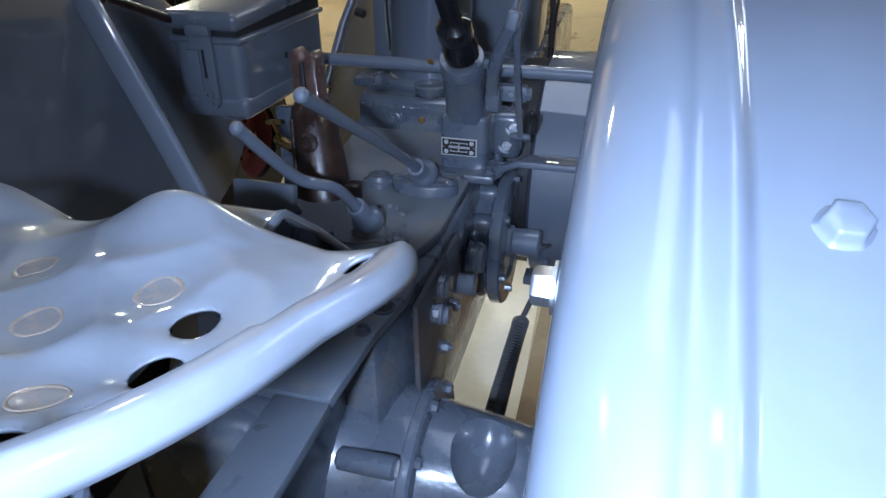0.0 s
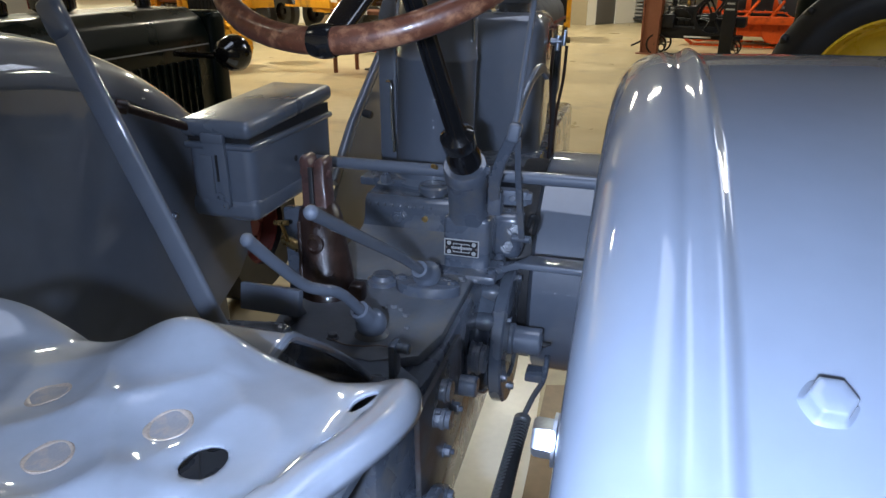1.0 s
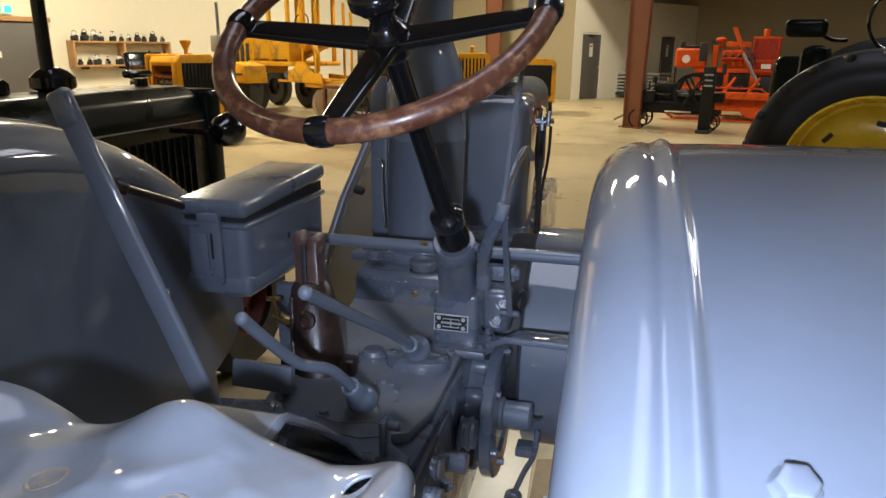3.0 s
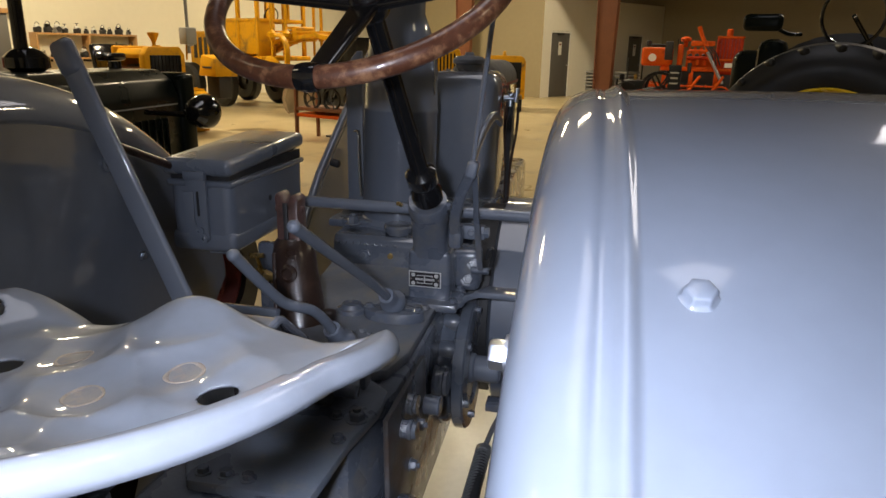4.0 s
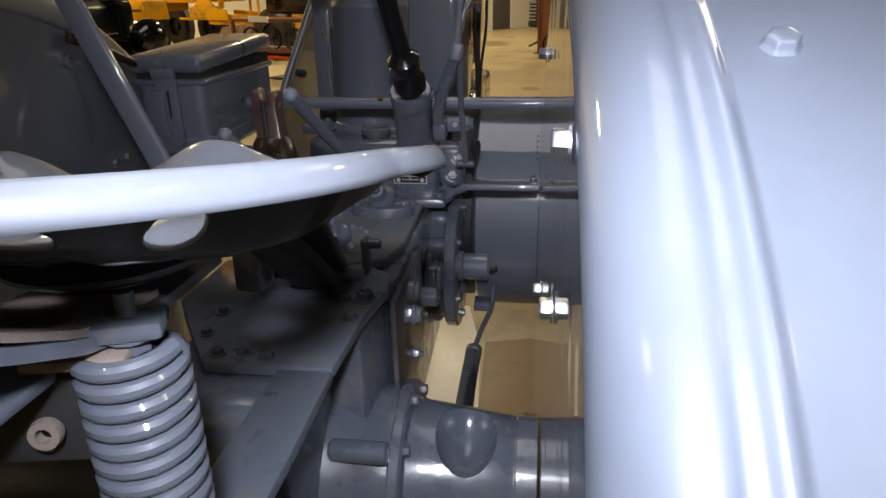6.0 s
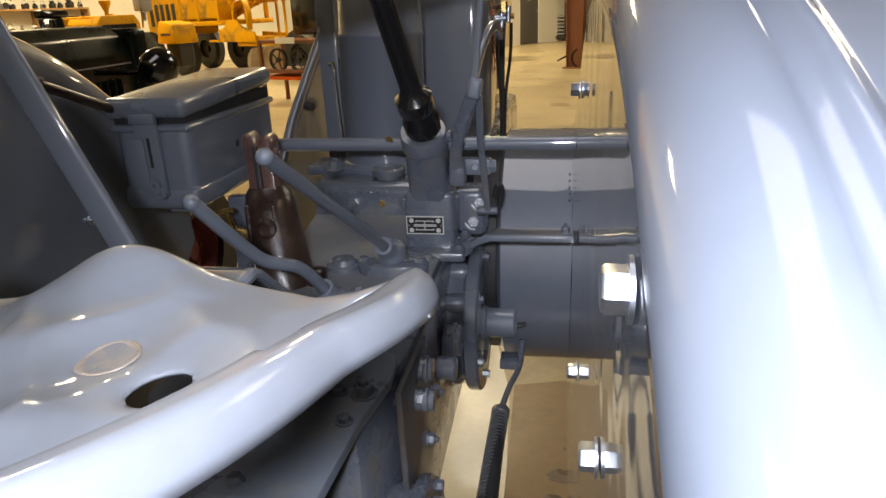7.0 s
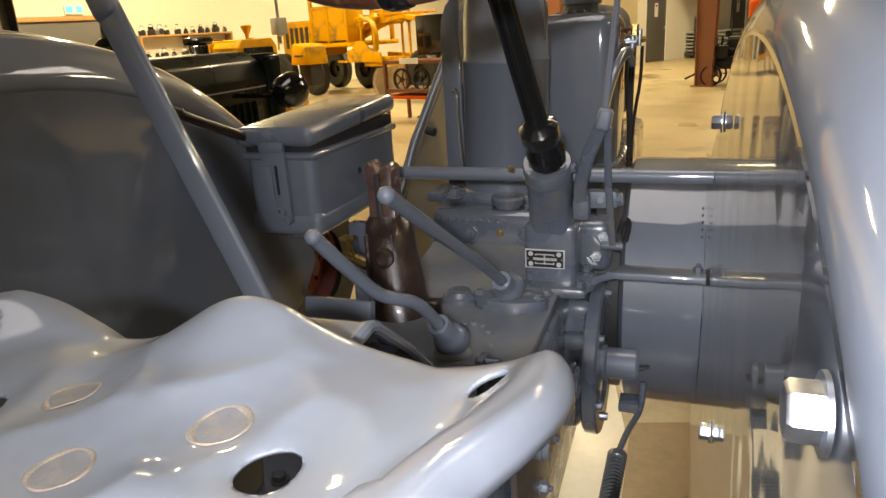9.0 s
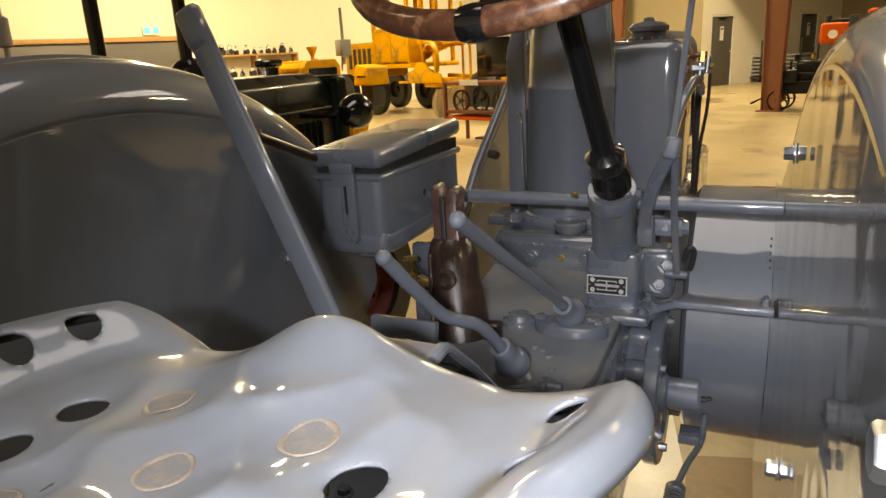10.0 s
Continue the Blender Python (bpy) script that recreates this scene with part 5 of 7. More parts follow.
part("nut", bm_bolt((0.048, 0.014, 1.169), (0, 0, -1), 0.012, 0.013), ENAMEL, sup)
part("inner_core", bm_cyl((SPX, SPY, 0.97), (SPX, SPY, 1.15), 0.020, seg=18), BLACKDULL, sup)
part("curved_arm", bm_sweep(spline([(0.02, -0.02, 0.93), (-0.02, -0.1, 0.90), (-0.06, -0.16, 0.84), (-0.08, -0.18, 0.75)], 6), rect(0.045, 0.02, 0.006), up=(0, -1, 0.3)), ENAMEL, tractor, "curved grey arm below the spring")
part("rear_wheel", bm_lathe([(0.30, 0.0), (0.50, 0.0), (0.60, 0.03), (0.645, 0.09), (0.645, 0.25), (0.60, 0.31), (0.50, 0.34), (0.30, 0.34), (0.30, 0)], (0.40, 0.585, 0.645), (1, 0.585, 0.645), 64), RUBBER, tractor, "black rear tyre under the fender")
part("rear_wheel", bm_lathe([(0.30, 0.0), (0.50, 0.0), (0.60, 0.03), (0.645, 0.09), (0.645, 0.25), (0.60, 0.31), (0.50, 0.34), (0.30, 0.34), (0.30, 0)], (-0.58, 0.585, 0.645), (-1, 0.585, 0.645), 64), RUBBER, tractor, "black rear tyre under the fender")

# ---- columns, floor sheet, stains ----
hall_column((-4.45, 13.8, 0), 0.30, 0.58, 7.0, "brown painted tapered steel column")
hall_column((-11.2, 19.6, 0), 0.4, 0.8, 7.0, "brown painted tapered steel column")
piece("floor_sheet", bm_prism([(-1.1, 0.6), (0.17, 0.95), (0.11, 2.07), (0.03, 2.45), (-1.0, 2.6)], 0.0, 0.004, 0.0, "xy"), SHEETM, "pale plastic sheet laid on the floor under the tractor", "sheet")

# board is added; its brown carries the tractor's shadow on the stained floor
piece("floor_board", bm_prism([(0.185, 0.3), (0.80, 0.3), (0.80, 2.3), (0.125, 2.12), (0.14, 1.3)], 0.0, 0.006, 0.0, "xy"), BOARDM, "brown stained board, added to darken the shadowed floor beside the tractor", "board")

def stain(x, y, r, seed):
    rng = random.Random(seed)
    pts = [(x + r * (0.75 + 0.4 * rng.random()) * math.cos(2 * math.pi * k / 18), y + 0.8 * r * (0.75 + 0.4 * rng.random()) * math.sin(2 * math.pi * k / 18)) for k in range(18)]
    piece("oil_stain", bm_prism(pts, 0.006, 0.0072, 0.0, "xy"), STAINM, "dark dried oil stain on the concrete floor", "stain", group="floor stains")


stain(0.305, 1.61, 0.045, 1)
stain(0.316, 1.747, 0.008, 2)
stain(0.28, 1.50, 0.03, 3)

# ---- lamps on the ceiling ----
def ceiling_fixture(a, b, z, turn):
    m = HALL @ pose(a, b, z, 0, 0, turn)
    ob = part("ceiling_light", bm_span((-0.75, -0.16, 0.0), (0.75, 0.16, 0.07), 0.01), GREYM, turn=m)
    tagged(ob, "long grey ceiling light with a bright diffuser", "lamp", "ceiling lights")
    part("diffuser", bm_span((-0.72, -0.14, -0.012), (0.72, 0.14, 0.0)), LAMPM, ob, "glowing diffuser", turn=m)
    for s in (-0.6, 0.6):
        part("hanger", bm_cyl((s, 0, 0.07), (s, 0, 7.0 - z), 0.008, seg=8), GREYM, ob, turn=m)


for a, b, w in LAMPS:
    ceiling_fixture(a, b, 5.62, 90)

# translucent ribbed roof lights
def roof_light(a0, a1, b0, b1, ribs, sheet):
    ob = part("roof_light", bm_span((a0, b0, 6.93), (a1, b1, 6.96)), sheet, turn=HALL)
    tagged(ob, "cream translucent ribbed roof light in a grey frame", "skylight", "roof lights", "structure")
    for a in (a0, a1):
        part("light_frame", bm_span((a - 0.03, b0, 6.87), (a + 0.03, b1, 6.925), 0.005), GREYM, ob, turn=HALL)
    for b in (b0, b1):
        part("light_frame", bm_span((a0 + 0.03, b - 0.03, 6.86), (a1 - 0.03, b + 0.03, 6.92), 0.005), GREYM, ob, turn=HALL)
    for k in range(1, ribs):
        b = b0 + (b1 - b0) * k / ribs
        part("rib", bm_span((a0 + 0.03, b - 0.035, 6.90), (a1 - 0.03, b + 0.035, 6.925), 0.005), GREYM, ob, turn=HALL)


roof_light(-1.6, 0.6, -0.8, 3.0, 1, DIMLIGHT)
roof_light(0.95, 4.4, 9.4, 12.6, 9, SKYLIGHT)

# ---- wall fittings ----
ex = part("exit_sign", bm_span((WA + 0.0, 6.98, 2.14), (WA + 0.06, 7.38, 2.34), 0.006), PAPER, turn=HALL)
tagged(ex, "lit green and white exit sign on the cream wall", "sign")
part("lit_panel", bm_span((WA + 0.06, 7.0, 2.17), (WA + 0.066, 7.15, 2.31)), EXITM, ex, "green lit panel", turn=HALL)
part("lit_panel", bm_span((WA + 0.06, 7.22, 2.17), (WA + 0.066, 7.36, 2.31)), EXITM, ex, "green lit panel", turn=HALL)

S0, S1 = 8.45, 10.95
shelf = thing("wall_shelf", HALL @ Vector((WA + 0.16, (S0 + S1) / 2, 1.05)), "long timber wall shelf packed with small black engines", "shelf")
for z in (1.06, 1.335, 1.60):
    if z != 1.335:
        part("board", bm_span((WA + 0.01, S0, z - 0.02), (WA + 0.32, S1, z + 0.02), 0.003), TIMBER, shelf, turn=HALL)
for b in (S0 + 0.02, (S0 + S1) / 2, S1 - 0.02):
    part("upright", bm_span((WA + 0.01, b - 0.02, 1.08), (WA + 0.32, b + 0.02, 1.58), 0.003), TIMBER, shelf, turn=HALL)
for b in (S0 + 0.3, (S0 + S1) / 2, S1 - 0.3):
    part("bracket", bm_span((WA + 0.01, b - 0.05, 0.98), (WA + 0.25, b + 0.05, 1.04), 0.01), BLACKDULL, shelf, turn=HALL)


def small_engine(b, z, s, kind, seed):
    """A little stationary engine: block, tank, flywheel and a hoop on top."""
    rng = random.Random(seed)
    m = HALL @ pose(WA + 0.17, b, z)
    ob = part("small_engine", bm_span((-0.07 * s, -0.09 * s, 0), (0.07 * s, 0.07 * s, 0.13 * s), 0.015 * s), BLACKDULL if kind else GREYM, turn=m)
    tagged(ob, "small black stationary engine on the timber shelf" if kind else "small grey stationary engine on the timber shelf", "engine", "engines on the shelf")
    part("flywheel", bm_cyl((0.08 * s, -0.01, 0.09 * s), (0.11 * s, -0.01, 0.09 * s), 0.07 * s, seg=18, bevel=0.006), BLACKDULL, ob, turn=m)
    part("tank", bm_cyl((0, -0.08 * s, 0.17 * s), (0, 0.05 * s, 0.17 * s), 0.04 * s, seg=14, bevel=0.008), BLACK if rng.random() < 0.7 else PAPER, ob, turn=m)
    if rng.random() < 0.75:
        hoop = [(0.0, 0.06 * s * math.cos(t), 0.2 * s + 0.07 * s * math.sin(t)) for t in (0, 0.5, 1.05, 1.57, 2.1, 2.64, 3.14)]
        part("hoop", bm_tube(hoop, 0.008 * s, 3, 7), BLACKDULL, ob, turn=m)
    else:
        part("lifting_bar", joined(bm_cyl((0, 0, 0.2 * s), (0, 0, 0.28 * s), 0.01 * s, seg=8), bm_cyl((0, -0.05 * s, 0.28 * s), (0, 0.05 * s, 0.28 * s), 0.012 * s, seg=8)), BLACKDULL, ob, turn=m)


rng = random.Random(5)
for k in range(11):
    small_engine(S0 + 0.12 + 0.224 * k + 0.04 * rng.uniform(-1, 1), 1.62, rng.uniform(0.5, 0.95), k % 4 != 2, 20 + k)
for k in range(10):
    small_engine(S0 + 0.17 + 0.238 * k + 0.04 * rng.uniform(-1, 1), 1.08, rng.uniform(0.55, 0.95), k % 5 != 3, 50 + k)

sg = part("wall_sign", bm_span((WA - 3.18, 24.0, 3.3), (WA - 3.12, 25.9, 4.4), 0.01), ORANGE, turn=HALL)
tagged(sg, "orange painted board with a dark shape and a pale bar", "sign")
part("sign_bar", bm_span((WA - 3.115, 24.2, 3.45), (WA - 3.11, 25.6, 3.7)), PAPER, sg, turn=HALL)

# ---- wheels, tracks ----
def spoked_wheel(parent, m, r, w, mat, n=6, name="wheel"):
    """A small cast wheel: tread ring, hub and spokes. m: the middle, z along the axle."""
    ob = part(name, bm_lathe([(r * 0.84, -w / 2), (r, -w / 2), (r, w / 2), (r * 0.84, w / 2), (r * 0.84, -w / 2)], (0, 0, 0), (0, 0, 1), 28), mat, parent, turn=m)
    part("hub", bm_cyl((0, 0, -w * 0.6), (0, 0, w * 0.6), r * 0.2, seg=14), mat, ob, turn=m)
    for k in range(n):
        a = 2 * math.pi * k / n
        part("spoke", bm_cyl((0.15 * r * math.cos(a), 0.15 * r * math.sin(a), 0), (0.88 * r * math.cos(a), 0.88 * r * math.sin(a), 0), r * 0.055, seg=8), mat, ob, turn=m)
    return ob


def track(parent, m, length, height, width, mat, n=26):
    """A crawler track: shoes round two end wheels, with rollers inside. m: the middle of its foot, x along the track."""
    r = height / 2
    straight = length - height
    total = 2 * straight + 2 * math.pi * r
    frame_ob = part("track_frame", bm_span((-straight / 2, -width * 0.3, r * 0.6), (straight / 2, width * 0.3, r * 1.3), 0.02), mat, parent, turn=m)
    shoe = None
    for k in range(n):
        s = total * k / n
        if s < straight:
            p, a = (-straight / 2 + s, 0.015), 0
        elif s < straight + math.pi * r:
            t = (s - straight) / r
            p, a = (straight / 2 + r * math.sin(t), r - (r - 0.015) * math.cos(t)), t
        elif s < 2 * straight + math.pi * r:
            p, a = (straight / 2 - (s - straight - math.pi * r), height - 0.015), math.pi
        else:
            t = (s - 2 * straight - math.pi * r) / r
            p, a = (-straight / 2 - r * math.sin(t), r + (r - 0.015) * math.cos(t)), math.pi + t
        mm = m @ pose(p[0], 0, p[1], 0, -math.degrees(a), 0)
        part("track_shoe", joined(bm_box((0, 0, 0), (total / n * 0.92, width, 0.025)), bm_box((total / n * 0.3, 0, -0.018), (0.018, width, 0.03))), mat, frame_ob, turn=mm, smooth=0)
    for s in (-1, 1):
        part("sprocket", bm_cyl((s * straight / 2, -width * 0.35, r), (s * straight / 2, width * 0.35, r), r * 0.78, seg=20, bevel=0.02), mat, frame_ob, turn=m)
    return frame_ob


# ---- yellow crawler ----
YM = pose(-7.05, 9.95, 0, 0, 0, -22)
yc = thing("yellow_crawler", (-7.05, 9.95, 0), "old yellow crawler tractor with a black radiator", "crawler")
for s in (-1, 1):
    track(yc, YM @ pose(0.05, s * 0.62, 0), 1.75, 0.72, 0.34, YELLOW)
part("hood", bm_prism([(-0.31, 1.22), (-0.31, 1.28), (-0.26, 1.36), (0.26, 1.36), (0.31, 1.28), (0.31, 1.22)], -0.02, 0.72, 0.01, "yz"), YELLOW, yc, "rounded yellow hood", turn=YM @ pose(0, 0, 0))
for s in (-1, 1):
    for x in (0.0, 0.62):
        part("hood_post", bm_span((x, s * 0.30 - 0.015, 0.62), (x + 0.07, s * 0.30 + 0.015, 1.24), 0.005), YELLOW, yc, turn=YM)
part("engine", bm_span((0.05, -0.2, 0.62), (0.6, 0.2, 1.12), 0.04), BLACKDULL, yc, "dark engine block", turn=YM)
for k in range(4):
    part("spark_cover", bm_cyl((0.12 + 0.13 * k, -0.21, 0.95), (0.12 + 0.13 * k, -0.27, 0.98), 0.03, seg=10), GREYM, yc, turn=YM)
part("manifold", bm_cyl((0.08, -0.26, 1.06), (0.58, -0.26, 1.06), 0.035, seg=12), RUST, yc, turn=YM)
ys = part("radiator", bm_prism([(-0.36, 0.5), (0.36, 0.5), (0.36, 1.28), (0.28, 1.40), (-0.28, 1.40), (-0.36, 1.28)], 0.70, 0.84, 0.02, "yz"), YELLOW, yc, "yellow radiator shell", turn=YM)
part("core", bm_span((0.83, -0.27, 0.6), (0.852, 0.27, 1.27), 0.01), IRONM, ys, turn=YM)
for k in range(9):
    part("grille_bar", bm_span((0.852, -0.265 + 0.0645 * k, 0.6), (0.864, -0.25 + 0.0645 * k, 1.27)), IRONM, ys, turn=YM)
for k in range(5):
    part("rivet", bm_cyl((0.84, -0.24 + 0.12 * k, 1.335), (0.85, -0.24 + 0.12 * k, 1.335), 0.012, seg=8), YELLOW, ys, turn=YM)
part("frame_rail", bm_span((-0.7, -0.4, 0.42), (0.92, 0.4, 0.62), 0.03), YELLOW, yc, turn=YM)
part("front_hook", bm_box((0.96, 0, 0.5), (0.1, 0.12, 0.1), 0.02), BLACKDULL, yc, turn=YM)
part("dash", bm_span((-0.12, -0.33, 0.62), (-0.02, 0.33, 1.40), 0.04), YELLOW, yc, turn=YM)
part("seat", bm_span((-0.62, -0.35, 0.85), (-0.25, 0.35, 0.98), 0.04, 3), BLACK, yc, "black padded seat", turn=YM)
part("backrest", bm_box((-0.66, 0, 1.2), (0.10, 0.7, 0.45), 0.05, 3, rot=pose(0, 0, 0, 0, -12, 0)), BLACK, yc, "black padded backrest", turn=YM)
for s in (-1, 1):
    part("track_guard", bm_box((-0.35, s * 0.62, 0.86), (0.8, 0.38, 0.05), 0.015), YELLOW, yc, turn=YM)
    part("control_lever", bm_cyl((-0.15, s * 0.12, 0.9), (-0.25, s * 0.14, 1.45), 0.014, seg=8), BLACKDULL, yc, turn=YM)
part("precleaner", bm_lathe([(0.03, 0), (0.03, 0.1), (0.075, 0.2), (0.085, 0.22), (0.085, 0.25), (0, 0.26)], (0.5, 0.05, 1.36), (0.5, 0.05, 2), 18), YELLOW, yc, "funnel shaped precleaner", turn=YM)
part("hood_cap", bm_cyl((0.66, 0, 1.36), (0.66, 0, 1.42), 0.05, seg=14, bevel=0.01), YELLOW, yc, turn=YM)
exh = part("exhaust", bm_cyl((0.85, 0.44, 1.30), (0.85, 0.44, 2.2), 0.026, seg=12), GREYM, yc, "thin grey exhaust stack", turn=YM)
part("muffler", bm_span((0.75, 0.34, 1.44), (0.95, 0.54, 1.70), 0.02), GREYM, exh, turn=YM)
lamp_ = part("headlight", bm_lathe([(0, 0), (0.06, 0.0), (0.09, 0.09), (0.09, 0.11), (0, 0.12)], (0.80, 0.45, 1.50), (1.2, 0.40, 1.50), 18), STEEL, yc, turn=YM)
part("lamp_bracket", bm_cyl((0.80, 0.42, 1.2), (0.80, 0.44, 1.46), 0.015, seg=8), YELLOW, lamp_, turn=YM)
CW = pose(-6.05, 10.75, 0, 0, 0, -25)
cowl = part("side_cowl", bm_prism([(-0.24, 0.92), (0.27, 0.92), (0.22, 1.22), (-0.13, 1.28)], -0.2, 0.25, 0.025, "xz"), YELLOW, yc, "sloping yellow side cowl", turn=CW)
part("lettering_bar", bm_span((-0.10, -0.206, 1.055), (0.16, -0.2, 1.085)), BLACKDULL, cowl, turn=CW)
part("cowl_bracket", bm_span((-0.15, -0.1, 0.55), (0.2, 0.15, 0.94), 0.02), BLACKDULL, yc, turn=CW)

# ---- yellow grader ----
GM = pose(-7.0, 15.3, 0, 0, 0, -25)
gr = thing("road_grader", (-7.0, 15.3, 0), "large yellow road grader with an open cab and a mouldboard", "grader")
for s in (-1, 1):
    beam = [Vector(p) for p in ((-2.4, s * 0.2, 1.15), (-0.6, s * 0.2, 1.25), (0.3, s * 0.2, 1.55), (1.5, s * 0.18, 1.68), (2.3, s * 0.15, 1.55), (2.75, s * 0.12, 1.05))]
    part("frame_rail", bm_sweep(beam, rect(0.09, 0.20, 0.01), up=(0, 1, 0)), YELLOW, gr, turn=GM)
for x, z in ((0.35, 1.56), (0.9, 1.62), (1.5, 1.68), (2.2, 1.56)):
    part("cross_tie", bm_span((x - 0.05, -0.24, z - 0.08), (x + 0.05, 0.24, z + 0.08), 0.01), YELLOW, gr, turn=GM)
part("rear_body", bm_span((-2.9, -0.5, 0.9), (-1.45, 0.5, 1.75), 0.06, 3), YELLOW, gr, turn=GM)
for k in range(5):
    part("body_louvre", bm_span((-2.7 + 0.22 * k, -0.515, 1.1), (-2.58 + 0.22 * k, -0.495, 1.6)), BLACKDULL, gr, turn=GM)
part("deck", bm_span((-1.45, -0.75, 1.1), (0.25, 0.75, 1.2), 0.02), YELLOW, gr, turn=GM)
for x in (-1.25, -0.6, 0.1):
    for y in (-0.68, 0.68):
        part("cab_post", bm_span((x - 0.04, y - 0.04, 1.2), (x + 0.04, y + 0.04, 2.85), 0.006), YELLOW, gr, turn=GM)
part("cab_roof", bm_prism([(-0.9, 2.83), (0.9, 2.83), (0.86, 2.92), (0.0, 2.97), (-0.86, 2.92)], -1.45, 0.3, 0.01, "yz"), YELLOW, gr, turn=GM)
for z in (1.95, 2.74):
    for y in (-0.68, 0.68):
        part("cab_rail", bm_span((-1.21, y - 0.035, z), (0.06, y + 0.035, z + 0.08), 0.006), YELLOW, gr, turn=GM)
    part("cab_rail", bm_span((0.065, -0.64, z), (0.135, 0.64, z + 0.08), 0.006), YELLOW, gr, turn=GM)
for y in (-0.22, 0.22):
    part("window_post", bm_span((0.07, y - 0.025, 2.03), (0.13, y + 0.025, 2.74), 0.005), YELLOW, gr, turn=GM)
for x0, x1 in ((-1.21, -0.64), (-0.56, 0.06)):
    part("side_panel", bm_span((x0, -0.70, 1.25), (x1, -0.67, 1.95), 0.006), YELLOW, gr, turn=GM)
part("front_panel", bm_span((0.09, -0.64, 1.2), (0.12, -0.2, 1.95), 0.006), YELLOW, gr, turn=GM)
part("driver_seat", bm_span((-0.95, -0.25, 1.25), (-0.5, 0.25, 1.9), 0.05), BLACKDULL, gr, turn=GM)
part("steering_wheel", bm_tube([(-0.25 + 0.05 * math.sin(t * math.pi / 6), 0.2 * math.cos(t * math.pi / 6), 2.1 + 0.19 * math.sin(t * math.pi / 6)) for t in range(12)], 0.015, 3, 8, closed=True), BLACK, gr, turn=GM)
for x, y, h in ((0.75, -0.42, 0.95), (0.75, 0.42, 0.95), (1.5, -0.05, 0.7), (0.35, -0.5, 1.2)):
    jack = part("lift_screw", bm_lathe([(0.06, 0), (0.06, 0.06), (0.10, 0.08), (0.11, 0.16), (0.05, 0.22), (0.035, 0.24), (0.035, h), (0.02, h + 0.02), (0, h + 0.02)], (x, y, 1.55), (x, y, 3), 14), YELLOW, gr, turn=GM)
    part("lift_link", bm_cyl((x, y, 0.8), (x, y, 1.56), 0.03, seg=10), YELLOW, jack, turn=GM)
part("cross_shaft", bm_cyl((0.75, -0.75, 1.66), (0.75, 0.75, 1.66), 0.05, seg=12), YELLOW, gr, turn=GM)
for y in (-0.72, 0.72):
    part("crank_arm", bm_sweep(spline([(0.75, y, 1.66), (1.0, y, 1.60), (1.12, y, 1.35), (1.1, y, 1.0)], 5), rect(0.05, 0.14, 0.015), up=(0, 1, 0)), YELLOW, gr, turn=GM)
for s in (-1, 1):
    part("control_rod", bm_cyl((0.1, s * 0.35, 1.75), (2.2, s * 0.12, 1.74), 0.02, seg=8), YELLOW, gr, turn=GM)
    part("draft_arm", bm_sweep([Vector((0.0, s * 0.62, 0.85)), Vector((1.2, s * 0.5, 0.8)), Vector((2.6, s * 0.08, 0.75))], rect(0.10, 0.12, 0.01), up=(0, 0, 1)), YELLOW, gr, turn=GM)
    part("step_iron", bm_span((-0.2, s * 0.78 - 0.03, 0.75), (0.15, s * 0.78 + 0.03, 0.80), 0.005), YELLOW, gr, turn=GM)
part("circle_ring", bm_lathe([(0.55, 0), (0.72, 0), (0.72, 0.08), (0.55, 0.08), (0.55, 0)], (0.9, 0, 0.66), (0.9, 0, 2), 32), YELLOW, gr, turn=GM)
part("gear_case", bm_span((0.55, -0.28, 1.62), (0.95, 0.28, 1.86), 0.04, 3), YELLOW, gr, turn=GM)
part("paper_tag", bm_span((0.62, -0.29, 1.68), (0.78, -0.283, 1.80)), PAPER, gr, "white paper tag", turn=GM)
part("side_guard", bm_prism([(0.1, 0.75), (1.3, 0.75), (1.25, 0.95), (0.95, 1.0), (0.7, 1.2), (0.45, 1.22), (0.3, 1.05), (0.1, 1.0)], -0.76, -0.70, 0.01, "xz"), YELLOW, gr, turn=GM)
blade = [(-0.12, 0.0), (-0.03, 0.12), (0.0, 0.3), (-0.03, 0.48), (-0.12, 0.6), (-0.15, 0.6), (-0.06, 0.3), (-0.15, 0.0)]
part("mouldboard", bm_prism(blade, -1.5, 1.5, 0.0, "yz"), WORNM, gr, "worn steel mouldboard", turn=GM @ pose(0.9, 0, 0.05, 0, 0, 118))
for x, y in ((-2.4, -0.85), (-2.4, 0.85), (2.7, -0.8), (2.7, 0.8), (-1.1, -0.85), (-1.1, 0.85)):
    w = part("wheel", bm_lathe([(0.22, -0.14), (0.42, -0.14), (0.5, -0.08), (0.5, 0.08), (0.42, 0.14), (0.22, 0.14), (0.22, -0.14)], (x, y, 0.5), (x, y + 1, 0.5), 30), RUBBER, gr, "black tyre", turn=GM)
    part("rim", bm_lathe([(0.24, -0.1), (0.20, -0.04), (0.08, -0.03), (0.07, -0.1), (0, -0.1), (0, 0.1), (0.07, 0.1), (0.08, 0.03), (0.20, 0.04), (0.24, 0.1)], (x, y, 0.5), (x, y + 1, 0.5), 20), BLACKDULL, w, turn=GM)
part("front_axle", bm_cyl((2.7, -0.8, 0.5), (2.7, 0.8, 0.5), 0.08, seg=12), YELLOW, gr, turn=GM)
part("steering_fork", bm_span((2.5, -0.15, 0.5), (2.9, 0.15, 1.1), 0.05), YELLOW, gr, turn=GM)

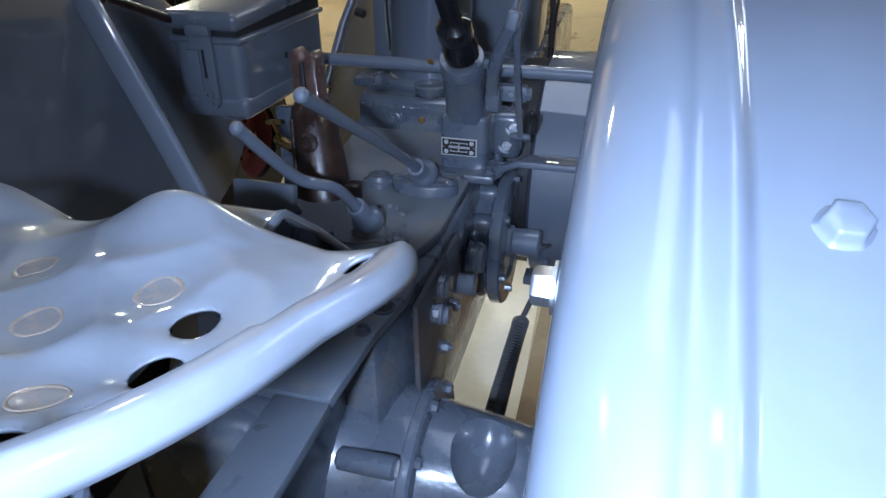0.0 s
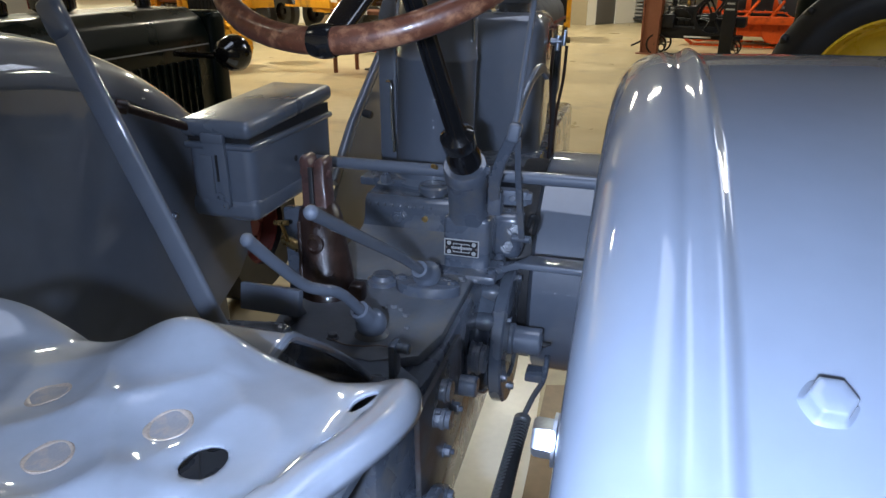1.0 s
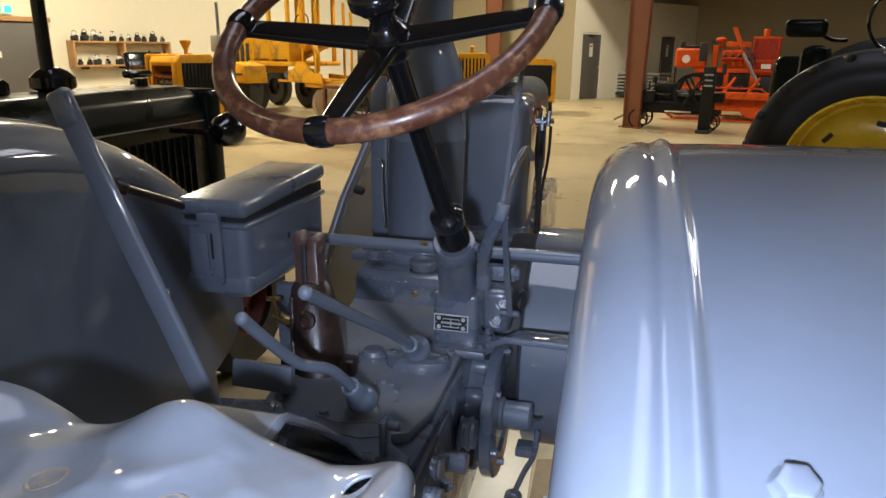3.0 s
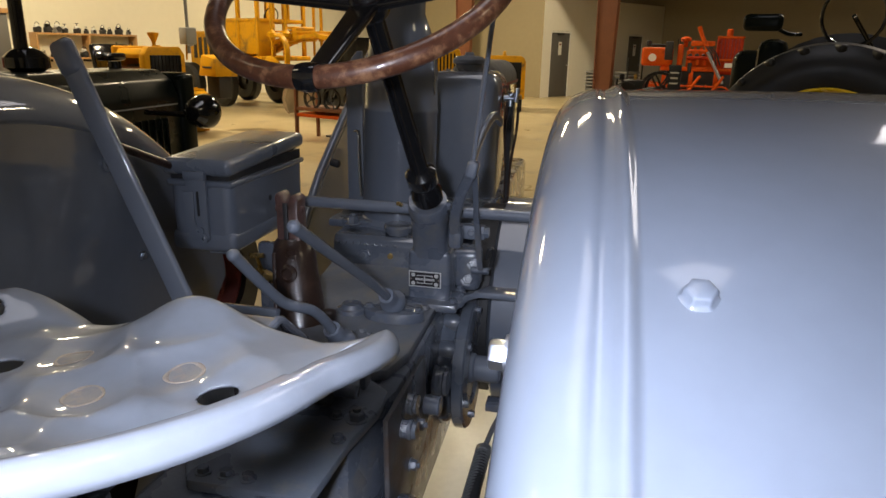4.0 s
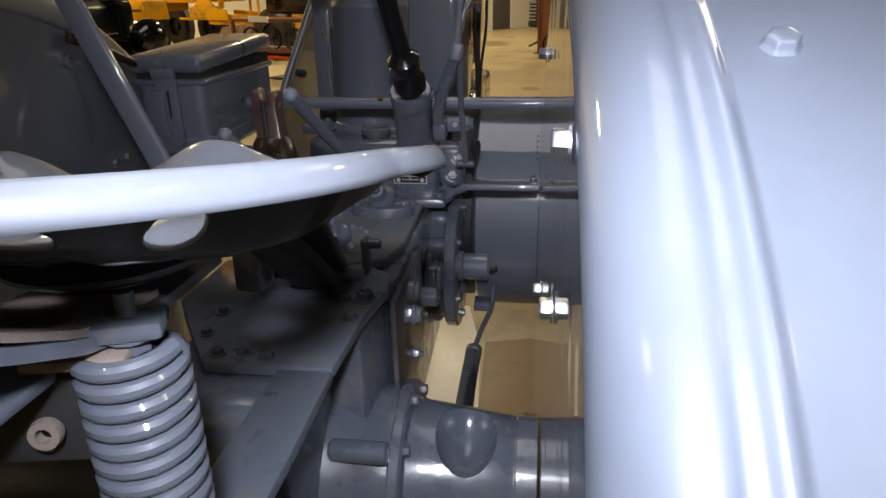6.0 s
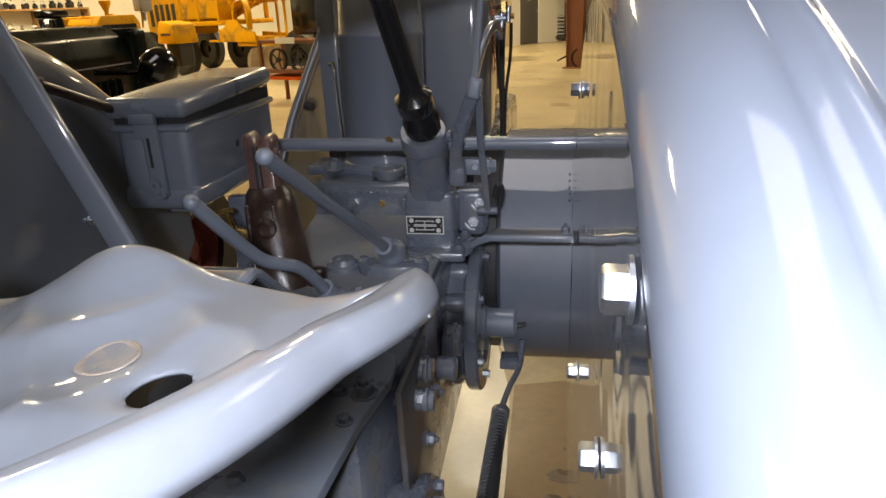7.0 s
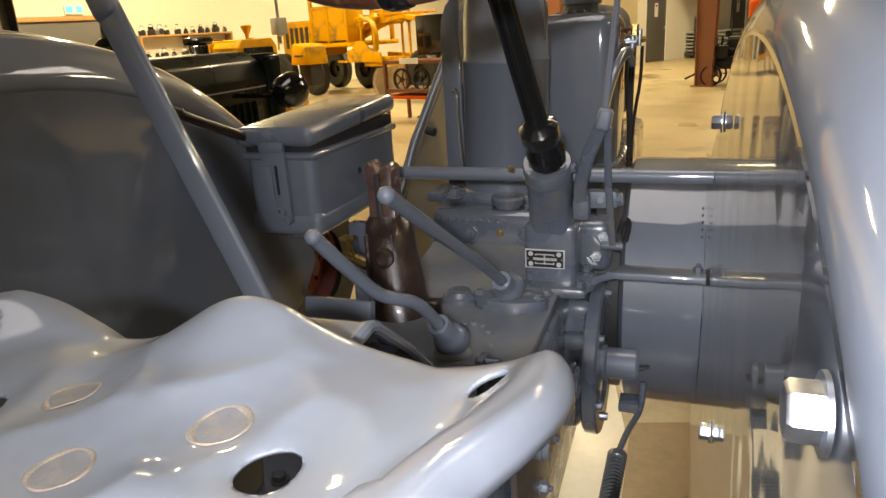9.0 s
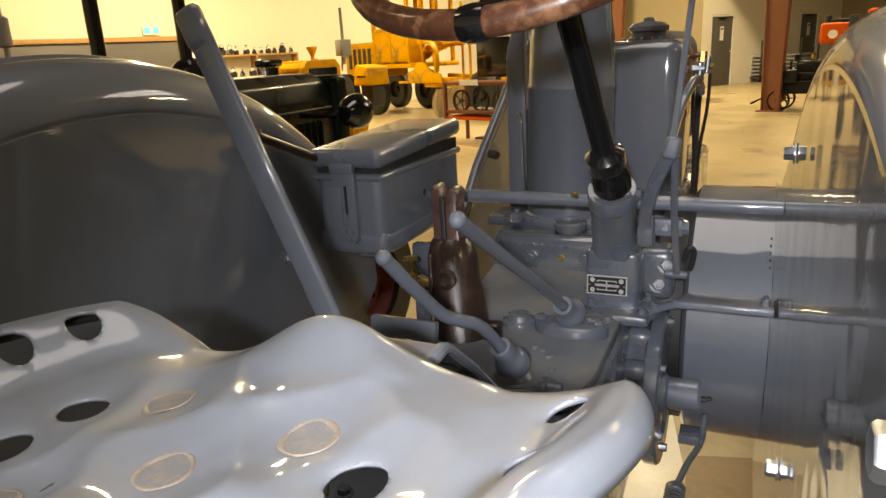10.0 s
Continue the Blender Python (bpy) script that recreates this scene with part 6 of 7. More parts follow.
# ---- yellow power units standing behind the tank ----
def power_unit(place, turn_, wide, top, barred, label):
    """A yellow engine unit on a skid: rounded radiator shell, black core or upright bars, hood and cap. Its front faces -y."""
    m = pose(*place, 0, 0, turn_)
    unit = thing("power_unit", place, label, "engine", "yellow power units")
    h, c = wide / 2, wide * 0.13
    shell = part("radiator_shell", bm_prism([(-h, 0.3), (h, 0.3), (h, top - c), (h - c * 0.35, top - c * 0.3), (h - c, top), (c - h, top), (c * 0.35 - h, top - c * 0.3), (-h, top - c)], -0.08, 0.06, 0.015, "xz"), YELLOW, unit, "rounded yellow radiator shell", turn=m)
    part("core", bm_span((c * 0.75 - h, -0.086, 0.42), (h - c * 0.75, -0.079, top - c * 1.1), 0.002), IRONM, shell, "black radiator core", turn=m)
    if barred:
        for k in range(9):
            x = -h + c * 0.9 + (wide - 1.8 * c) * k / 8
            part("grille_bar", bm_span((x - 0.014, -0.10, 0.42), (x + 0.014, -0.087, top - c * 1.1), 0.003), YELLOW, shell, turn=m)
    part("hood", bm_prism([(-h * 0.9, 0.5), (h * 0.9, 0.5), (h * 0.9, top - c * 1.2), (h * 0.6, top - c * 0.5), (-h * 0.6, top - c * 0.5), (-h * 0.9, top - c * 1.2)], 0.06, 1.1, 0.02, "xz"), YELLOW, unit, "yellow hood", turn=m)
    part("cap", bm_lathe([(0, 0), (0.05, 0), (0.05, 0.03), (0.03, 0.05), (0.03, 0.07), (0.045, 0.08), (0.04, 0.10), (0, 0.11)], m @ Vector((0, 0, top - 0.005)), m @ Vector((0, 0, top + 1)), 18), YELLOW, unit)
    for sx in (-1, 1):
        part("skid", bm_span((sx * h * 0.8 - 0.05, -0.1, 0.0), (sx * h * 0.8 + 0.05, 1.15, 0.32), 0.01), IRONM, unit, turn=m)
    return unit


power_unit((-1.82, 16.7, 0), 6, 1.05, 1.32, False, "yellow engine unit with an open black radiator")
power_unit((-1.93, 10.2, 0), 10, 0.55, 1.47, True, "yellow engine unit with upright yellow radiator bars")

# ---- trolley bench with a screen behind ----
BM_ = HALL @ pose(-6.95, 8.25, 0, 0, 0, 0)
bench = thing("trolley_bench", HALL @ Vector((-6.95, 8.25, 0)), "brown steel trolley bench with an orange shelf and wheels under it", "bench")
for x in (-0.5, 0.85):
    for y in (-0.25, 0.25):
        part("leg", bm_span((x - 0.025, y - 0.025, 0), (x + 0.025, y + 0.025, 0.95), 0.004), RUST, bench, turn=BM_)
for z, mt, nm in ((0.90, RUST, "top_rail"), (0.37, ORANGE, "shelf"), (0.47, RUST, "lower_rail")):
    part(nm, bm_span((-0.52, -0.27, z), (0.87, 0.27, z + 0.05), 0.006), mt, bench, turn=BM_)
for k in range(3):
    spoked_wheel(bench, BM_ @ pose(-0.2 + 0.4 * k, -0.2, 0.66, 90, 0, 0), 0.17, 0.04, BLACKDULL, 5, "stored_wheel")
part("paper_card", bm_span((-0.15, -0.29, 0.90), (0.22, -0.275, 0.985)), PAPER, bench, "white card with a red band", turn=BM_)
scr = thing("display_screen", HALL @ Vector((-7.29, 8.75, 0)), "flat black display screen on a dark stand", "screen")
SM = HALL @ pose(-7.29, 8.75, 0)
part("panel", bm_span((-0.1, -0.03, 0.98), (0.72, 0.03, 1.60), 0.008), BLACK, scr, turn=SM)
part("post", bm_span((0.27, 0.0, 0), (0.33, 0.06, 1.2), 0.005), BLACKDULL, scr, turn=SM)
part("foot", bm_span((0.0, -0.25, 0), (0.6, 0.25, 0.03), 0.005), BLACKDULL, scr, turn=SM)

# ---- dark green tractor alongside ----
gt = thing("green_tractor", (-1.85, 1.6, 0), "dark green vintage tractor with a black headlight", "tractor")
hood = part("bonnet", bm_prism([(-0.24, 0.72), (0.24, 0.72), (0.24, 1.22), (0.21, 1.30), (0.14, 1.345), (-0.14, 1.345), (-0.21, 1.30), (-0.24, 1.22)], 0.55, 2.72, 0.012, "xz"), GREEN, gt, "glossy dark green bonnet", turn=pose(-1.84, 0, 0))
for k in range(14):
    part("louvre", bm_box((-1.596, 1.95 + 0.05 * k, 0.95), (0.012, 0.02, 0.36), 0.005, rot=pose(0, 0, 0, 0, 0, 25)), GREEN, hood)
# thin grey strip paints the highlight that runs along the seam
part("seam", bm_span((-1.602, 0.6, 1.184), (-1.597, 2.7, 1.190)), GREYM, hood, "grey strip for the highlight along the bonnet seam")
part("radiator", bm_span((-2.1, 2.72, 0.55), (-1.58, 2.84, 1.33), 0.03, 3), GREEN, gt)
part("lamp_arm", bm_cyl((-1.58, 2.42, 1.17), (-1.30, 2.40, 1.17), 0.012, seg=10), BLACK, gt)
part("headlight", bm_lathe([(0, -0.085), (0.03, -0.08), (0.058, -0.05), (0.07, -0.01), (0.074, 0.02), (0.07, 0.03), (0, 0.036)], (-1.26, 2.36, 1.19), (-1.26, 3.3, 1.19), 28), BLACK, gt, "black bowl headlight")
part("air_bowl", bm_lathe([(0.05, 0), (0.085, 0.02), (0.085, 0.06), (0.06, 0.085), (0.03, 0.1), (0, 0.1)], (-1.9, 2.14, 1.34), (-1.9, 2.14, 2), 24), BLACK, gt)
for y in (1.70, 2.12):
    part("tall_pipe", bm_cyl((-1.9, y, 1.38), (-1.9, y, 2.7), 0.026, seg=16), BLACK, gt, "tall black pipe")
part("filler_cap", bm_cyl((-1.9, 1.86, 1.34), (-1.9, 1.86, 1.40), 0.05, seg=18, bevel=0.01), BLACK, gt)
part("radiator_cap", joined(bm_cyl((-1.86, 2.62, 1.34), (-1.86, 2.62, 1.38), 0.03, seg=14), bm_box((-1.86, 2.60, 1.40), (0.05, 0.16, 0.035), 0.012)), BLACK, gt)
for y, r, x in ((0.1, 0.62, -2.35), (0.1, 0.62, -1.45), (2.55, 0.36, -2.3), (2.55, 0.36, -1.42)):
    w = part("wheel", bm_lathe([(r * 0.5, -0.11), (r * 0.85, -0.12), (r, -0.06), (r, 0.06), (r * 0.85, 0.12), (r * 0.5, 0.11), (r * 0.5, -0.11)], (x, y, r), (x + 1, y, r), 36), RUBBER, gt)
    rm = part("rim", bm_lathe([(0, -0.05), (r * 0.12, -0.06), (r * 0.16, -0.03), (r * 0.4, -0.02), (r * 0.46, -0.08), (r * 0.53, -0.085), (r * 0.53, 0.085), (r * 0.46, 0.08), (r * 0.4, 0.02), (r * 0.16, 0.03), (r * 0.12, 0.06), (0, 0.05)], (x, y, r), (x + 1, y, r), 28), REDDULL, w, "dull red painted wheel rim")
    for k in range(6):
        part("wheel_nut", bm_cyl((x + 0.018, y + r * 0.25 * math.cos(k * math.pi / 3), r + r * 0.25 * math.sin(k * math.pi / 3)), (x + 0.045, y + r * 0.25 * math.cos(k * math.pi / 3), r + r * 0.25 * math.sin(k * math.pi / 3)), 0.012, seg=6), REDDULL, rm)
part("chassis", bm_span((-2.0, -0.1, 0.4), (-1.68, 2.7, 0.75), 0.03), GREEN, gt)
part("axle", bm_cyl((-2.35, 0.1, 0.62), (-1.45, 0.1, 0.62), 0.07, seg=14), GREEN, gt)
part("front_axle", bm_cyl((-2.3, 2.55, 0.36), (-1.42, 2.55, 0.36), 0.04, seg=12), GREEN, gt)
# red machine beyond it
rt = thing("red_tractor", (-5.2, 3.6, 0), "red tractor with a grey upright muffler", "tractor")
part("bonnet", bm_span((-5.5, 2.4, 0.7), (-4.95, 4.75, 1.47), 0.04, 3), RED, rt)
part("chassis", bm_span((-5.4, 2.2, 0.3), (-5.05, 4.7, 0.72), 0.03), RED, rt)
mf = part("muffler", bm_cyl((-5.2, 3.62, 1.62), (-5.2, 3.62, 1.86), 0.055, seg=18, bevel=0.015), GREYM, rt, "grey muffler")
part("pipe", bm_cyl((-5.2, 3.62, 1.46), (-5.2, 3.62, 2.6), 0.02, seg=12), GREYM, mf)
for y in (4.0, 4.4):
    part("timber_fin", bm_lathe([(0, -0.01), (0.05, -0.01), (0.05, 0.01), (0, 0.01)], (-5.2, y, 1.47), (-5.2, y + 1, 1.47), 20), TIMBER, rt)
for y, r, x in ((2.5, 0.55, -5.75), (2.5, 0.55, -4.7), (4.5, 0.35, -5.65), (4.5, 0.35, -4.8)):
    part("wheel", bm_lathe([(0, -0.08), (r * 0.85, -0.12), (r, -0.06), (r, 0.06), (r * 0.85, 0.12), (0, 0.08)], (x, y, r), (x + 1, y, r), 30), RUBBER, rt)

# ---- big tyred tractor to the right ----
TC = Vector((1.83, 4.55, 0.82))
bt = thing("large_green_tractor", (TC.x, TC.y, 0), "large green tractor with a huge black tyre and yellow rim", "tractor")
TM = Matrix.Translation(TC) @ pose(0, 0, 0, 90, 0, -19.9)
ty = part("tyre", bm_lathe([(0.445, -0.16), (0.55, -0.19), (0.66, -0.18), (0.72, -0.13), (0.735, 0), (0.72, 0.13), (0.66, 0.18), (0.55, 0.19), (0.445, 0.16), (0.445, -0.16)], (0, 0, 0), (0, 0, 1), 72), RUBBER, bt, "huge black tractor tyre", turn=TM)
for k in range(22):
    a = 360 * k / 22
    for s in (-1, 1):
        part("tread_bar", bm_box((0.695, 0, s * 0.12), (0.05, 0.05, 0.13), 0.016, 3, rot=pose(0, 0, 0, s * 38, 0, 0)), RUBBER, ty, turn=TM @ pose(0, 0, 0, 0, 0, a + (8 if s > 0 else 0)))
rimo = part("rim", bm_lathe([(0.455, 0.165), (0.465, 0.18), (0.45, 0.185), (0.44, 0.15), (0.432, 0.12), (0.42, 0.06), (0.40, 0.05), (0.36, 0.075), (0.2, 0.085), (0.17, 0.075), (0.115, 0.075), (0.11, 0.11), (0.06, 0.115), (0.055, 0.10), (0, 0.10)], (0, 0, 0), (0, 0, 1), 64), YELLOWRIM, bt, "bright yellow pressed rim", turn=TM)
part("hub_ring", bm_lathe([(0.12, 0.078), (0.155, 0.078), (0.155, 0.088), (0.12, 0.088), (0.12, 0.078)], (0, 0, 0), (0, 0, 1), 36), DIRT, rimo, "dull bearing ring", turn=TM)
# black bars laid on the rim carry the shade of its slots
for k in range(6):
    a = radians(60 * k + 20)
    part("slot", bm_box((0.3 * math.cos(a), 0.3 * math.sin(a), 0.082), (0.07, 0.03, 0.006), 0.002, rot=pose(0, 0, 0, 0, 0, math.degrees(a) + 90)), BLACKDULL, rimo, turn=TM)
part("body", bm_box((2.5, 5.35, 1.15), (2.2, 0.6, 0.7), 0.08, 4, rot=pose(0, 0, 0, 0, 0, -19.9)), GREEN, bt, "dark green tractor body")
part("axle", bm_cyl(TC, TC + HALL.to_3x3() @ Vector((0, 1.0, 0)), 0.1, seg=18), GREENB, bt)
seat2 = part("seat_back", bm_box((1.37, 4.55, 1.665), (0.235, 0.08, 0.105), 0.035, 4, rot=pose(0, 0, 0, 0, 0, -19.9)), GREEN, bt, "dark green padded seat back")
part("seat_arm", bm_tube([(1.46, 4.58, 1.635), (1.54, 4.6, 1.60), (1.64, 4.7, 1.60)], 0.012, 5, 8), GREEN, seat2)
part("seat_post", bm_box((1.52, 4.85, 1.42), (0.18, 0.22, 0.30), 0.06, rot=pose(0, 0, 0, 0, 0, -19.9)), GREEN, bt)
st2 = part("steering_wheel", bm_tube([(1.95 + 0.19 * math.cos(t * math.pi / 8), 4.75, 1.72 + 0.19 * math.sin(t * math.pi / 8)) for t in range(16)], 0.012, 3, 8, closed=True), BLACK, bt, "thin black steering wheel")
part("steering_post", bm_cyl((1.95, 4.75, 1.72), (2.3, 5.1, 1.4), 0.015, seg=10), BLACK, st2)
part("front_wheel", bm_lathe([(0, -0.1), (0.3, -0.12), (0.4, -0.05), (0.4, 0.05), (0.3, 0.12), (0, 0.1)], (4.0, 4.0, 0.4), (4.34, 4.94, 0.4), 30), RUBBER, bt)
part("rear_wheel", bm_lathe([(0, -0.1), (0.6, -0.18), (0.83, -0.1), (0.83, 0.1), (0.6, 0.18), (0, 0.1)], TC + HALL.to_3x3() @ Vector((0, 1.6, 0)), TC + HALL.to_3x3() @ Vector((0, 2.6, 0)), 40), RUBBER, bt)

# ---- engine on a trolley, sign board ----
EM = HALL @ pose(-4.42, 14.1, 0, 0, 0, 8)
et = thing("engine_trolley", EM.translation, "black stationary engine on an iron wheeled trolley", "engine")
for x in (0.05, 1.42):
    for y in (-0.28, 0.28):
        spoked_wheel(et, EM @ pose(x, y, 0.2 if x < 1 else 0.16, 90, 0, 0), 0.2 if x < 1 else 0.16, 0.06, IRONM)
    part("axle", bm_cyl((x, -0.3, 0.2 if x < 1 else 0.16), (x, 0.3, 0.2 if x < 1 else 0.16), 0.02, seg=10), IRONM, et, turn=EM)
for y in (-0.2, 0.2):
    part("rail", bm_span((-0.15, y - 0.03, 0.32), (1.58, y + 0.03, 0.40), 0.006), IRONM, et, turn=EM)
part("bolster", bm_span((0.0, -0.22, 0.18), (0.1, 0.22, 0.33), 0.01), IRONM, et, turn=EM)
part("bolster", bm_span((1.37, -0.22, 0.14), (1.47, 0.22, 0.33), 0.01), IRONM, et, turn=EM)
part("crankcase", bm_span((0.75, -0.22, 0.40), (1.35, 0.22, 0.72), 0.06, 3), IRONM, et, turn=EM)
part("cylinder", bm_cyl((0.75, 0, 0.62), (0.15, 0, 0.62), 0.17, seg=24, bevel=0.03), IRONM, et, turn=EM)
part("cylinder_head", bm_cyl((0.15, 0, 0.62), (0.0, 0, 0.62), 0.12, seg=20, bevel=0.02), IRONM, et, turn=EM)
part("water_hopper", bm_span((0.3, -0.18, 0.7), (0.72, 0.18, 0.92), 0.03), IRONM, et, turn=EM)
for s in (-1, 1):
    spoked_wheel(et, EM @ pose(1.05, s * 0.33, 0.75, 90, 0, 0), 0.36, 0.06, IRONM, 6, "flywheel")
part("base_tank", bm_span((-0.05, -0.24, 0.36), (1.45, 0.24, 0.56), 0.03), IRONM, et, turn=EM)
part("magneto", bm_span((0.12, -0.32, 0.52), (0.34, -0.18, 0.76), 0.02), IRONM, et, turn=EM)
for k in range(5):
    part("valve_spring", bm_cyl((0.08 + 0.11 * k, -0.1 - 0.03 * (k % 2), 0.74), (0.08 + 0.11 * k, -0.1, 0.90 + 0.03 * (k % 3)), 0.022, seg=8, bevel=0.006), IRONM, et, turn=EM)
part("fuel_pipe", bm_tube([(0.0, -0.28, 0.60), (0.2, -0.34, 0.80), (0.5, -0.30, 0.86), (0.75, -0.30, 0.62)], 0.012, 5, 6), IRONM, et, turn=EM)
part("governor", bm_cyl((0.02, -0.2, 0.60), (0.02, -0.2, 0.86), 0.06, seg=14, bevel=0.02), IRONM, et, turn=EM)
part("tool_tray", bm_span((1.28, -0.24, 0.56), (1.62, 0.24, 0.74), 0.02), IRONM, et, turn=EM)
part("silencer", bm_cyl((0.25, 0.1, 0.9), (0.25, 0.1, 1.02), 0.05, seg=14, bevel=0.01), IRONM, et, turn=EM)
for k in range(4):
    part("cylinder_fin", bm_lathe([(0.17, 0), (0.20, 0.004), (0.20, 0.014), (0.17, 0.018)], (0.62 - 0.11 * k, 0, 0.62), (0.0, 0, 0.62), 20), IRONM, et, turn=EM)
part("push_rod", bm_cyl((0.1, -0.24, 0.72), (1.0, -0.26, 0.66), 0.014, seg=8), IRONM, et, turn=EM)
part("oiler", bm_lathe([(0.02, 0), (0.035, 0.03), (0.035, 0.09), (0.015, 0.11), (0, 0.11)], (0.55, -0.1, 0.92), (0.55, -0.1, 2), 12), BRASS, et, turn=EM)
part("name_bar", bm_span((0.55, -0.235, 0.345), (1.05, -0.231, 0.375)), PAPER, et, turn=EM)
part("draw_bar", bm_cyl((-0.15, 0, 0.3), (-0.5, 0, 0.12), 0.02, seg=10), IRONM, et, turn=EM)
sb = thing("sign_board", HALL @ pose(-3.0, 13.75, 0).translation, "narrow upright black sign board with pale lines", "sign")
SBM = HALL @ pose(-3.0, 13.75, 0)
part("board", bm_span((-0.115, -0.02, 0.06), (0.115, 0.02, 1.24), 0.005), IRONM, sb, turn=SBM)
part("foot", bm_span((-0.12, -0.14, 0.0), (0.12, 0.14, 0.06), 0.005), BLACKDULL, sb, turn=SBM)
for k, wd in enumerate((0.085, 0.07, 0.08)):
    part("text_bar", bm_span((-wd, -0.026, 1.08 - 0.1 * k), (wd, -0.021, 1.11 - 0.1 * k)), GREYM, sb, turn=SBM)

# ---- orange crawler ----
OM = HALL @ pose(-4.5, 17.0, 0, 0, 0, 12)
oc = thing("orange_crawler", OM.translation, "bright orange crawler tractor with its engine showing", "crawler")
for s in (-1, 1):
    track(oc, OM @ pose(0.9, s * 0.65, 0), 2.3, 0.75, 0.36, ORANGE)
part("tank", bm_span((-0.1, -0.5, 1.16), (0.58, 0.5, 1.58), 0.06, 3), ORANGE, oc, "orange rounded tank", turn=OM)
part("badge", bm_lathe([(0, 0), (0.09, 0), (0.09, 0.006), (0, 0.006)], (0.15, -0.5, 1.35), (0.15, -1, 1.35), 24), PAPER, oc, "white oval badge", turn=OM)
part("seat", bm_span((0.08, -0.4, 1.6), (0.55, 0.4, 1.66), 0.03), BLACKDULL, oc, "black padded seat", turn=OM)
part("backrest", bm_span((-0.02, -0.4, 1.6), (0.06, 0.4, 1.74), 0.03), BLACKDULL, oc, turn=OM)
for k in range(3):
    part("lever", bm_cyl((0.72 + 0.05 * k, -0.2, 1.2), (0.68 + 0.05 * k, -0.22, 1.78), 0.012, seg=8), BLACKDULL, oc, turn=OM)
part("dash", bm_span((0.70, -0.35, 1.15), (0.82, 0.35, 1.66), 0.03), ORANGE, oc, turn=OM)
# added black plate stands for the shadow along the engine
part("engine_shadow_plate", bm_span((0.84, -0.36, 0.78), (1.50, -0.31, 1.12), 0.01), BLACKDULL, oc, "black plate for the shadow on the engine side", turn=OM)
for k in range(5):
    part("rocker_bolt", bm_cyl((0.95 + 0.13 * k, -0.12, 1.55), (0.95 + 0.13 * k, -0.12, 1.60), 0.03, seg=10), ORANGE, oc, turn=OM)
part("fuel_filter", bm_cyl((1.0, -0.40, 1.02), (1.0, -0.40, 1.25), 0.05, seg=14, bevel=0.012), BLACKDULL, oc, turn=OM)
part("number_plate", bm_span((1.75, -0.435, 1.16), (1.95, -0.425, 1.26)), PAPER, oc, "small pale plate", turn=OM)
for k in range(6):
    part("guard_bar", bm_span((1.62 + 0.075 * k, -0.432, 1.32), (1.645 + 0.075 * k, -0.42, 1.78)), RED, oc, turn=OM)
# black colour of the block puts shade into the gaps between the rails
part("body", bm_span((0.4, -0.36, 0.5), (2.2, 0.36, 1.10), 0.04, 3), BLACKDULL, oc, "engine and gearbox block, black for the shaded gaps", turn=OM)
for z in (0.52, 1.06):
    part("side_rail", bm_span((0.35, -0.42, z), (2.2, -0.36, z + 0.10), 0.01), ORANGE, oc, turn=OM)
for x in (0.4, 1.0, 1.55):
    part("side_strut", bm_span((x, -0.415, 0.62), (x + 0.1, -0.365, 1.06), 0.01), ORANGE, oc, turn=OM)
part("engine", bm_span((0.9, -0.3, 1.1), (1.55, 0.3, 1.55), 0.05, 3), ORANGE, oc, turn=OM)
part("radiator", bm_span((1.55, -0.42, 1.0), (2.1, 0.42, 1.85), 0.06, 3), ORANGERED, oc, "orange radiator housing, darkened to a shaded red-orange", turn=OM)
for z in (1.08, 1.30, 1.80):
    part("radiator_band", bm_span((1.53, -0.44, z), (2.12, -0.40, z + 0.05), 0.01), ORANGE, oc, turn=OM)
for k in range(4):
    part("manifold_port", bm_cyl((0.98 + 0.15 * k, -0.30, 1.42), (0.98 + 0.15 * k, -0.37, 1.40), 0.05, seg=12, bevel=0.012), BLACKDULL, oc, turn=OM)
part("manifold", bm_cyl((0.92, -0.37, 1.36), (1.52, -0.37, 1.36), 0.04, seg=12, bevel=0.01), ORANGERED, oc, turn=OM)
part("seat_side", bm_span((0.42, -0.52, 1.30), (0.60, -0.46, 1.72), 0.02), BLACKDULL, oc, turn=OM)
for k in range(4):
    part("pipe", bm_cyl((0.95 + 0.17 * k, -0.32, 1.5), (1.0 + 0.17 * k, -0.34, 1.2), 0.035, seg=10), ORANGE, oc, turn=OM)
part("air_cleaner", bm_lathe([(0.05, 0), (0.05, 0.12), (0.12, 0.14), (0.12, 0.2), (0.04, 0.24), (0, 0.24)], (0.85, 0, 1.6), (0.85, 0, 2), 18), ORANGE, oc, turn=OM)
part("lift_arm", bm_sweep(spline([(1.12, -0.45, 2.05), (1.2, -0.45, 1.85), (1.32, -0.48, 1.62), (1.45, -0.5, 1.3)], 5), rect(0.09, 0.09, 0.02), up=(0, 1, 0)), ORANGE, oc, turn=OM)
part("ram", bm_cyl((1.35, -0.55, 1.5), (1.75, -0.55, 0.8), 0.035, seg=12), STEEL, oc, "bright hydraulic ram", turn=OM)
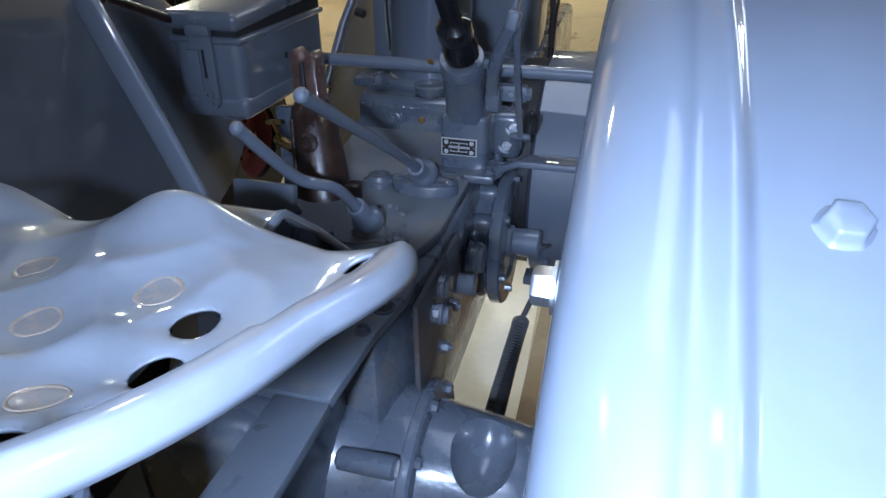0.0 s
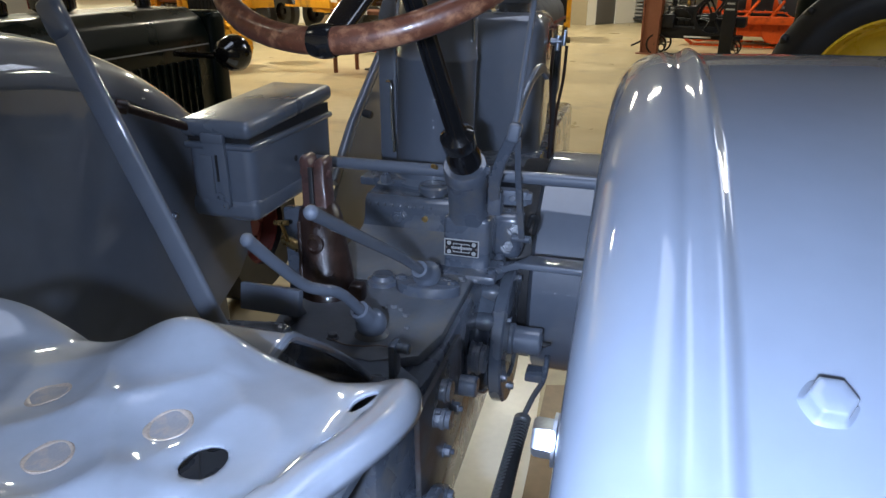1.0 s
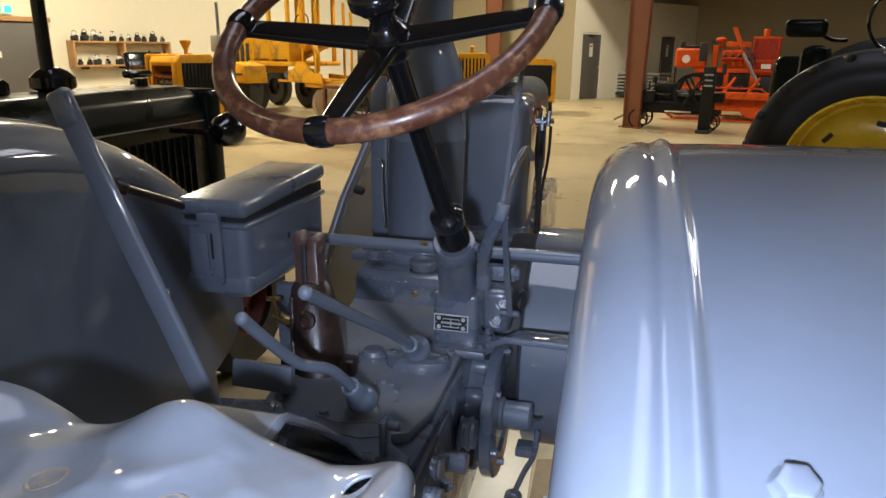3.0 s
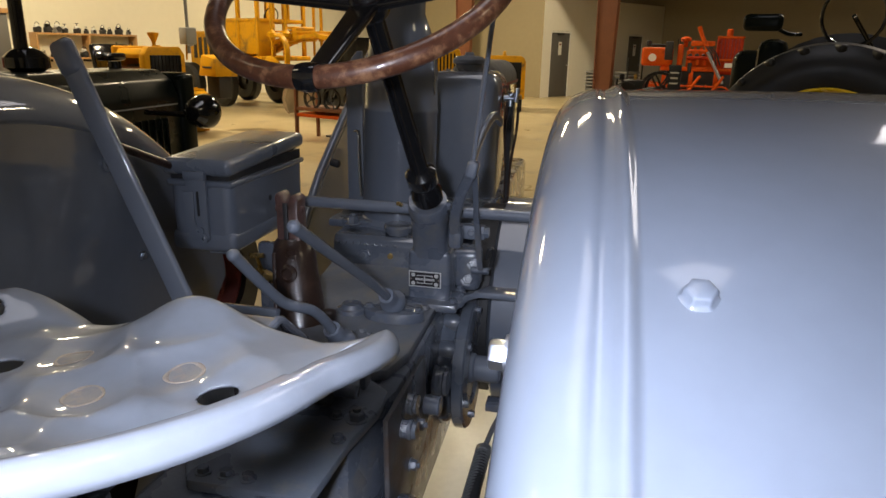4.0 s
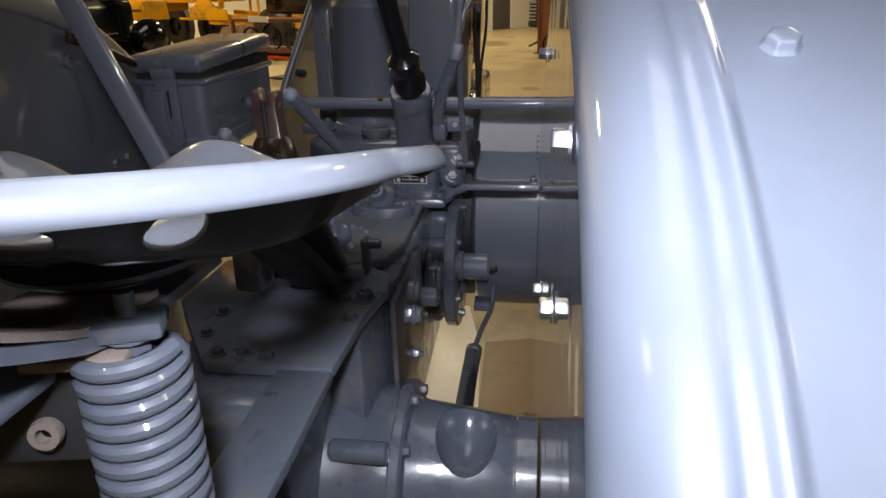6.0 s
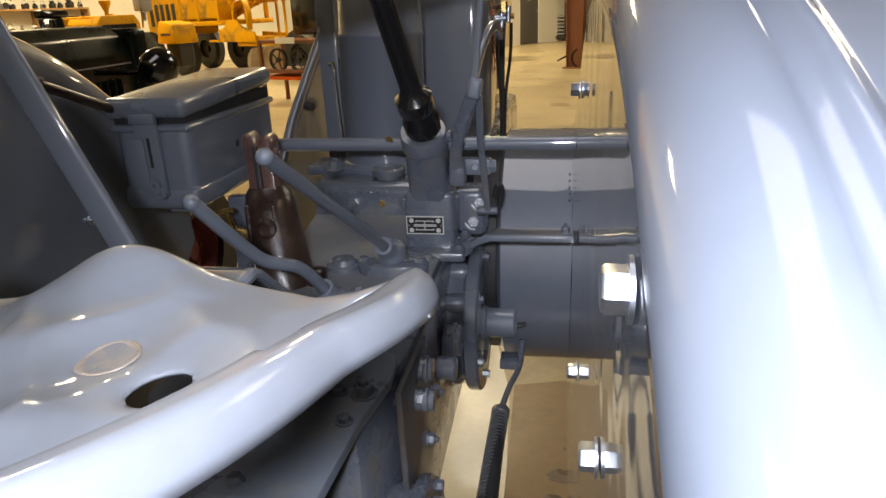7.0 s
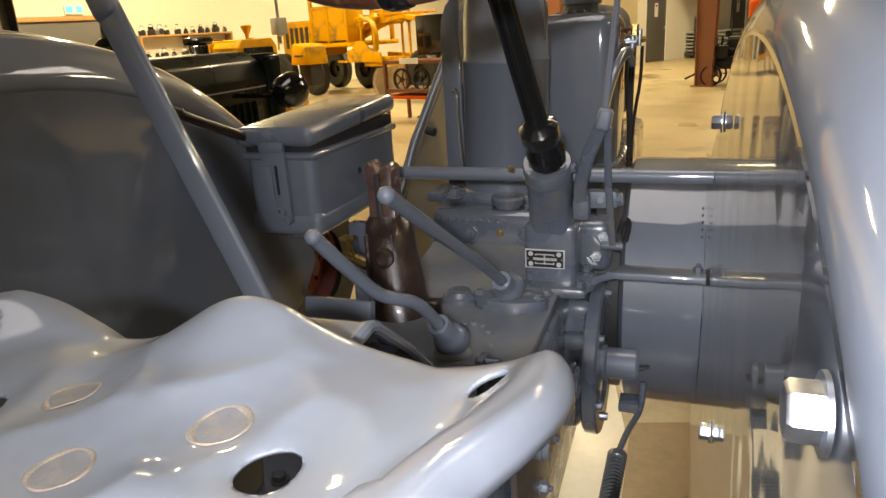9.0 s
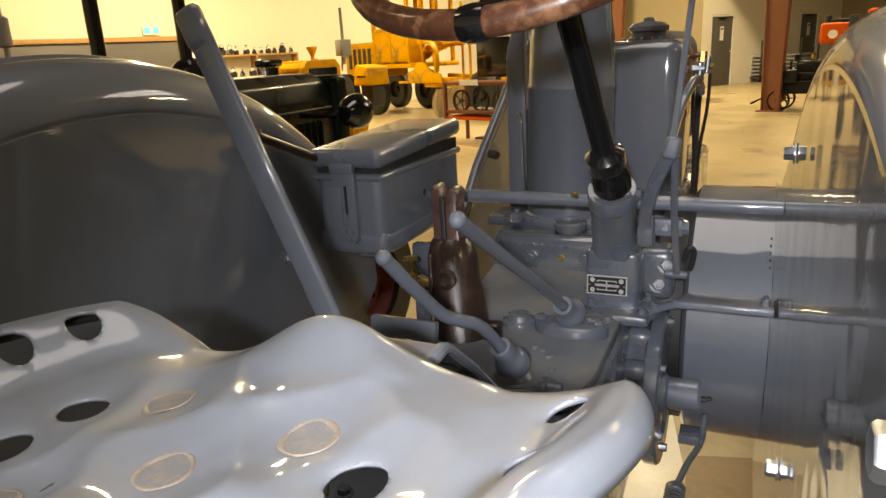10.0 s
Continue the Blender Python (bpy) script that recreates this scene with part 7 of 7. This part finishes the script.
part("lift_head", bm_span((0.98, -0.5, 1.62), (1.5, -0.36, 1.74), 0.02), ORANGE, oc, turn=OM)
part("second_ram", bm_cyl((2.12, -0.5, 1.35), (2.3, -0.5, 0.85), 0.03, seg=10), STEEL, oc, "bright hydraulic ram", turn=OM)
for k in range(3):
    part("hose", bm_tube([(1.3 + 0.06 * k, -0.52, 1.62), (1.45 + 0.05 * k, -0.56, 1.45), (1.5 + 0.08 * k, -0.54, 1.2)], 0.016, 5, 8), BLACKDULL, oc, turn=OM)
for k in range(3):
    part("stay", bm_cyl((0.5 + 0.5 * k, -0.95, 0.58), (0.75 + 0.5 * k, -0.5, 0.95), 0.035, seg=8), ORANGE, oc, turn=OM)
part("cap", bm_cyl((1.8, 0, 1.85), (1.8, 0, 2.02), 0.07, seg=16, bevel=0.02), ORANGE, oc, turn=OM)
part("push_arm", bm_span((0.2, -1.0, 0.5), (2.2, -0.88, 0.66), 0.02), ORANGE, oc, turn=OM)
part("blade", bm_box((2.35, -0.2, 0.5), (0.08, 2.2, 0.8), 0.02, rot=pose(0, 0, 0, 0, -10, 0)), REDDULL, oc, "dull red dozer blade", turn=OM)

# ---- chair rack by the office ----
CM = HALL @ pose(-7.05, 23.6, 0, 0, 0, 74)
rk = thing("chair_rack", CM.translation, "dark wheeled rack with stacked pale chairs", "rack")
part("base", bm_span((-0.4, -0.3, 0.1), (0.5, 0.3, 0.16), 0.01), BLACKDULL, rk, turn=CM)
for x in (-0.38, 0.48):
    part("upright", bm_span((x - 0.02, -0.3, 0.1), (x + 0.02, -0.26, 1.25), 0.004), BLACKDULL, rk, turn=CM)
    part("castor", bm_cyl((x, -0.25, 0.05), (x, -0.2, 0.05), 0.05, seg=14), BLACKDULL, rk, turn=CM)
for k in range(6):
    part("chair_seat", bm_span((-0.34, -0.26, 0.2 + 0.11 * k), (0.42, 0.24, 0.26 + 0.11 * k), 0.015), GREYM, rk, turn=CM)
copy_thing(rk, pose(CM.translation.x - 1.1, CM.translation.y - 0.35, 0))
